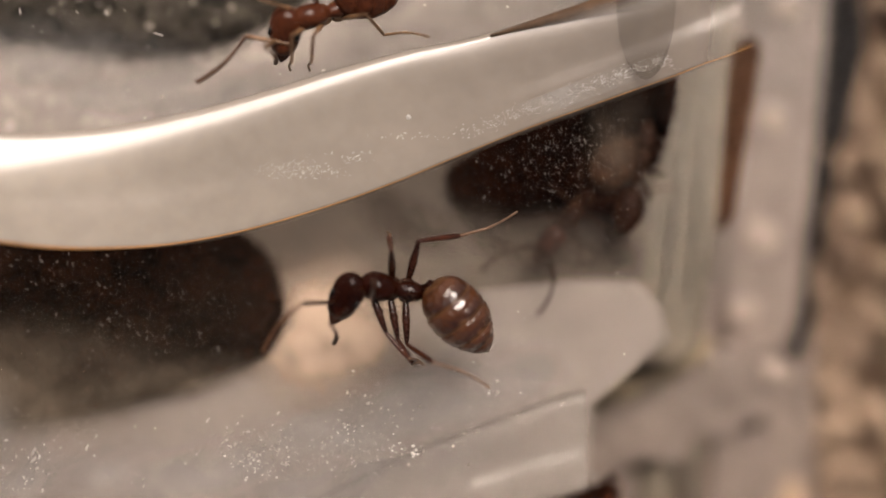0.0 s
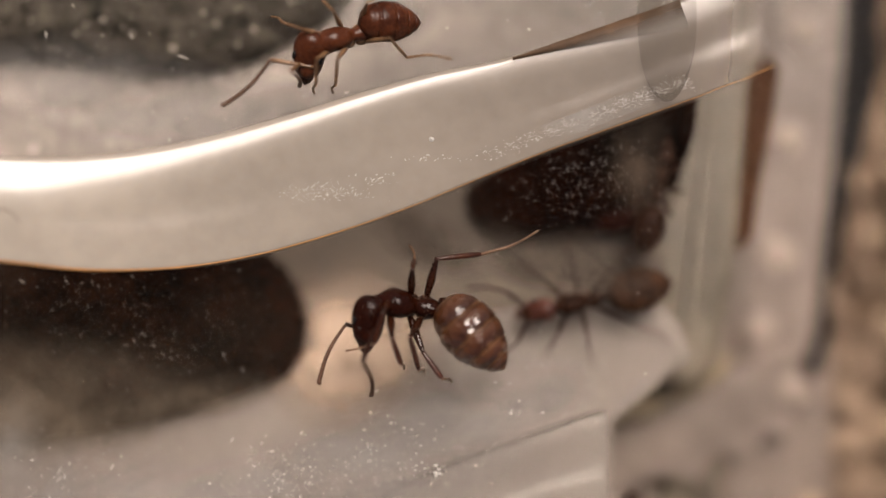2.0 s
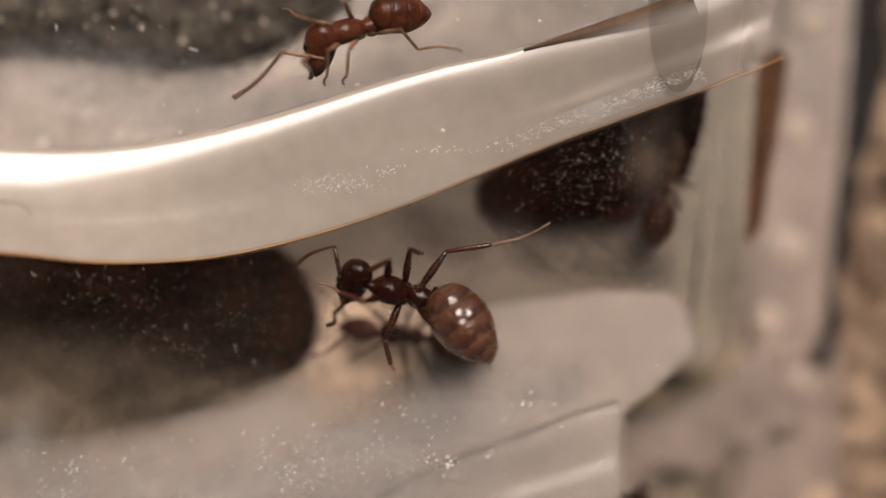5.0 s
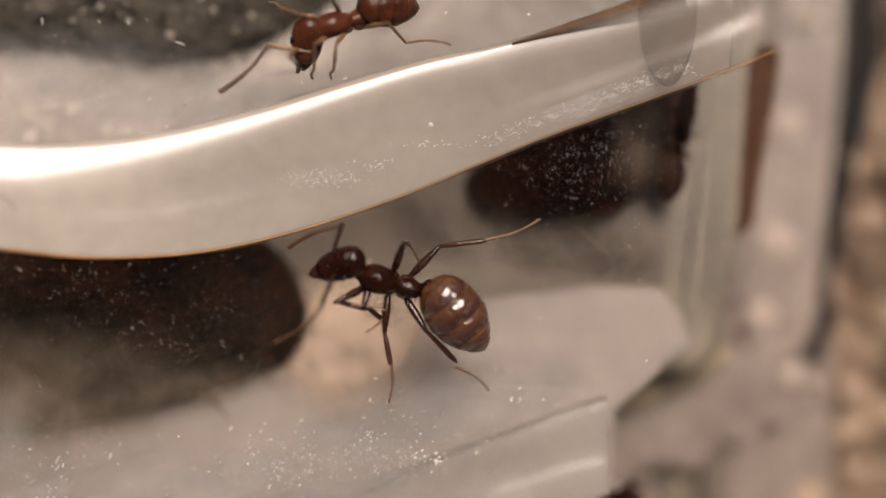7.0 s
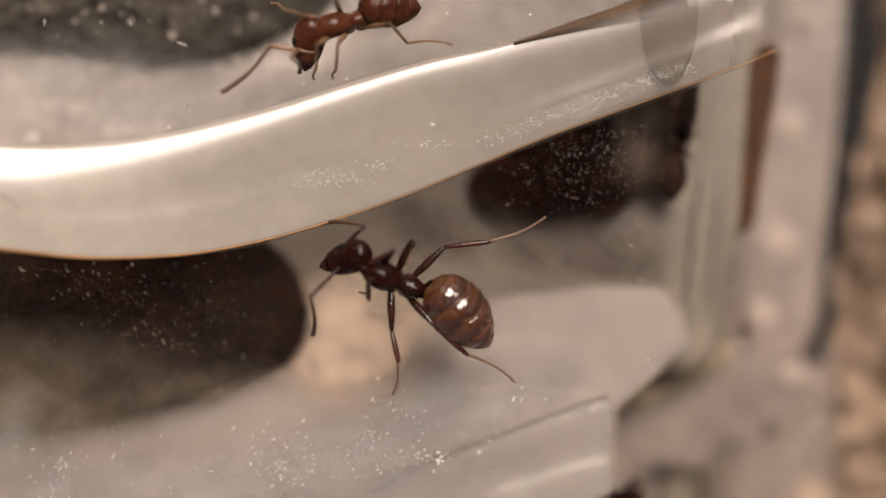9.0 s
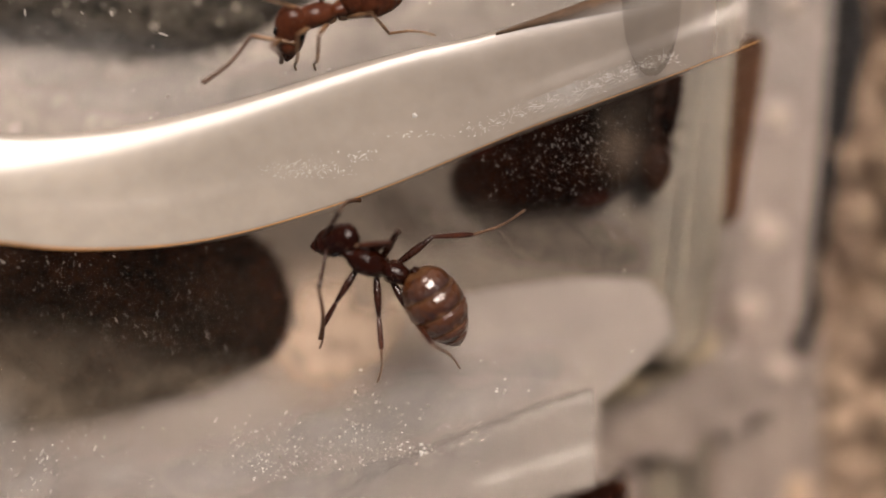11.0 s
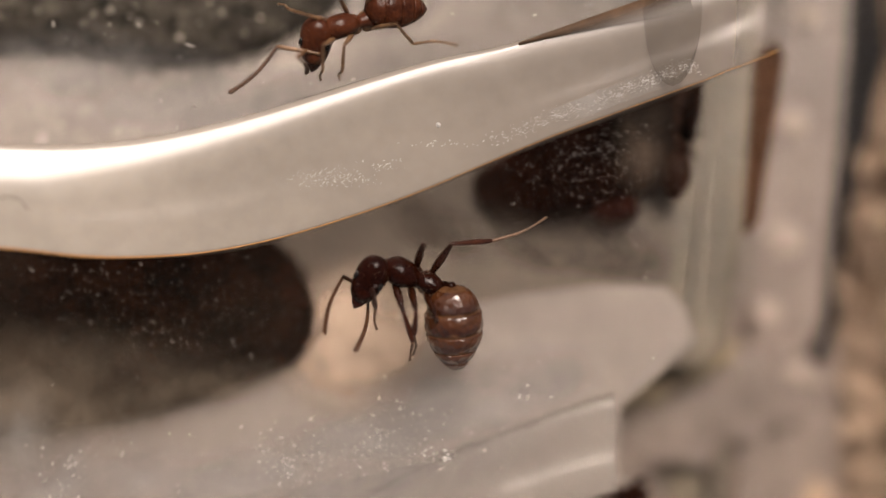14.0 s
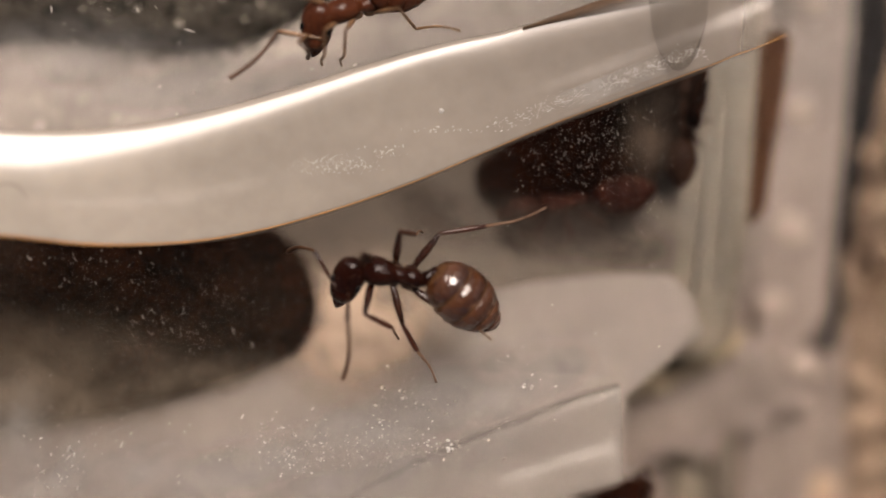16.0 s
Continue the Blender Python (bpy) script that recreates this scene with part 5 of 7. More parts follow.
    walk(ant_parts["fore_tarsus_right"], [
        (0, pose(0.000369, 0.000257, 0.001029, 0, 62.3, 136.5)),
        (0.5, pose(0.000337, 0.000366, 0.000997, -12.5, 71.7, 123)),
        (0.67, pose(0.000152, 0.000554, 0.000833, -5.4, 21.6, 131.8)),
        (0.83, pose(-0.000033, 0.000743, 0.000668, -5.7, -28.7, 134.9)),
        (1, pose(-0.000218, 0.000931, 0.000504, -18.8, -78.6, 149.7)),
        (1.5, pose(0.000498, 0.000906, 0.000535, 132.3, -74.1, -2.1)),
        (1.75, pose(0.000529, 0.000871, 0.000927, 113.9, -21.2, 20)),
        (2, pose(0.00056, 0.000835, 0.00132, 114.7, 32.6, 27)),
        (2.5, pose(0.000496, 0.000298, 0.001623, 132.3, 60.4, 50.4)),
        (2.75, pose(0.000453, 0.000627, 0.000957, -160.6, 41.8, 130.5)),
        (3, pose(0.000409, 0.000956, 0.000291, -149.4, -0.7, 159.6)),
        (3.25, pose(0.000568, 0.00084, 0.000461, -147.6, -43.6, 155.2)),
        (3.5, pose(0.000727, 0.000724, 0.000631, -97.4, -84.4, 103.2)),
        (3.67, pose(0.000684, 0.000492, 0.00079, -78.2, -34.6, 83)),
        (3.83, pose(0.000641, 0.00026, 0.00095, -77.8, 15.5, 81)),
        (4, pose(0.000598, 0.000027, 0.001109, -80.7, 65.6, 77)),
        (4.5, pose(0.000542, 0.000006, 0.00113, -92.7, 67, 63.9)),
        (5, pose(0.000819, -0.000233, 0.001132, -112.1, 27.5, 39.2)),
        (6.25, pose(0.000336, 0.000299, 0.000828, -113.2, -38.9, 48.4)),
        (7.5, pose(-0.000148, 0.00083, 0.000524, 99.2, -72.4, -159.7)),
        (7.67, pose(-0.0001, 0.00066, 0.000758, 97.5, -21.5, -157.6)),
        (7.83, pose(-0.000051, 0.00049, 0.000991, 97.6, 29.4, -156.8)),
        (8, pose(-0.000003, 0.00032, 0.001225, 101.3, 80.3, -152.7)),
        (8.5, pose(0.000524, -0.000038, 0.001101, 33.3, 47.9, 135.8)),
        (9.75, pose(0.000528, -0.000134, 0.001153, -20.6, 53.4, 69.3)),
        (11, pose(0.000531, -0.00023, 0.001205, -50.9, 28, 25.1)),
        (11.5, pose(0.00049, 0.000482, 0.001084, -11.7, 54.7, 80.5)),
        (11.75, pose(-0.000004, 0.000655, 0.000886, -2.1, -11, 101.8)),
        (12, pose(-0.000497, 0.000828, 0.000689, -40, -73.4, 149)),
        (12.5, pose(0.000211, 0.000979, 0.000491, -29.8, -56.2, 137.9)),
        (12.75, pose(0.00005, 0.001115, 0.000694, -28.5, 1.9, 135.4)),
        (13, pose(-0.00011, 0.001251, 0.000897, -30.1, 59.9, 132.6)),
        (13.25, pose(-0.000057, 0.001008, 0.000681, -33.6, -9.2, 126)),
        (13.5, pose(-0.000003, 0.000765, 0.000465, -20.1, -78, 110)),
        (13.75, pose(0.000239, 0.000812, 0.000594, -21.6, -14.3, 111.7)),
        (14, pose(0.000481, 0.000859, 0.000722, -21.4, 49.3, 112.3)),
        (14.5, pose(0.000255, 0.001145, 0.000518, -4.7, 7, 144.6)),
        (14.75, pose(0.000299, 0.000508, 0.000802, -12.6, 37.4, 124.8)),
        (15, pose(0.000344, -0.000128, 0.001087, -46.1, 60.3, 81.9)),
        (15.5, pose(0.000569, 0.000017, 0.001128, -45.7, 68, 82.3)),
        (16, pose(0.000631, 0.000028, 0.001094, -31.3, 71.5, 97.7)),
    ])
    walk(ant_parts["fore_femur_left"], [
        (0, pose(0.000393, 0.00015, 0.000808, 0, -2.9, 119.6)),
        (0.5, pose(0.000394, 0.00015, 0.000806, 2, -4.4, 89.8)),
        (1, pose(0.000395, 0.00015, 0.000803, 5, -40.1, 82.1)),
        (1.5, pose(0.000395, 0.00015, 0.000802, -15.4, -52.3, 109.9)),
        (2, pose(0.000395, 0.00015, 0.000801, -13.7, -51.4, 107.8)),
        (2.5, pose(0.000394, 0.00015, 0.000804, -26.4, -50.7, 124.1)),
        (3, pose(0.000394, 0.00015, 0.000805, -27.4, -49.2, 125.4)),
        (3.5, pose(0.000393, 0.00015, 0.00081, 14.3, -49.2, 72.1)),
        (4, pose(0.000395, 0.00015, 0.000803, 18.6, -23.9, 64.9)),
        (4.5, pose(0.000393, 0.00015, 0.000808, 20.8, -30.5, 60.1)),
        (5, pose(0.000395, 0.00015, 0.000801, 45.3, -66.6, 29.4)),
        (7.5, pose(0.000394, 0.00015, 0.000807, 33, -19.6, 45.9)),
        (7.75, pose(0.000394, 0.00015, 0.000807, 17.7, -25.1, 84.7)),
        (8, pose(0.000394, 0.00015, 0.000806, 2, -20.4, 123.8)),
        (8.25, pose(0.000394, 0.00015, 0.000805, 0, -58.8, 126.9)),
        (8.5, pose(0.000394, 0.00015, 0.000804, -157.4, -82.2, -74.9)),
        (9.75, pose(0.000394, 0.00015, 0.000805, 52.4, -50.9, 76.7)),
        (11, pose(0.000394, 0.00015, 0.000805, 50.5, -4.9, 80.4)),
        (11.5, pose(0.000388, 0.00015, 0.000824, 48, -20.6, 91.3)),
        (12, pose(0.000393, 0.00015, 0.000808, 45.5, -3.4, 103.3)),
        (12.5, pose(0.000393, 0.00015, 0.000809, 44.8, -2.5, 116.1)),
        (13, pose(0.000394, 0.00015, 0.000805, 44.8, -2.9, 117.1)),
        (13.5, pose(0.000395, 0.00015, 0.000803, 45.9, -3.9, 97.7)),
        (14, pose(0.000394, 0.00015, 0.000806, 35.9, -29.7, 130.6)),
        (14.5, pose(0.000393, 0.00015, 0.000808, 39.9, -2.9, 117.1)),
        (15, pose(0.000389, 0.00015, 0.000822, 53.3, -35.8, 79.3)),
        (15.5, pose(0.000364, 0.00015, 0.000873, 44, -2.6, 105.9)),
        (16, pose(0.000362, 0.00015, 0.000877, 48.7, -32.9, 91.1)),
    ])
    walk(ant_parts["fore_tibia_left"], [
        (0, pose(-0.000021, 0.000879, 0.000851, 0, -2.9, 140.2)),
        (0.5, pose(0.000397, 0.000988, 0.000871, -0.6, -1.1, 155.9)),
        (1, pose(0.000483, 0.000786, 0.001344, -0.7, -0.6, 164.3)),
        (1.5, pose(0.00022, 0.000633, 0.001467, 0.1, -2.8, 136.9)),
        (2, pose(0.000235, 0.000649, 0.001458, -4.9, 30.1, 116.7)),
        (2.25, pose(0.000165, 0.00062, 0.001456, -31.6, 38.1, 70.9)),
        (2.5, pose(0.000096, 0.000591, 0.001454, -56.8, 27.8, 26.5)),
        (3, pose(0.000076, 0.000597, 0.001441, -35, 50.3, 59.8)),
        (3.5, pose(0.000562, 0.000672, 0.001446, -3.2, 51.4, 100.1)),
        (4, pose(0.00072, 0.000845, 0.001143, -3.7, 49.3, 99.4)),
        (4.5, pose(0.000754, 0.000778, 0.001233, -9.6, 64.2, 92.4)),
        (5, pose(0.000686, 0.000314, 0.001572, -92.7, 35.3, -4.2)),
        (5.83, pose(0.000772, 0.000449, 0.001411, -105.9, 82.5, -18.4)),
        (6.67, pose(0.000859, 0.000583, 0.00125, 93, 49.8, 179.7)),
        (7.5, pose(0.000945, 0.000718, 0.001088, 91.9, 2.4, 177.4)),
        (8, pose(-0.000044, 0.000804, 0.001099, 91.8, -0.5, 172.9)),
        (8.5, pose(0.000424, 0.00004, 0.001637, 76, 47.5, 137.5)),
        (11, pose(0.000533, 0.000975, 0.000877, 39.4, 28.7, 81.8)),
        (11.5, pose(0.00037, 0.000936, 0.00112, 57.7, 55.9, 107.9)),
        (12, pose(0.000201, 0.000966, 0.000858, 79.1, -2, 148.2)),
        (12.5, pose(0.000023, 0.000903, 0.000846, 79.5, -2.9, 138.9)),
        (13, pose(0.000012, 0.000897, 0.000847, 80.7, -4.3, 119.9)),
        (13.5, pose(0.000283, 0.000981, 0.00086, 79.3, -3.8, 140)),
        (14, pose(-0.000082, 0.000704, 0.001222, 77.7, 19.7, 128.8)),
        (14.5, pose(0.000012, 0.000897, 0.00085, 95.8, 27.5, 172)),
        (15, pose(0.000515, 0.00082, 0.001313, 82.1, 21.2, 139.7)),
        (15.5, pose(0.000134, 0.000957, 0.000911, 92, 29.4, 162.5)),
        (16, pose(0.000348, 0.000855, 0.001333, 92.4, 24.4, 163.4)),
    ])
    walk(ant_parts["fore_tarsus_left"], [
        (0, pose(-0.000528, 0.001301, 0.000885, 0, 62, 156.4)),
        (0.5, pose(-0.000206, 0.001257, 0.000883, 14.3, 39.6, 174.6)),
        (1, pose(-0.000153, 0.000964, 0.001351, 9.3, 59.1, 168)),
        (1.5, pose(-0.000262, 0.001083, 0.001498, -39.2, 69.2, 115)),
        (2, pose(-0.000022, 0.001159, 0.001126, -40.5, 77.5, 113.7)),
        (2.5, pose(0.000619, 0.000851, 0.001146, -58.8, 16.1, 92.1)),
        (3, pose(0.000288, 0.000961, 0.000933, -26.3, 37.5, 157)),
        (3.5, pose(0.000489, 0.001077, 0.00093, -60.1, 43.9, 107.1)),
        (4, pose(0.00065, 0.00127, 0.000643, -85.1, 38.8, 70)),
        (4.5, pose(0.000742, 0.001065, 0.000639, -88.7, 56.6, 65.2)),
        (5, pose(0.001223, 0.000275, 0.001191, -145.6, 45.6, -4.3)),
        (6.25, pose(0.000755, 0.000512, 0.001126, 68.5, 65.8, -155.4)),
        (7.5, pose(0.000286, 0.000748, 0.00106, 55.6, 0.9, -175.1)),
        (8, pose(-0.000699, 0.000886, 0.001105, 47.5, 45.8, 166.2)),
        (8.5, pose(0.000095, 0.000341, 0.00115, -129.8, 71.3, -11.5)),
        (11, pose(0.000616, 0.001548, 0.00056, -26.4, 47.1, 99.1)),
        (11.25, pose(0.000436, 0.001418, 0.000567, -27.3, -11.9, 96.3)),
        (11.5, pose(0.000256, 0.001288, 0.000574, -22.9, -70.9, 90.4)),
        (11.75, pose(-0.000052, 0.001301, 0.000728, -67, -31.4, 142.6)),
        (12, pose(-0.00036, 0.001314, 0.000882, -69.4, 14.8, 158.1)),
        (12.5, pose(-0.000473, 0.001337, 0.000879, -57.3, 26.1, -168.2)),
        (13, pose(-0.000317, 0.001467, 0.000896, -84, 21.1, 130.5)),
        (13.5, pose(-0.000222, 0.001404, 0.000904, -81.8, -5.4, 146.2)),
        (14, pose(-0.000471, 0.001188, 0.001, -103.6, 53.6, 101.5)),
        (14.25, pose(-0.000519, 0.001083, 0.000772, -86.4, -3.5, 136.4)),
        (14.5, pose(-0.000568, 0.000979, 0.000545, -111.5, -59.2, 177.8)),
        (14.75, pose(-0.000261, 0.001098, 0.000809, -94.4, -5.2, 149.7)),
        (15, pose(0.000046, 0.001217, 0.001074, -103.9, 49.7, 127.7)),
        (15.25, pose(-0.000184, 0.001174, 0.000831, -99, -4.2, 138.9)),
        (15.5, pose(-0.000414, 0.00113, 0.000587, -107, -58, 152.6)),
        (15.75, pose(-0.000321, 0.001079, 0.000824, -100.3, 4.9, 139.9)),
        (16, pose(-0.000228, 0.001027, 0.00106, -112.6, 67.5, 122.1)),
    ])
    walk(ant_parts["mid_femur_right"], [
        (0, pose(0.000028, -0.00015, 0.000702, 0, -48.4, -81.9)),
        (0.5, pose(0.00003, -0.00015, 0.000696, -0.2, -49.1, -81.6)),
        (1, pose(0.000033, -0.00015, 0.000686, 0.8, -49.9, -82.9)),
        (1.5, pose(0.000033, -0.00015, 0.000686, 5.7, -49.7, -89.4)),
        (2, pose(0.000034, -0.00015, 0.000683, 2, -49.1, -84.5)),
        (2.5, pose(0.000032, -0.00015, 0.00069, 0.2, -53.9, -82.2)),
        (3, pose(0.000031, -0.00015, 0.000693, 1.5, -56, -83.8)),
        (3.5, pose(0.000027, -0.00015, 0.000706, 6.1, -46.4, -89.7)),
        (4, pose(0.000033, -0.00015, 0.000687, 1.5, -48, -83.4)),
        (4.5, pose(0.000029, -0.00015, 0.0007, 7.2, -47.3, -91.1)),
        (5, pose(0.000034, -0.00015, 0.000683, 3.2, -33, -85)),
        (7.5, pose(0.000029, -0.00015, 0.000699, 9.4, -39.8, -95.4)),
        (8, pose(0.00003, -0.00015, 0.000696, 7.2, -39.4, -91.9)),
        (8.5, pose(0.000032, -0.00015, 0.000691, 6.7, -37.3, -91.2)),
        (11, pose(0.000031, -0.00015, 0.000694, 11.9, -44.5, -99)),
        (11.5, pose(0.000017, -0.00015, 0.000744, 6, -45.9, -90.7)),
        (12, pose(0.000029, -0.00015, 0.0007, -2.1, -41.2, -79)),
        (12.5, pose(0.000028, -0.00015, 0.000704, 0.1, -52.7, -82)),
        (13, pose(0.000031, -0.00015, 0.000693, -4.4, -54.4, -76.4)),
        (13.5, pose(0.000032, -0.00015, 0.000688, -5.2, -58.3, -75.4)),
        (14, pose(0.00003, -0.00015, 0.000697, 2.9, -52.5, -85.3)),
        (14.5, pose(0.000029, -0.00015, 0.0007, -0.6, -54.6, -81)),
        (15, pose(0.000018, -0.00015, 0.000738, 9.6, -45.4, -94.2)),
        (15.5, pose(-0.000016, -0.00015, 0.000864, 7.9, -42.5, -91.8)),
        (16, pose(-0.000018, -0.00015, 0.000873, 5.4, -38.3, -87.9)),
    ])
    walk(ant_parts["mid_tibia_right"], [
        (0, pose(0.000111, -0.000728, 0.001361, 0, 62, -67.7)),
        (0.5, pose(0.000114, -0.00072, 0.001361, -20.2, 70.8, -89.7)),
        (1, pose(0.000103, -0.000713, 0.001359, -28.3, 73.6, -98.2)),
        (1.5, pose(0.00004, -0.00072, 0.001356, -26.8, 73.9, -96.6)),
        (2, pose(0.000089, -0.000723, 0.001349, -18.9, 74.3, -88.4)),
        (2.5, pose(0.000103, -0.000664, 0.001401, -15.6, 74.4, -85)),
        (3, pose(0.000084, -0.000639, 0.001423, -62.3, 71.9, -133.5)),
        (3.5, pose(0.000031, -0.000757, 0.001343, -72.9, 72.3, -144.7)),
        (4, pose(0.0001, -0.000735, 0.00134, -104.3, 66.2, -178.1)),
        (4.5, pose(0.000018, -0.000746, 0.001347, -104.6, 71.4, -178.5)),
        (5, pose(0.000099, -0.000885, 0.001163, -119.8, 72.3, 165.6)),
        (7.5, pose(-0.000035, -0.000823, 0.001262, -103.7, 82.5, -178)),
        (8, pose(0.000008, -0.00083, 0.001255, -118.5, 81.7, 167)),
        (8.5, pose(0.000018, -0.00085, 0.001225, -128, 82.7, 157.4)),
        (11, pose(-0.000068, -0.00077, 0.001311, -152.3, 87.8, 133.2)),
        (11.5, pose(0.000009, -0.000762, 0.001376, -175, 85.2, 110.4)),
        (12, pose(0.000155, -0.0008, 0.00128, -152.9, 85.3, 132.6)),
        (12.5, pose(0.000102, -0.000678, 0.001404, -138.3, 84.7, 147.2)),
        (13, pose(0.000152, -0.000648, 0.001408, -128.2, 87.4, 157.4)),
        (13.5, pose(0.000149, -0.000598, 0.001436, -152.1, 84.4, 133.4)),
        (14, pose(0.000074, -0.000683, 0.001395, -155.9, 84.6, 129.6)),
        (14.5, pose(0.000109, -0.000654, 0.001417, -156.4, 85.1, 129.1)),
        (15, pose(-0.000028, -0.000766, 0.001365, -95.8, 75.2, -169.7)),
        (15.5, pose(-0.000036, -0.000798, 0.001458, -107, 53.6, 178.1)),
        (16, pose(0.000007, -0.00084, 0.001418, -103.8, 61.9, -178.1)),
    ])
    walk(ant_parts["mid_tarsus_right"], [
        (0, pose(0.000224, -0.001006, 0.000795, 55.1, 82.5, -43.3)),
        (0.5, pose(0.000115, -0.00093, 0.000757, 61.1, 76.7, -37.3)),
        (1, pose(0.000077, -0.000892, 0.000745, 54.4, 72.7, -44.2)),
        (1.5, pose(0.000019, -0.000896, 0.000741, 54.4, 69, -44.2)),
        (2, pose(0.000094, -0.000896, 0.000732, 41.6, 67.4, -58)),
        (2.5, pose(0.000118, -0.000835, 0.000784, 64.9, 71.7, -33.1)),
        (3, pose(-0.000053, -0.000784, 0.000814, 60.9, 73.7, -37.3)),
        (3.5, pose(-0.000128, -0.000869, 0.000733, 33.6, 70.8, -66)),
        (4, pose(-0.000158, -0.000744, 0.000755, 7.5, 76.9, -93)),
        (4.5, pose(-0.000186, -0.000752, 0.00074, 9.4, 79.2, -91.1)),
        (4.67, pose(-0.000154, -0.00078, 0.000678, -1.3, 24.9, -103.2)),
        (4.83, pose(-0.000122, -0.000808, 0.000615, -1.2, -29.6, -105.8)),
        (5, pose(-0.00009, -0.000837, 0.000553, 19.3, -83.7, -127.6)),
        (5.83, pose(-0.0001, -0.000833, 0.000578, 102.2, -31.8, 145.9)),
        (6.67, pose(-0.000109, -0.00083, 0.000602, 102.6, 25.8, 138.9)),
        (7.5, pose(-0.000118, -0.000826, 0.000627, 62.9, 81.3, 95.5)),
        (8, pose(-0.000082, -0.000809, 0.000621, 53.9, 80.2, 86.5)),
        (8.17, pose(-0.000074, -0.000812, 0.000611, 66.4, 25.5, 100.4)),
        (8.33, pose(-0.000066, -0.000815, 0.0006, 66.3, -29.4, 103.1)),
        (8.5, pose(-0.000058, -0.000818, 0.00059, 44.3, -83.9, 126.4)),
        (9.33, pose(-0.000067, -0.000796, 0.000617, 77.9, -30.1, 90.9)),
        (10.17, pose(-0.000076, -0.000774, 0.000644, 78.1, 24.8, 86.9)),
        (11, pose(-0.000085, -0.000752, 0.000671, 61.8, 79.2, 68.5)),
        (11.5, pose(-0.000009, -0.000713, 0.000738, 67.8, 80.2, 74.7)),
        (12, pose(0.00012, -0.000761, 0.000642, 80.9, 80.9, 88)),
        (12.5, pose(0.000052, -0.000646, 0.000767, 53.4, 82.9, 60.1)),
        (13, pose(0.000125, -0.000637, 0.000769, 61, 83.5, 67.9)),
        (13.5, pose(0.000106, -0.000553, 0.000799, 64.8, 83.8, 71.7)),
        (14, pose(0.000035, -0.000637, 0.000758, 49.1, 81.5, 55.8)),
        (14.5, pose(0.000074, -0.000611, 0.00078, -11, 79.7, -5)),
        (15, pose(-0.000189, -0.000796, 0.000746, 58.3, 80.3, 65.2)),
        (15.5, pose(-0.000415, -0.000786, 0.000943, -126.5, 83.6, -119.6)),
        (16, pose(-0.000294, -0.00085, 0.000853, -152.9, 82.1, -146.2)),
    ])
    walk(ant_parts["mid_femur_left"], [
        (0, pose(0.000028, 0.00015, 0.000702, 0, -4, 109.4)),
        (0.5, pose(0.00003, 0.00015, 0.000696, 0.9, -4.4, 97.4)),
        (1, pose(0.000033, 0.00015, 0.000686, -0.3, -4.1, 112.8)),
        (1.5, pose(0.000033, 0.00015, 0.000686, -0.3, -15.6, 112.9)),
        (2, pose(0.000034, 0.00015, 0.000683, -2.8, -16.7, 121.8)),
        (2.5, pose(0.000032, 0.00015, 0.00069, -1.9, -4.1, 116.8)),
        (3, pose(0.000031, 0.00015, 0.000693, 12.7, -57.4, 91.6)),
        (3.5, pose(0.000027, 0.00015, 0.000706, -6.7, -3.7, 125)),
        (4, pose(0.000033, 0.00015, 0.000687, -7.1, -3.1, 132.6)),
        (4.5, pose(0.000029, 0.00015, 0.0007, -4.5, -4.9, 95.9)),
        (5, pose(0.000034, 0.00015, 0.000683, -3.3, -4.9, 82)),
        (7.5, pose(0.000029, 0.00015, 0.000699, -5.7, -4.2, 111.2)),
        (8, pose(0.00003, 0.00015, 0.000696, -6.2, -4.1, 118.2)),
        (8.5, pose(0.000032, 0.00015, 0.000691, -5.9, -4.3, 113.9)),
        (11, pose(0.000031, 0.00015, 0.000694, -6, -4, 116.1)),
        (11.5, pose(0.000017, 0.00015, 0.000744, -6.6, -3.9, 124.2)),
        (12, pose(0.000029, 0.00015, 0.0007, -5.8, -3.7, 112.4)),
        (12.5, pose(0.000028, 0.00015, 0.000704, -6.5, -25.1, 115.1)),
        (13, pose(0.000031, 0.00015, 0.000693, -4.6, -3.7, 107.9)),
        (13.5, pose(0.000032, 0.00015, 0.000688, -4, -4, 98.1)),
        (14, pose(0.00003, 0.00015, 0.000697, -19.6, -52.5, 127.7)),
        (14.5, pose(0.000029, 0.00015, 0.0007, -13.9, -19.6, 118.3)),
        (15, pose(0.000018, 0.00015, 0.000738, -20.3, -1.6, 151.8)),
        (15.5, pose(-0.000016, 0.00015, 0.000864, -18.9, -2.6, 115.2)),
        (16, pose(-0.000018, 0.00015, 0.000873, -18.9, -3.2, 116.2)),
    ])
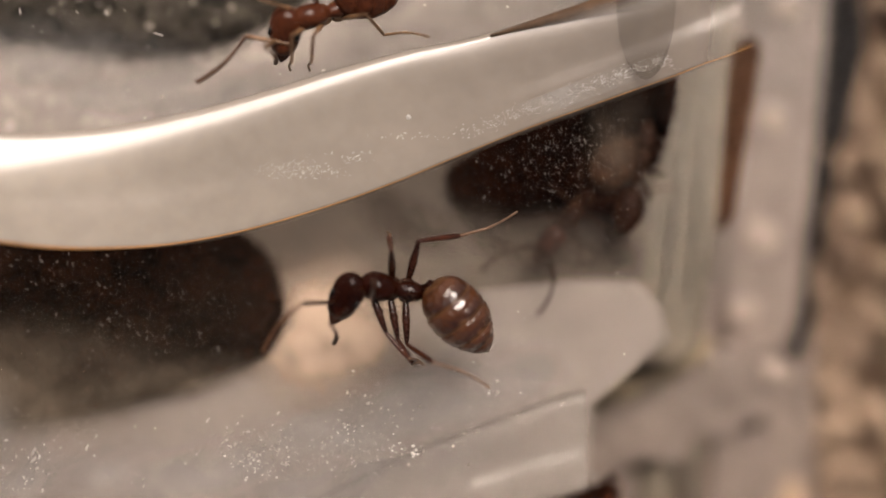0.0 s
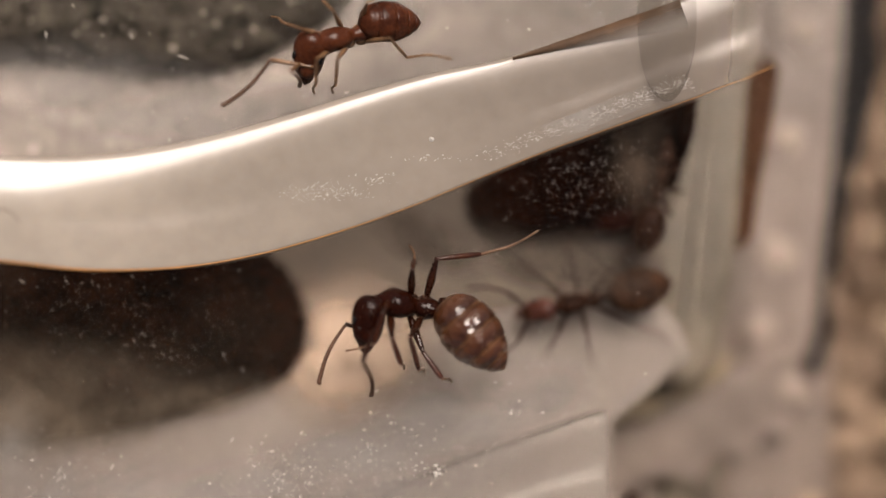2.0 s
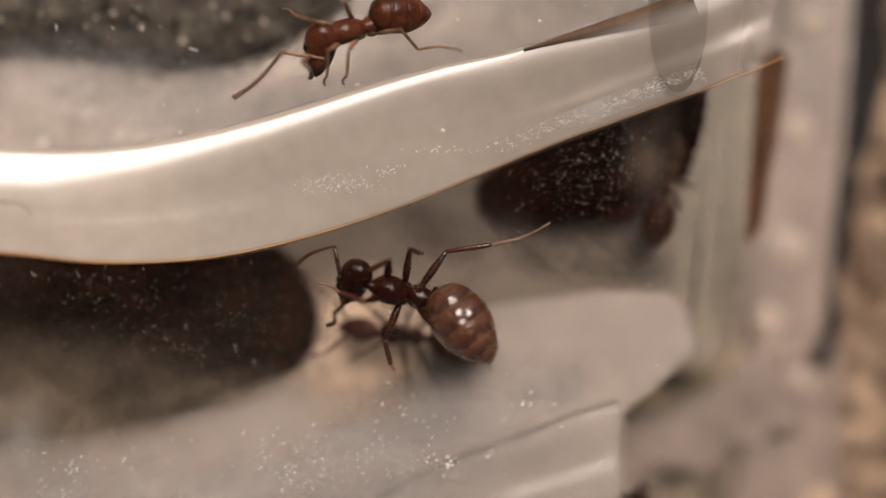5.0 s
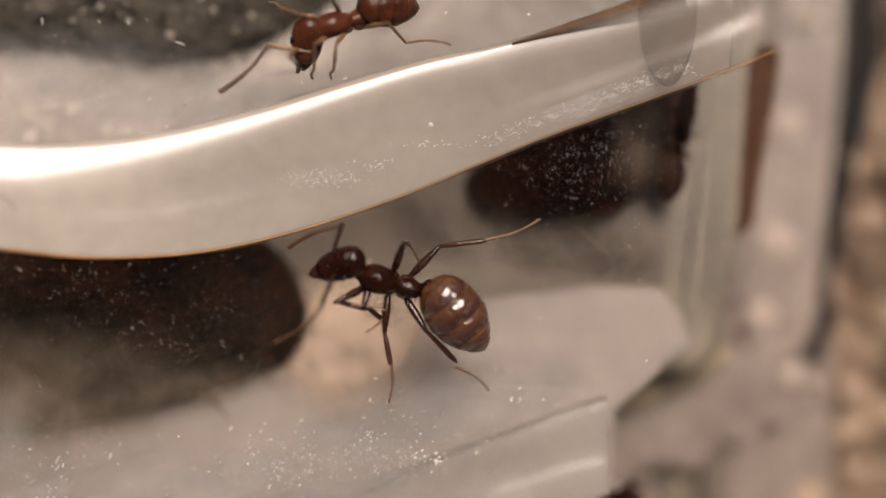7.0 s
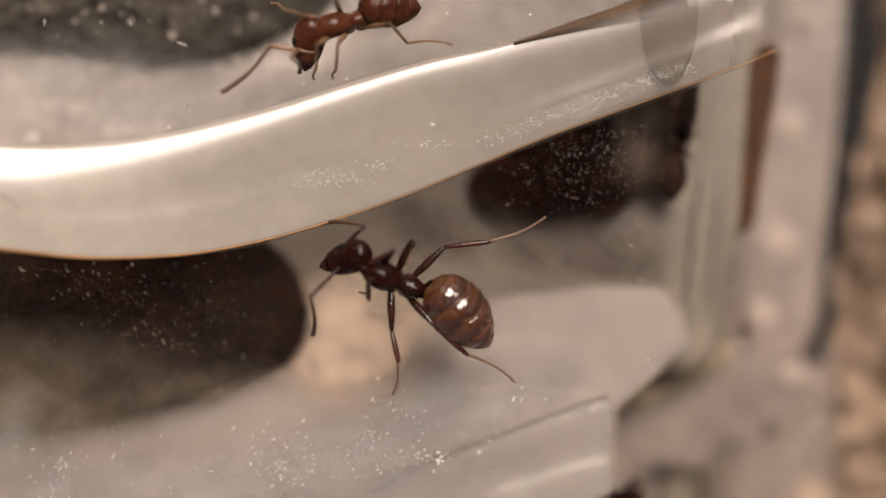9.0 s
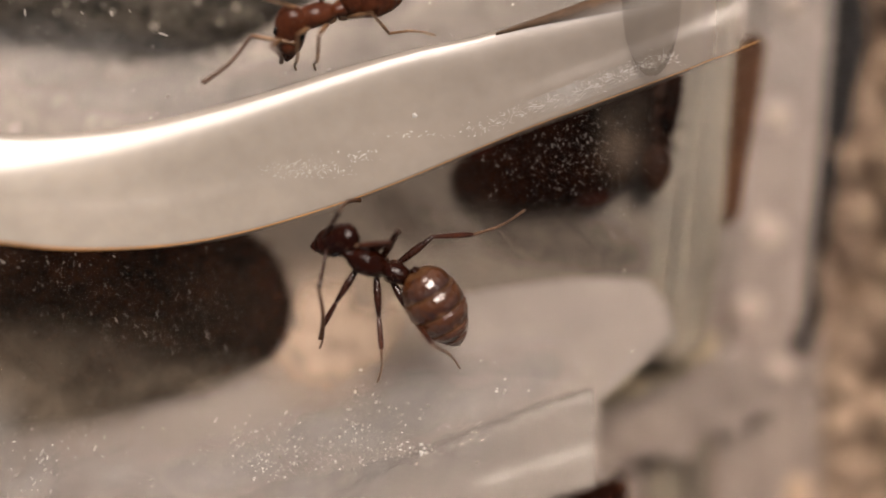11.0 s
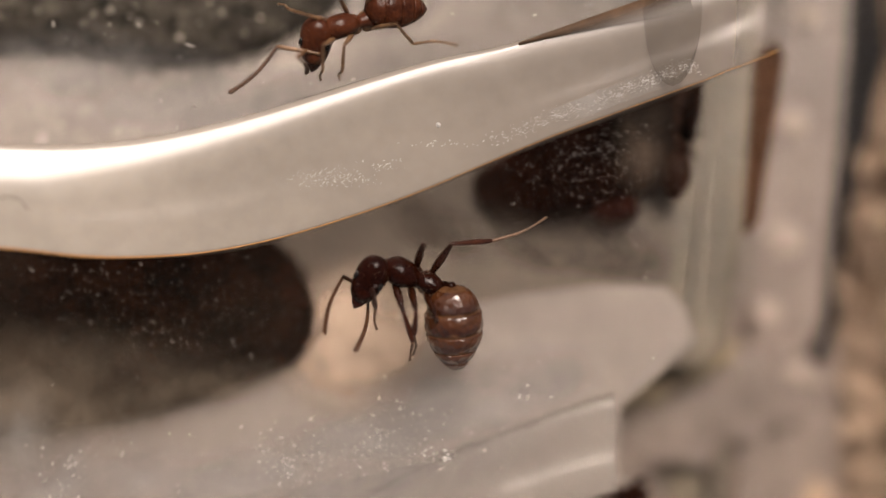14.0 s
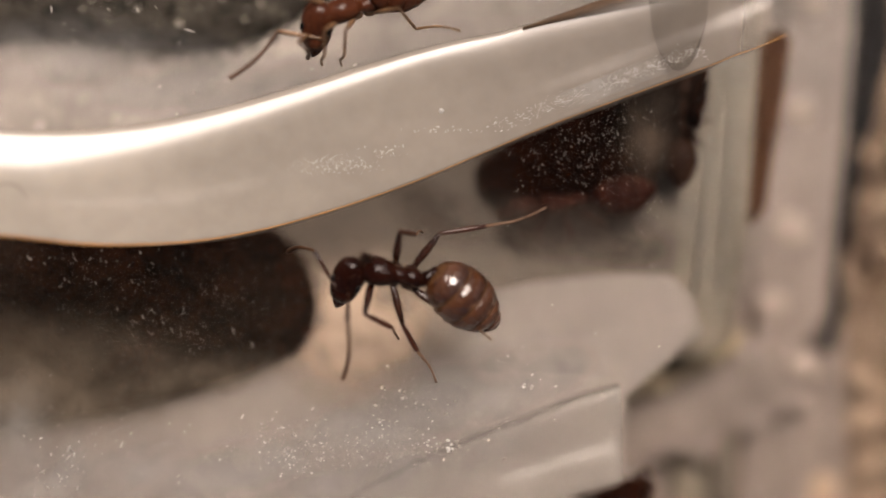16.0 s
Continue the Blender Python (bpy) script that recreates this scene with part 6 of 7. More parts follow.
    walk(ant_parts["mid_tibia_left"], [
        (0, pose(-0.000263, 0.000978, 0.000763, 0, 22, 128.4)),
        (0.5, pose(-0.000083, 0.00102, 0.000764, -8.3, 36.6, 111.8)),
        (1, pose(-0.000307, 0.000959, 0.000749, 1.9, -3.5, 144.4)),
        (1.5, pose(-0.000296, 0.000931, 0.000923, 3.2, -4.7, 126)),
        (2, pose(-0.000411, 0.000866, 0.000936, 2.3, -4.5, 136.4)),
        (2.5, pose(-0.000364, 0.000933, 0.000753, 1.7, -3.9, 145)),
        (3, pose(0.000018, 0.000624, 0.001434, -3.9, 24, 114.6)),
        (3.5, pose(-0.000476, 0.000869, 0.000763, 1.7, -3.5, 144.5)),
        (4, pose(-0.000562, 0.000797, 0.000734, 1.7, -3.7, 145.2)),
        (4.5, pose(-0.000061, 0.001022, 0.000775, 3.7, -4.7, 117.8)),
        (5, pose(0.000155, 0.001018, 0.000759, 3.4, 32.9, 116.6)),
        (7.5, pose(-0.000288, 0.000968, 0.000763, 3.8, -5, 118)),
        (8, pose(-0.000385, 0.000923, 0.000759, 3.2, -4.8, 124.8)),
        (8.5, pose(-0.000323, 0.000953, 0.000757, 3.1, -4.8, 126.7)),
        (11, pose(-0.000355, 0.000938, 0.000756, 3.9, -5, 117.3)),
        (11.5, pose(-0.000477, 0.000876, 0.000804, 3.1, -4.8, 126)),
        (12, pose(-0.000305, 0.000962, 0.000756, 0.8, 51.6, 120.7)),
        (12.5, pose(-0.00031, 0.000872, 0.001077, 1.1, 36.5, 121.2)),
        (13, pose(-0.000238, 0.000986, 0.00075, -9.3, 50.4, 106.2)),
        (13.5, pose(-0.000091, 0.001019, 0.000749, -2, 54.1, 115.4)),
        (14, pose(-0.000297, 0.000574, 0.001395, -8.6, 36.7, 106.3)),
        (14.5, pose(-0.000365, 0.000879, 0.000996, -7.6, 57.4, 107.6)),
        (15, pose(-0.000757, 0.000566, 0.000763, 33.6, 38.7, 160.6)),
        (15.5, pose(-0.00039, 0.000945, 0.000904, 17.3, 17.1, 127.1)),
        (16, pose(-0.000406, 0.000939, 0.000921, 18.2, 19.1, 129.9)),
    ])
    walk(ant_parts["mid_tarsus_left"], [
        (0, pose(-0.000632, 0.001443, 0.000524, 0, -73.6, -159.3)),
        (0.5, pose(-0.000274, 0.001497, 0.000382, 44.9, -44.7, 150.8)),
        (0.75, pose(-0.00055, 0.001414, 0.000585, 39, -0.5, 164.7)),
        (1, pose(-0.000827, 0.001331, 0.000789, 44.6, 43.8, 178.5)),
        (1.5, pose(-0.000671, 0.001447, 0.000975, 36.8, 66.7, 169.3)),
        (2, pose(-0.000873, 0.001306, 0.000986, 19.2, 74.3, 150.6)),
        (2.5, pose(-0.000887, 0.0013, 0.000796, 15.3, 10.5, 145.8)),
        (3, pose(-0.000225, 0.001156, 0.001174, 25.3, 42.7, 167.1)),
        (3.5, pose(-0.000996, 0.00124, 0.000801, 20.4, -4.9, 153.1)),
        (4, pose(-0.001086, 0.001162, 0.000776, 20.4, -5.4, 153)),
        (4.25, pose(-0.000722, 0.001374, 0.000802, 17.9, 30.1, 142)),
        (4.5, pose(-0.000359, 0.001587, 0.000827, -1.3, 63.4, 116.8)),
        (4.75, pose(-0.000222, 0.001543, 0.000619, 2.5, -5, 123.3)),
        (5, pose(-0.000085, 0.001499, 0.00041, -5.2, -73.3, 133.4)),
        (6.25, pose(-0.000337, 0.001515, 0.000614, 15.2, -17.4, 108.1)),
        (7.5, pose(-0.000588, 0.001531, 0.000818, 13.2, 39.6, 98.9)),
        (8, pose(-0.000749, 0.001447, 0.000813, 19.8, 43.3, 108.9)),
        (8.5, pose(-0.000704, 0.001464, 0.000811, 15.9, 40.2, 103.1)),
        (11, pose(-0.000648, 0.001505, 0.000811, 16, 37.2, 103.2)),
        (11.5, pose(-0.000852, 0.001392, 0.000858, 21.7, 32.8, 113)),
        (11.75, pose(-0.00068, 0.001348, 0.000556, 25.8, -7.2, 130.5)),
        (12, pose(-0.000508, 0.001304, 0.000255, 15.5, -46.3, 151.9)),
        (12.25, pose(-0.000542, 0.001308, 0.000475, 16.1, 15.1, 150)),
        (12.5, pose(-0.000576, 0.001312, 0.000696, 11.3, 76.6, 144.3)),
        (12.75, pose(-0.000464, 0.001345, 0.000476, 0.2, 23.9, 131.3)),
        (13, pose(-0.000352, 0.001378, 0.000257, 0.4, -29.1, 127.9)),
        (13.5, pose(-0.000252, 0.001358, 0.000231, 2.2, -62.9, 125.5)),
        (13.75, pose(-0.000347, 0.001212, 0.000621, 8.1, -0.9, 115.9)),
        (14, pose(-0.000442, 0.001066, 0.001012, 2.8, 61.1, 106.9)),
        (14.25, pose(-0.000455, 0.001137, 0.000734, 6.6, -4.4, 113.4)),
        (14.5, pose(-0.000469, 0.001208, 0.000456, -0.1, -69.9, 122.7)),
        (15, pose(-0.001228, 0.000732, 0.000363, -85.3, -73.5, -149.2)),
        (15.25, pose(-0.000994, 0.001083, 0.000539, -28.8, -31.6, 146.3)),
        (15.5, pose(-0.000759, 0.001433, 0.000716, -26.9, 18.8, 130.5)),
        (16, pose(-0.000794, 0.001402, 0.000711, -26.8, 32.5, 130.6)),
    ])
    walk(ant_parts["hind_femur_right"], [
        (0, pose(-0.000279, -0.00015, 0.000613, 0, -19.9, -96.2)),
        (0.5, pose(-0.000276, -0.00015, 0.000603, -1, -22.2, -93.3)),
        (1, pose(-0.000272, -0.00015, 0.000588, -0.7, -25.8, -94.1)),
        (1.5, pose(-0.000271, -0.00015, 0.000588, 1.7, -25.9, -99.6)),
        (2, pose(-0.00027, -0.00015, 0.000584, -0.3, -21.1, -94.7)),
        (2.5, pose(-0.000273, -0.00015, 0.000593, -0.7, -24.4, -93.5)),
        (3, pose(-0.000275, -0.00015, 0.000599, 0.7, -7.6, -98.7)),
        (3.5, pose(-0.00028, -0.00015, 0.000618, 1.4, 0.6, -109.8)),
        (4, pose(-0.000272, -0.00015, 0.00059, 1.4, 0, -118.4)),
        (4.5, pose(-0.000278, -0.00015, 0.000609, 1.4, 0, -121.1)),
        (5, pose(-0.00027, -0.00015, 0.000584, 1.3, -0.3, -111.7)),
        (7.5, pose(-0.000277, -0.00015, 0.000607, 1.4, -0.1, -118.5)),
        (8, pose(-0.000276, -0.00015, 0.000603, 1.3, -0.4, -114.7)),
        (8.5, pose(-0.000274, -0.00015, 0.000596, 1.3, -0.2, -112.6)),
        (11, pose(-0.000275, -0.00015, 0.0006, 1.6, -3.1, -120.5)),
        (11.5, pose(-0.000296, -0.00015, 0.000676, 1.3, -0.4, -112.1)),
        (12, pose(-0.000278, -0.00015, 0.000609, -0.8, -17.3, -98.5)),
        (12.5, pose(-0.00028, -0.00015, 0.000615, -0.1, -23.7, -100.7)),
        (13, pose(-0.000275, -0.00015, 0.000598, -1.9, -27.7, -96.4)),
        (13.5, pose(-0.000272, -0.00015, 0.000591, 1.1, -43.2, -101.5)),
        (14, pose(-0.000276, -0.00015, 0.000604, 1.9, -33.3, -102.9)),
        (14.5, pose(-0.000278, -0.00015, 0.000609, -0.4, -29.4, -98.5)),
        (15, pose(-0.000294, -0.00015, 0.000668, 2.8, -0.2, -110.3)),
        (15.5, pose(-0.000336, -0.00015, 0.000856, 2.8, -0.4, -120.5)),
        (16, pose(-0.000338, -0.00015, 0.000869, 2.8, -0.7, -116.8)),
    ])
    walk(ant_parts["hind_tibia_right"], [
        (0, pose(-0.000372, -0.00101, 0.000926, 0, 26.6, -163.9)),
        (0.5, pose(-0.000325, -0.001, 0.000951, -0.2, 22.2, -164.3)),
        (1, pose(-0.00033, -0.000976, 0.00099, 0.4, 14.4, -162.5)),
        (1.5, pose(-0.00041, -0.000966, 0.000989, 0.1, -1.7, -165.4)),
        (2, pose(-0.00034, -0.001006, 0.000914, 0.2, 15.6, -164)),
        (2.5, pose(-0.000324, -0.000987, 0.000973, 0.4, 3.5, -163.4)),
        (3, pose(-0.000413, -0.001051, 0.000721, -1.2, 13, -174.4)),
        (3.5, pose(-0.000592, -0.001016, 0.000608, 2.1, 18.3, -162.2)),
        (4, pose(-0.00071, -0.000959, 0.00059, 2.4, 0.5, -160.4)),
        (4.5, pose(-0.000754, -0.000937, 0.000609, 2.5, 4.9, -156.5)),
        (5, pose(-0.00061, -0.001005, 0.000588, 2.5, -2.5, -157.6)),
        (7.5, pose(-0.000716, -0.000958, 0.000608, 2.4, -1.6, -155.6)),
        (8, pose(-0.00066, -0.000986, 0.000609, 2.7, 5.3, -149)),
        (8.5, pose(-0.000628, -0.000999, 0.000599, 2.6, -2.1, -149.6)),
        (11, pose(-0.000741, -0.000942, 0.00065, 1.5, 28.6, -154.3)),
        (11.5, pose(-0.000643, -0.001002, 0.000682, 8.2, 36.6, -142)),
        (12, pose(-0.000408, -0.001019, 0.000883, 7.3, 27.9, -143.6)),
        (12.5, pose(-0.000436, -0.000978, 0.000985, 4.6, 38.7, -148.6)),
        (13, pose(-0.000365, -0.000959, 0.001026, 4, 32.8, -149.5)),
        (13.5, pose(-0.000406, -0.000807, 0.001221, 3.3, 25.3, -151)),
        (14, pose(-0.000448, -0.0009, 0.001109, 2.4, 28.7, -153.1)),
        (14.5, pose(-0.000396, -0.000943, 0.001061, 3.3, 27.7, -151.1)),
        (15, pose(-0.000613, -0.001013, 0.000671, 1.4, 15.5, -156.1)),
        (15.5, pose(-0.000802, -0.000943, 0.000862, 0.6, -1.3, -163.3)),
        (16, pose(-0.000752, -0.000971, 0.00088, 0.8, 9, -159.2)),
    ])
    walk(ant_parts["hind_tarsus_right"], [
        (0, pose(-0.001171, -0.001241, 0.000509, 0, -3.9, -148)),
        (0.5, pose(-0.001154, -0.001234, 0.000599, 0, -4.1, -147.4)),
        (1, pose(-0.001189, -0.001247, 0.000758, 0, 8.1, -147.2)),
        (1.5, pose(-0.00131, -0.001201, 0.001017, -1, 22.8, -150.7)),
        (2, pose(-0.001202, -0.001252, 0.000665, -0.3, -4.4, -146.9)),
        (2.5, pose(-0.001214, -0.001252, 0.000916, 0, 17.4, -144.1)),
        (3, pose(-0.001314, -0.00114, 0.000511, -4, 4.7, -164.3)),
        (3.5, pose(-0.001433, -0.001285, 0.000316, -3.8, -3.8, -147.2)),
        (4, pose(-0.001586, -0.001271, 0.000582, -4.2, -4.5, -141.5)),
        (4.5, pose(-0.001603, -0.001308, 0.00053, -4, 11.1, -137)),
        (5, pose(-0.001469, -0.001358, 0.000628, -4.4, -5.1, -145.2)),
        (7.5, pose(-0.001563, -0.001342, 0.000635, -3.7, 18.9, -139.2)),
        (8, pose(-0.001454, -0.001462, 0.000523, -2.1, 14.2, -133.6)),
        (8.5, pose(-0.00143, -0.001469, 0.000633, -2.2, 12.2, -133.9)),
        (11, pose(-0.001477, -0.001296, 0.000206, -2.4, -26.1, -131.7)),
        (11.5, pose(-0.001231, -0.001462, 0.000128, -3.5, -4.5, -127.7)),
        (12, pose(-0.00107, -0.001507, 0.000448, -3.5, 6, -130.2)),
        (12.5, pose(-0.001056, -0.001356, 0.000404, -3.6, -5.3, -133.4)),
        (13, pose(-0.001038, -0.001356, 0.000522, -3.6, 5.2, -128.4)),
        (13.5, pose(-0.001142, -0.001215, 0.000824, -4.4, 17.3, -132.4)),
        (14, pose(-0.001176, -0.001269, 0.000663, -4.8, 11.6, -134)),
        (14.5, pose(-0.001116, -0.001341, 0.000628, -3.2, 20.1, -128.3)),
        (15, pose(-0.001433, -0.001376, 0.000423, -5.4, 6, -138)),
        (15.5, pose(-0.001693, -0.001211, 0.000883, -5.6, -4.7, -151.2)),
        (16, pose(-0.001611, -0.001297, 0.000735, -5.6, -5.1, -150.8)),
    ])
    walk(ant_parts["hind_femur_left"], [
        (0, pose(-0.000279, 0.00015, 0.000613, 0, -4.5, 100.9)),
        (0.5, pose(-0.000276, 0.00015, 0.000603, 0.8, -4.8, 90.9)),
        (1, pose(-0.000272, 0.00015, 0.000588, -2.4, -45.3, 98.1)),
        (1.5, pose(-0.000271, 0.00015, 0.000588, 0.1, -33.7, 94.2)),
        (2, pose(-0.00027, 0.00015, 0.000584, 18.5, -59, 69.5)),
        (2.25, pose(-0.000272, 0.00015, 0.000588, -19.6, -36.3, 118.7)),
        (2.5, pose(-0.000273, 0.00015, 0.000593, -27.9, -3.7, 141.7)),
        (3, pose(-0.000275, 0.00015, 0.000599, -17.9, -48.9, 121)),
        (3.5, pose(-0.00028, 0.00015, 0.000618, -43.2, -1.5, 172.5)),
        (4, pose(-0.000272, 0.00015, 0.00059, -41.6, -3, 135.1)),
        (4.5, pose(-0.000278, 0.00015, 0.000609, -41.7, -3.2, 135.5)),
        (5, pose(-0.00027, 0.00015, 0.000584, -45.5, -46, 144.1)),
        (7.5, pose(-0.000277, 0.00015, 0.000607, -42.6, -3.4, 137.6)),
        (8, pose(-0.000276, 0.00015, 0.000603, -42.5, -3, 136.6)),
        (8.5, pose(-0.000274, 0.00015, 0.000596, -46.8, -21.4, 156.5)),
        (11, pose(-0.000275, 0.00015, 0.0006, -43.8, -2.9, 142.3)),
        (11.5, pose(-0.000296, 0.00015, 0.000676, -44.6, -2.4, 158.8)),
        (12, pose(-0.000278, 0.00015, 0.000609, -43.4, -3.4, 135.9)),
        (12.5, pose(-0.00028, 0.00015, 0.000615, -43, -3.3, 129.4)),
        (13, pose(-0.000275, 0.00015, 0.000598, -47.1, -33, 142.2)),
        (13.5, pose(-0.000272, 0.00015, 0.000591, -38.3, -41.8, 127.7)),
        (14, pose(-0.000276, 0.00015, 0.000604, -45.7, -50.7, 137.9)),
        (14.5, pose(-0.000278, 0.00015, 0.000609, -53.3, -36.6, 148.9)),
        (15, pose(-0.000294, 0.00015, 0.000668, -57.5, -9.1, 159.3)),
        (15.5, pose(-0.000336, 0.00015, 0.000856, -57.5, -1, 159.2)),
        (16, pose(-0.000338, 0.00015, 0.000869, -57.4, -1.7, 156.5)),
    ])
    walk(ant_parts["hind_tibia_left"], [
        (0, pose(-0.000452, 0.001051, 0.000685, 0, -48.3, 159.2)),
        (0.5, pose(-0.000291, 0.001067, 0.00068, 37.9, -69.4, 116.1)),
        (0.75, pose(-0.000327, 0.000929, 0.000961, 36, -4.1, 118.8)),
        (1, pose(-0.000363, 0.000791, 0.001242, 37.1, 61.3, 120.8)),
        (1.5, pose(-0.000327, 0.000914, 0.001098, 28.8, 53.4, 110.9)),
        (2, pose(-0.000104, 0.000593, 0.001372, 30.6, 40.2, 113.4)),
        (2.25, pose(-0.000549, 0.000656, 0.001012, 33, -11, 121.9)),
        (2.5, pose(-0.000994, 0.000719, 0.000652, 23.8, -61.9, 135.8)),
        (2.75, pose(-0.00079, 0.000694, 0.000972, 29.4, -0.8, 126.6)),
        (3, pose(-0.000586, 0.000669, 0.001292, 24.3, 60.4, 117.9)),
        (3.25, pose(-0.000889, 0.000469, 0.000967, 55.1, 31.7, 158.6)),
        (3.5, pose(-0.001192, 0.000269, 0.000642, 60.1, -3, 177.4)),
        (4, pose(-0.000923, 0.000799, 0.000637, 60.5, -53.4, 176.5)),
        (4.5, pose(-0.000933, 0.000794, 0.00066, 71.8, -63.1, 163.3)),
        (4.75, pose(-0.00086, 0.000659, 0.000953, 75.6, -8.7, 157.6)),
        (5, pose(-0.000788, 0.000525, 0.001246, 74.2, 45.9, 154)),
        (7.5, pose(-0.000955, 0.000769, 0.000662, 70.2, 1.8, 144.7)),
        (8, pose(-0.000944, 0.000781, 0.000652, 73.7, -58.1, 138.3)),
        (8.25, pose(-0.001002, 0.000636, 0.000791, 63.8, -19.1, 153.1)),
        (8.5, pose(-0.001059, 0.000492, 0.000931, 63.9, 20.5, 161.4)),
        (11, pose(-0.001002, 0.000712, 0.000646, 66.7, -49, 152.3)),
        (11.5, pose(-0.001153, 0.000482, 0.000715, 63.2, 17.9, 163.2)),
        (11.75, pose(-0.001045, 0.000636, 0.000689, 63.8, -24.3, 152.1)),
        (12, pose(-0.000937, 0.000789, 0.000663, 82.7, -64.5, 126.9)),
        (12.5, pose(-0.000863, 0.000859, 0.000668, 82.8, -54.1, 126.8)),
        (12.75, pose(-0.000874, 0.000741, 0.000884, 82.8, 6.5, 126.8)),
        (13, pose(-0.000885, 0.000623, 0.001099, 82.8, 67, 126.8)),
        (13.5, pose(-0.000692, 0.000693, 0.001204, 79, 66.7, 122.7)),
        (14, pose(-0.000709, 0.000541, 0.001316, 76.3, 63, 119.7)),
        (14.5, pose(-0.000911, 0.000531, 0.001158, 59.6, 57.7, 100.5)),
        (14.75, pose(-0.001027, 0.000501, 0.000985, 100.6, 42.8, 152)),
        (15, pose(-0.001144, 0.000471, 0.000813, 113.6, 15.4, 177.7)),
        (15.5, pose(-0.001195, 0.000477, 0.000872, 108.8, 24.7, 163.8)),
        (16, pose(-0.001181, 0.000517, 0.000896, 105.5, 50.4, 158.5)),
    ])
    walk(ant_parts["hind_tarsus_left"], [
        (0, pose(-0.00103, 0.001271, 0.001379, 0, 11.5, 163.8)),
        (0.5, pose(-0.000435, 0.001361, 0.001551, -26.6, 59.9, 123.4)),
        (1, pose(-0.000592, 0.001174, 0.000426, -12.7, 47.5, 140.4)),
        (1.5, pose(-0.000525, 0.001431, 0.000351, -12.3, 56.6, 140.9)),
        (2, pose(-0.000387, 0.001245, 0.000772, -27.2, 81.6, 125.3)),
        (2.5, pose(-0.001307, 0.001024, 0.001473, -7, 59.3, 146.4)),
        (3, pose(-0.000801, 0.001075, 0.000484, -33.4, 56, 115.3)),
        (3.5, pose(-0.00212, 0.000312, 0.000691, 39, 34.9, -154.1)),
        (4, pose(-0.001476, 0.000832, 0.001384, 2.6, 66.5, 161.4)),
        (4.5, pose(-0.001336, 0.000914, 0.00149, -17, 79.4, 141.1)),
        (5, pose(-0.00137, 0.000809, 0.000578, -2.4, 48.1, 156.7)),
        (7.5, pose(-0.001714, 0.001307, 0.000633, -2, 43.8, 157.3)),
        (8, pose(-0.001311, 0.001108, 0.001441, -11.1, 59.8, 145.9)),
        (8.5, pose(-0.001885, 0.00077, 0.000606, 6.1, 12.2, 172.4)),
        (11, pose(-0.001543, 0.000995, 0.001348, -3, 52.3, 156.3)),
        (11.25, pose(-0.001772, 0.000867, 0.000889, 6.1, 11.6, 172.4)),
        (11.5, pose(-0.002001, 0.000738, 0.000429, 4.2, -29.8, -176.4)),
        (11.75, pose(-0.001589, 0.000924, 0.000966, 7.6, 3.6, 169)),
        (12, pose(-0.001177, 0.001109, 0.001503, 1.9, 36.7, 153.1)),
        (12.5, pose(-0.00119, 0.001296, 0.001421, 3.4, 36.1, 155.6)),
        (12.75, pose(-0.001146, 0.001105, 0.000832, 3.4, -20.2, 156)),
        (13, pose(-0.001103, 0.000914, 0.000243, 2.3, -76.6, 157.3)),
        (13.25, pose(-0.000997, 0.000958, 0.000296, 11.8, -18.7, 146)),
        (13.5, pose(-0.000891, 0.001003, 0.00035, 11.1, 39.3, 142.7)),
        (14, pose(-0.000918, 0.000908, 0.000488, 6, 55.7, 135.8)),
        (14.5, pose(-0.001001, 0.00102, 0.000371, 2.4, 57.1, 131.4)),
        (15, pose(-0.00204, 0.000507, 0.000566, 46.4, 35.4, -171)),
        (15.25, pose(-0.002024, 0.00061, 0.000525, 45.9, -2.2, -172.5)),
        (15.5, pose(-0.002007, 0.000712, 0.000484, 46.5, -39.9, -174)),
        (16, pose(-0.001733, 0.000734, 0.000179, 64.1, -68.9, 165.1)),
    ])
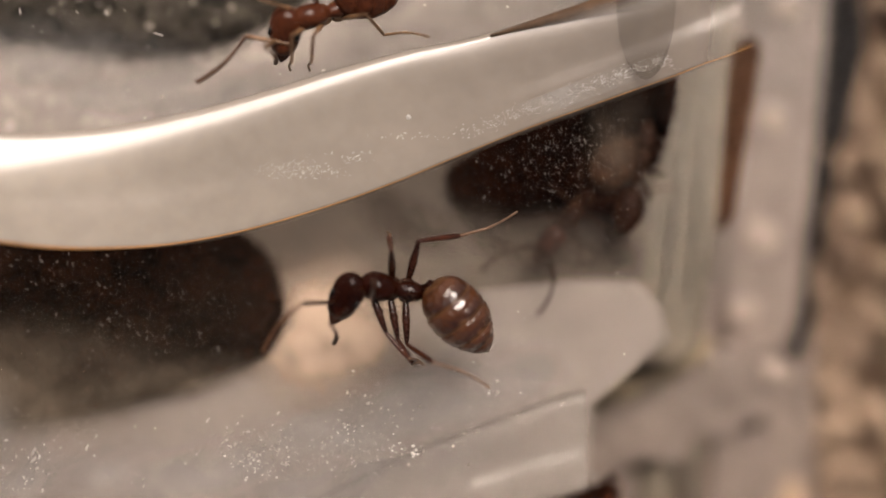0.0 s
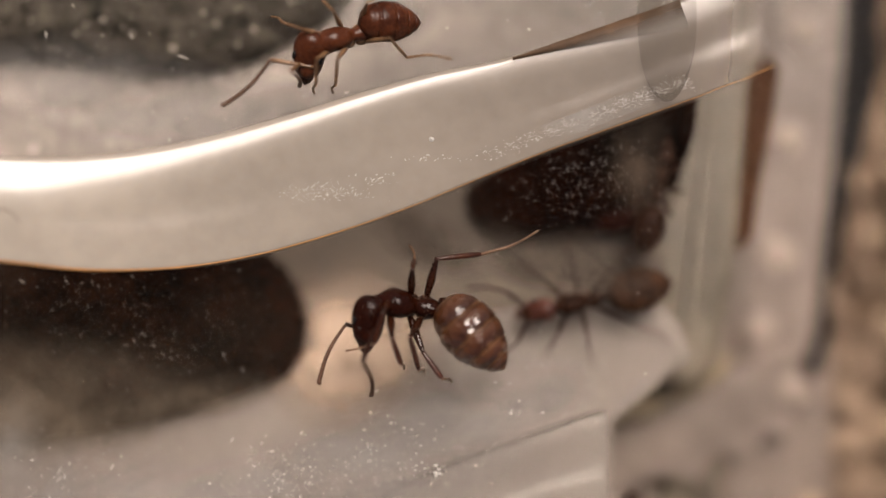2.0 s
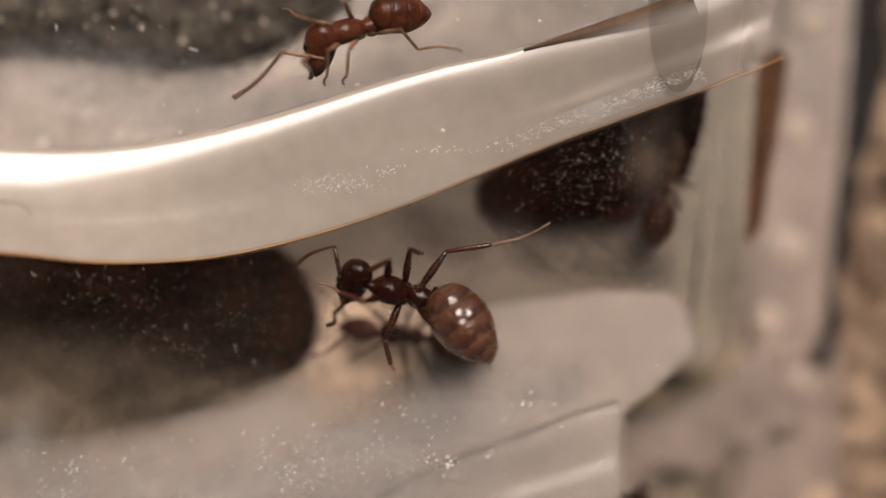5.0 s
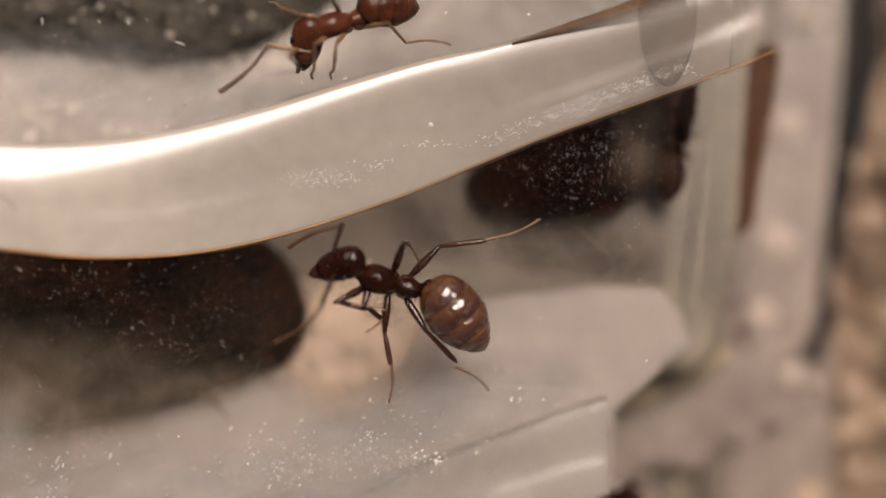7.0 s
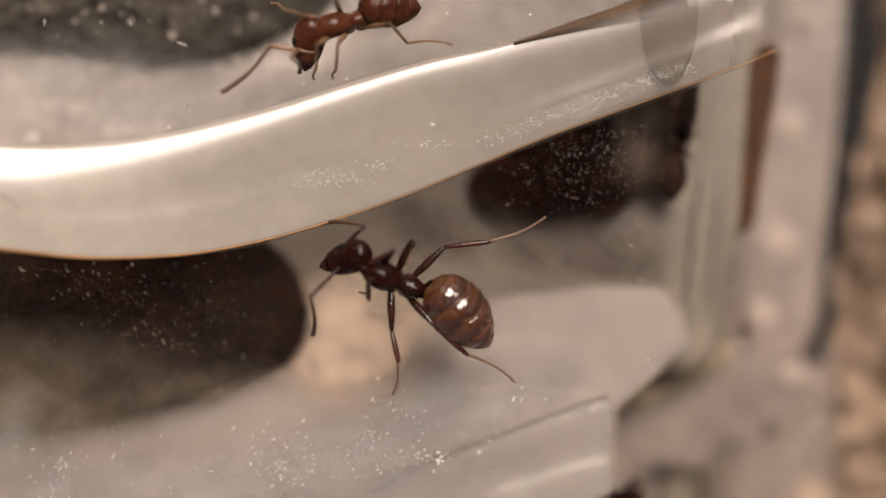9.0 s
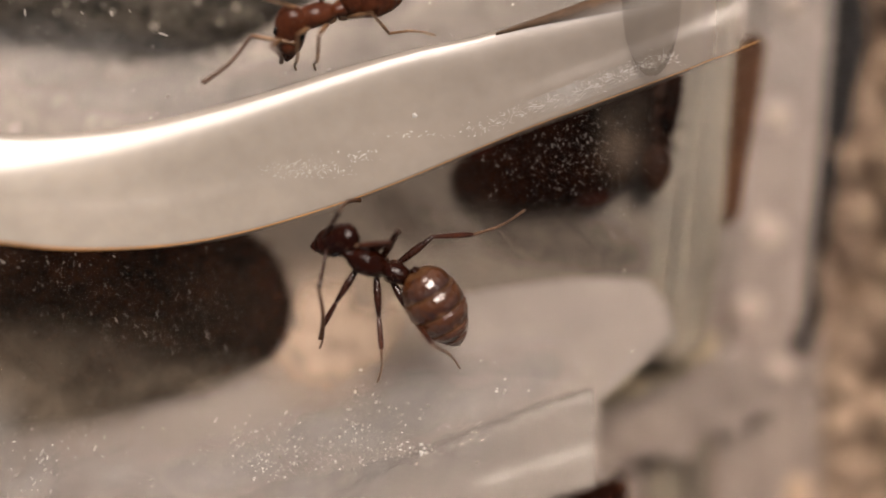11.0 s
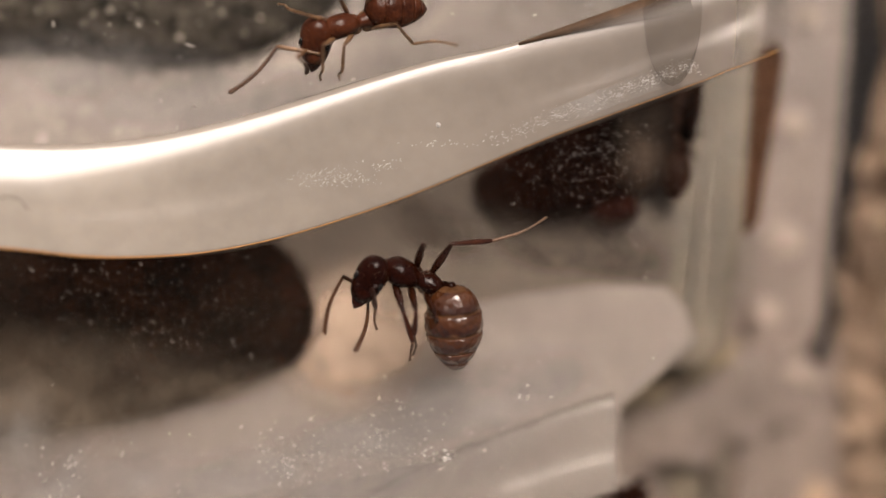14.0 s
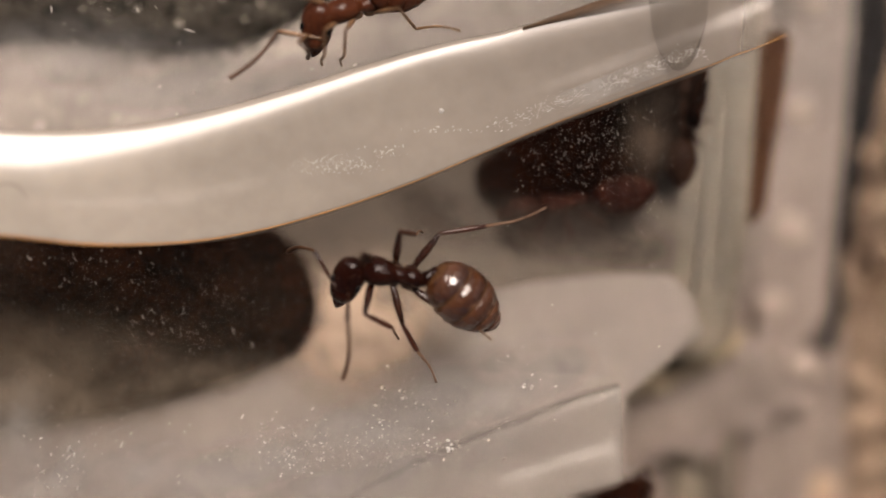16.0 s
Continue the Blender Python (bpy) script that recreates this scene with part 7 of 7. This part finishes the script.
    walk(ant_parts["scape_right"], [
        (0, pose(0.001049, 0.000421, 0.001149, 0, -48.2, 8.7)),
        (0.25, pose(0.001066, 0.000416, 0.001216, 4.2, 0.1, -0.6)),
        (0.5, pose(0.001084, 0.000411, 0.001284, 0, 48.3, -10)),
        (1, pose(0.00101, 0.000383, 0.001409, 31, 47.9, 30.9)),
        (1.5, pose(0.000897, 0.000579, 0.001335, -6.2, 52.7, -16.3)),
        (2, pose(0.00088, 0.000597, 0.001287, 11, 65.9, 3.5)),
        (2.25, pose(0.000895, 0.000552, 0.001278, -41, 39.4, -58.2)),
        (2.5, pose(0.000911, 0.000507, 0.001268, -48.8, 0.8, -79.3)),
        (3, pose(0.000829, 0.000415, 0.001403, -42.8, -26.6, -104.8)),
        (3.5, pose(0.001061, 0.000432, 0.001173, -44.3, 2.1, -98.1)),
        (4, pose(0.001154, 0.000207, 0.00097, -44.8, 1.8, -111.2)),
        (4.5, pose(0.001212, 0.000143, 0.00106, -44.7, 1.4, -107.8)),
        (5, pose(0.001215, 0.000195, 0.000963, -44.7, -1.4, -66.2)),
        (7.5, pose(0.001251, -0.000111, 0.001255, -36.2, -26.9, -98.9)),
        (8, pose(0.001232, 0.000046, 0.001224, -44.3, -50.1, -86.4)),
        (8.5, pose(0.001263, 0.000014, 0.001151, -32.7, 1.7, -111.3)),
        (11, pose(0.001236, -0.000122, 0.001001, -35.5, -44, -104.2)),
        (11.5, pose(0.00105, 0.000567, 0.001041, -69.3, -18.4, -44.6)),
        (12, pose(0.001045, 0.000524, 0.001088, -96, -68.7, -10)),
        (12.25, pose(0.000997, 0.000555, 0.001124, -102.5, -1.2, -0.6)),
        (12.5, pose(0.00095, 0.000585, 0.00116, -97, 66.3, 7.9)),
        (13, pose(0.001036, 0.000525, 0.001208, -98, 61.4, 6.8)),
        (13.5, pose(0.001085, 0.00045, 0.001223, -94.7, 55.1, 10.7)),
        (14, pose(0.000941, 0.000531, 0.001188, -102.8, 62.3, 1.2)),
        (14.25, pose(0.000909, 0.000541, 0.001116, -124, 2.2, -32.6)),
        (14.5, pose(0.000878, 0.000552, 0.001044, -107.5, -58.6, -62.3)),
        (15, pose(0.001001, 0.000349, 0.001267, -97, -0.1, -80.9)),
        (15.5, pose(0.000985, 0.000466, 0.001159, -97.8, -3.4, -55.4)),
        (16, pose(0.001009, 0.000481, 0.001063, -98.3, -3.6, -47.5)),
    ])
    walk(ant_parts["funiculus_right"], [
        (0, pose(0.001602, 0.000506, 0.001775, 0, 16.9, 58.7)),
        (0.5, pose(0.001634, 0.000313, 0.000656, -1.5, -8.9, 37.4)),
        (1, pose(0.001493, 0.000673, 0.000786, -0.8, 14.2, 53.6)),
        (1.25, pose(0.001439, 0.000555, 0.000726, -1.1, -27.5, 56.2)),
        (1.5, pose(0.001385, 0.000436, 0.000666, -6.9, -69.1, 63.5)),
        (2, pose(0.001223, 0.000618, 0.000521, -16.2, -7.8, 76.3)),
        (2.5, pose(0.001066, -0.000318, 0.001257, -27.3, 46.8, 47.4)),
        (3, pose(0.000637, -0.000311, 0.001779, -20.9, 52.3, 55.8)),
        (3.5, pose(0.000944, -0.000399, 0.001143, -76, 59.5, -8.6)),
        (4, pose(0.000851, -0.000576, 0.000943, -146.8, 49.8, -90.5)),
        (4.5, pose(0.000955, -0.000657, 0.001039, -42.4, 54.6, 26.5)),
        (5, pose(0.001554, -0.000573, 0.000983, -33.7, 44.7, 37.8)),
        (7.5, pose(0.001135, -0.000851, 0.001635, -34.2, 22, 36.9)),
        (7.75, pose(0.001201, -0.000672, 0.001752, -41.8, 57, 25.6)),
        (8, pose(0.001267, -0.000492, 0.001868, -136.8, 79.4, -72.6)),
        (8.5, pose(0.000958, -0.000768, 0.001127, -48, 36.3, 21.6)),
        (11, pose(0.001087, -0.000709, 0.001584, 178.7, 72.5, -117.9)),
        (11.25, pose(0.001353, -0.000351, 0.001445, 7.4, 69, 70.3)),
        (11.5, pose(0.001618, 0.000007, 0.001306, 5.1, 30.7, 67.5)),
        (12, pose(0.001345, 0.000471, 0.00187, 15.2, 11, 95.1)),
        (12.5, pose(0.001285, 0.000632, 0.000391, 15.9, -4.3, 107.1)),
        (13, pose(0.001435, 0.000573, 0.00047, 17.8, -6, 86.2)),
        (13.5, pose(0.001558, 0.000539, 0.000534, 17.7, -6, 86.9)),
        (14, pose(0.001331, 0.000539, 0.000444, 18.3, 16.6, 92.5)),
        (14.5, pose(0.001081, 0.000164, 0.001761, 19.8, 33.1, 96.1)),
        (15, pose(0.001134, -0.000481, 0.001269, -10.1, 46.9, 51.3)),
        (15.5, pose(0.001462, -0.000224, 0.001208, -36.9, 28.4, 9.2)),
        (16, pose(0.001576, -0.000137, 0.001116, -33.4, 60.4, 14)),
    ])
    walk(ant_parts["scape_left"], [
        (0, pose(0.000803, 0.000507, 0.001149, 0, -63.3, 53.1)),
        (0.25, pose(0.000822, 0.000503, 0.001216, 11.6, -10.3, 35.8)),
        (0.5, pose(0.00084, 0.0005, 0.001284, 8.3, 43.4, 25.2)),
        (1, pose(0.000767, 0.000477, 0.001409, 42.2, 44.2, 72.8)),
        (1.5, pose(0.000637, 0.00058, 0.001335, 9.4, 40.2, 25.5)),
        (1.75, pose(0.000629, 0.000578, 0.001311, 19.8, -1.1, 53.9)),
        (2, pose(0.000621, 0.000577, 0.001287, 8.1, -42.1, 83.1)),
        (2.5, pose(0.000651, 0.000507, 0.001268, 2.6, -5.7, 95.8)),
        (2.75, pose(0.00061, 0.000474, 0.001336, -1, 18.5, 65)),
        (3, pose(0.00057, 0.000441, 0.001403, -20, 36.4, 25.5)),
        (3.25, pose(0.00069, 0.000468, 0.001288, -17.3, -4.6, 34.7)),
        (3.5, pose(0.000809, 0.000495, 0.001173, -22.1, -45.5, 45.3)),
        (4, pose(0.000967, 0.000388, 0.00097, -14.1, -7.4, 28.5)),
        (4.5, pose(0.001003, 0.000298, 0.00106, -19.7, -56.5, 38.1)),
        (5, pose(0.000963, 0.000258, 0.000963, -38.2, -54, 60.5)),
        (7.5, pose(0.001122, 0.000114, 0.001255, -61, -37.9, 91.5)),
        (8, pose(0.00107, 0.000249, 0.001224, -58, -19, 85.4)),
        (8.5, pose(0.001095, 0.000213, 0.001151, -51, -24.6, 66.7)),
        (11, pose(0.001084, 0.000089, 0.001001, -66.6, -24.2, 103.3)),
        (11.5, pose(0.0008, 0.000638, 0.001041, -75.3, -37.9, 120)),
        (12, pose(0.000792, 0.000585, 0.001088, -121.9, -72.3, 173.3)),
        (12.17, pose(0.000759, 0.000599, 0.001112, -93.8, -24.4, 139.3)),
        (12.33, pose(0.000726, 0.000613, 0.001136, -93.9, 25.9, 128.3)),
        (12.5, pose(0.000694, 0.000628, 0.00116, -125.2, 73.4, 91.2)),
        (13, pose(0.000787, 0.0006, 0.001208, -84.5, 75.1, 133.3)),
        (13.5, pose(0.00085, 0.000561, 0.001223, -75.9, 70.5, 142.4)),
        (14, pose(0.000682, 0.000561, 0.001188, -126.9, 71.8, 88.8)),
        (14.25, pose(0.00065, 0.000557, 0.001116, -121.5, 10.9, 95.8)),
        (14.5, pose(0.000618, 0.000553, 0.001044, -122.9, -50.1, 99.2)),
        (15, pose(0.000749, 0.000411, 0.001267, -113.1, -31.6, 84.5)),
        (15.5, pose(0.000729, 0.000511, 0.001159, -108, -51.6, 77)),
        (16, pose(0.000756, 0.000537, 0.001063, -130.5, -51.4, 105.5)),
    ])
    walk(ant_parts["funiculus_left"], [
        (0, pose(0.001029, 0.000808, 0.001899, 0, 69.6, 96.4)),
        (0.25, pose(0.001211, 0.000784, 0.001303, -3.7, 6.6, 91.2)),
        (0.5, pose(0.001393, 0.00076, 0.000707, -2.1, -56.5, 88)),
        (0.75, pose(0.001169, 0.000906, 0.000765, -7.4, -4.3, 97.3)),
        (1, pose(0.000945, 0.001052, 0.000824, -4.2, 48.1, 105)),
        (1.5, pose(0.001216, 0.000856, 0.000792, -22.8, 13.2, 70.9)),
        (2, pose(0.000695, 0.001196, 0.00185, 0.4, 55.2, 108.5)),
        (2.5, pose(0.000565, 0.001339, 0.001352, 27.5, 51.2, 142)),
        (3, pose(0.00118, 0.000733, 0.000905, -14.3, 24, 79.4)),
        (3.5, pose(0.001223, 0.000913, 0.001773, -20.1, 24, 65.2)),
        (4, pose(0.001699, 0.000785, 0.001078, -45.2, 48.2, 24.6)),
        (4.5, pose(0.001367, 0.000584, 0.00176, 2.5, 70.4, 78.1)),
        (5, pose(0.001205, 0.000687, 0.001643, -9.4, 74.1, 65.6)),
        (7.5, pose(0.001104, 0.000777, 0.001771, -20.4, 16.1, 52.2)),
        (8, pose(0.001133, 0.00104, 0.001498, -39, 71.7, 28.5)),
        (8.5, pose(0.001397, 0.000914, 0.0015, 31.8, 59, 104.2)),
        (11, pose(0.000908, 0.000835, 0.001345, 35.9, 39.1, 109.6)),
        (11.5, pose(0.000469, 0.001212, 0.001557, 20.2, 39.2, 84.9)),
        (12, pose(0.000538, 0.000615, 0.001888, 27, 36.6, 96)),
        (12.25, pose(0.000613, 0.000741, 0.001121, 27.2, 0.2, 96.4)),
        (12.5, pose(0.000689, 0.000867, 0.000355, 27, -36.1, 96.8)),
        (13, pose(0.000639, 0.000757, 0.000396, 21.6, -45.2, 105.2)),
        (13.5, pose(0.000628, 0.000733, 0.000431, 26.2, -49, 98.8)),
        (14, pose(0.000688, 0.000823, 0.00039, 24.5, -43.5, 101.2)),
        (14.25, pose(0.000609, 0.000954, 0.001039, 26.2, -0.8, 97)),
        (14.5, pose(0.000531, 0.001085, 0.001689, 24.7, 41.9, 93)),
        (15, pose(0.000817, 0.001124, 0.001707, 25.6, 46.3, 94.4)),
        (15.5, pose(0.000846, 0.00102, 0.001817, 19.1, 22.1, 83)),
        (16, pose(0.000615, 0.001043, 0.001719, 24.2, 28.1, 94.9)),
    ])
    walk(walking_ant, [
        (0, pose(0.002890, 0.000861, -0.002330, 0, 0, -128.6)),
        (0.5, pose(0.002658, 0.000781, -0.002330, 0, 0, -130.4)),
        (0.9, pose(0.002440, 0.000443, -0.002330, 0, 0, -141.0)),
        (1.2, pose(0.002569, -0.000105, -0.002330, 0, 0, -135.1)),
        (1.5, pose(0.002533, -0.000644, -0.002330, 0, 0, -141.7)),
        (1.8, pose(0.002404, -0.000780, -0.002330, 0, 0, -169.9)),
        (2.1, pose(0.002593, -0.000629, -0.002330, 0, 0, -164.1)),
        (2.4, pose(0.002889, -0.000303, -0.002330, 0, 0, -139.0)),
        (2.7, pose(0.003412, -0.000261, -0.002330, 0, 0, -117.3)),
        (2.8, pose(0.003526, 0.000060, -0.002330, 0, 0, -110.8)),
        (2.9, pose(0.003689, 0.000384, -0.002330, 0, 0, -104.5)),
        (3, pose(0.003831, 0.000747, -0.002330, 0, 0, -101.5)),
        (3.15, pose(0.003569, 0.000821, -0.002330, 0, 0, -172.4)),
        (3.3, pose(0.003521, 0.000760, -0.002000, 0, 0, -255.2)),
        (3.4, pose(0.003521, 0.000562, -0.001800, 0, 0, -255.5)),
        (3.5, pose(0.003395, 0.000181, -0.001500, 0, 0, -237.5)),
        (3.6, pose(0.003014, -0.000135, -0.001400, 0, 0, -201.4)),
        (3.7, pose(0.002764, -0.000573, -0.001400, 0, 0, -173.6)),
        (3.8, pose(0.002433, -0.000948, -0.001400, 0, 0, -173.2)),
        (4, pose(0.002362, -0.000830, -0.001400, 0, 0, -172.8)),
        (4.2, pose(0.002347, -0.000602, -0.001600, 0, 0, -179.8)),
        (4.4, pose(0.002586, -0.000978, -0.001900, 0, 0, -145.5)),
        (4.6, pose(0.001653, -0.001669, -0.002330, 0, 0, -174.3)),
        (4.8, pose(-0.000585, -0.001871, -0.002330, 0, 0, -175.6)),
        (5, pose(-0.001577, -0.001599, -0.002330, 0, 0, -187.8)),
        (5.2, pose(-0.002723, -0.001364, -0.002330, 0, 0, -181.5)),
        (6.2, pose(-0.005953, -0.001511, -0.002750, 0, 0, -170.8)),
        (7.3, pose(-0.006818, -0.002010, -0.002330, 0, 0, -206.5)),
        (7.6, pose(-0.006921, -0.002090, -0.002330, 0, 0, -207.4)),
        (8, pose(-0.006754, -0.002078, -0.002330, 0, 0, -205.7)),
        (8.5, pose(-0.006959, -0.001868, -0.002330, 0, 0, -196.3)),
        (9.6, pose(-0.006487, -0.001488, -0.002750, 0, 0, -180.2)),
        (10.8, pose(-0.005634, -0.001324, -0.002750, 0, 0, -177.9)),
        (11.5, pose(-0.005716, -0.001426, -0.002750, 0, 0, -179.4)),
        (12, pose(-0.006090, -0.001607, -0.002750, 0, 0, -180.3)),
        (12.5, pose(-0.008376, -0.001580, -0.002750, 0, 0, -181.3)),
        (13.2, pose(-0.011385, -0.001411, -0.002750, 0, 0, -180.5)),
        (14.5, pose(-0.011709, -0.001562, -0.002750, 0, 0, -185.1)),
        (16, pose(-0.012000, -0.001569, -0.002750, 0, 0, -182.9)),
    ])
    walk(soil_ant, [
        (0, pose(0.002189, 0.001645, -0.002900, 0, 0, 161.6)),
        (8, pose(0.001617, 0.001752, -0.002900, 0, 0, 161.3)),
        (14.6, pose(0.001861, 0.001502, -0.002900, 0, 0, 161.1)),
        (15.2, pose(0.002076, 0.001031, -0.002700, 0, 0, 183.1)),
        (16, pose(0.001916, 0.000843, -0.002450, 0, 0, 188.7)),
    ])
    walk(wall_ant, [
        (0, pose(0.004212, 0.001770, -0.002100, 0, 0, 76.0)),
        (2.4, pose(0.004212, 0.001830, -0.002100, 0, 0, 77.0)),
        (5.3, pose(0.004212, 0.001770, -0.002100, 0, 0, 76.0)),
        (6.6, pose(0.004550, 0.002698, -0.002300, 0, 0, 86.0)),
        (16, pose(0.004550, 0.002698, -0.002300, 0, 0, 86.0)),
    ])
    # the wandering ant steps on alternate tripods
    for kind, x in (("fore", 0.36), ("mid", 0.0), ("hind", -0.35)):
        for side, s in (("right", -1), ("left", 1)):
            hip = Matrix.Translation((x * MM, 0.16 * s * MM, 0))
            phase = 0 if (kind == "mid") == (side == "left") else math.pi
            for piece in ("femur", "tibia", "tarsus"):
                key = f"{kind}_{piece}_{side}"
                rows = []
                for k in range(0, 81):
                    t = k * 0.2
                    reach = 16 if t < 2.2 or 3.3 < t < 8.2 or 9.4 < t < 11 else 2
                    swing = pose(0, 0, 0, 0, 0, reach * math.sin(t * 8 + phase))
                    rows.append((t, hip @ swing @ hip.inverted() @ walker_stance[key]))
                walk(walker_parts[key], rows)


motions()
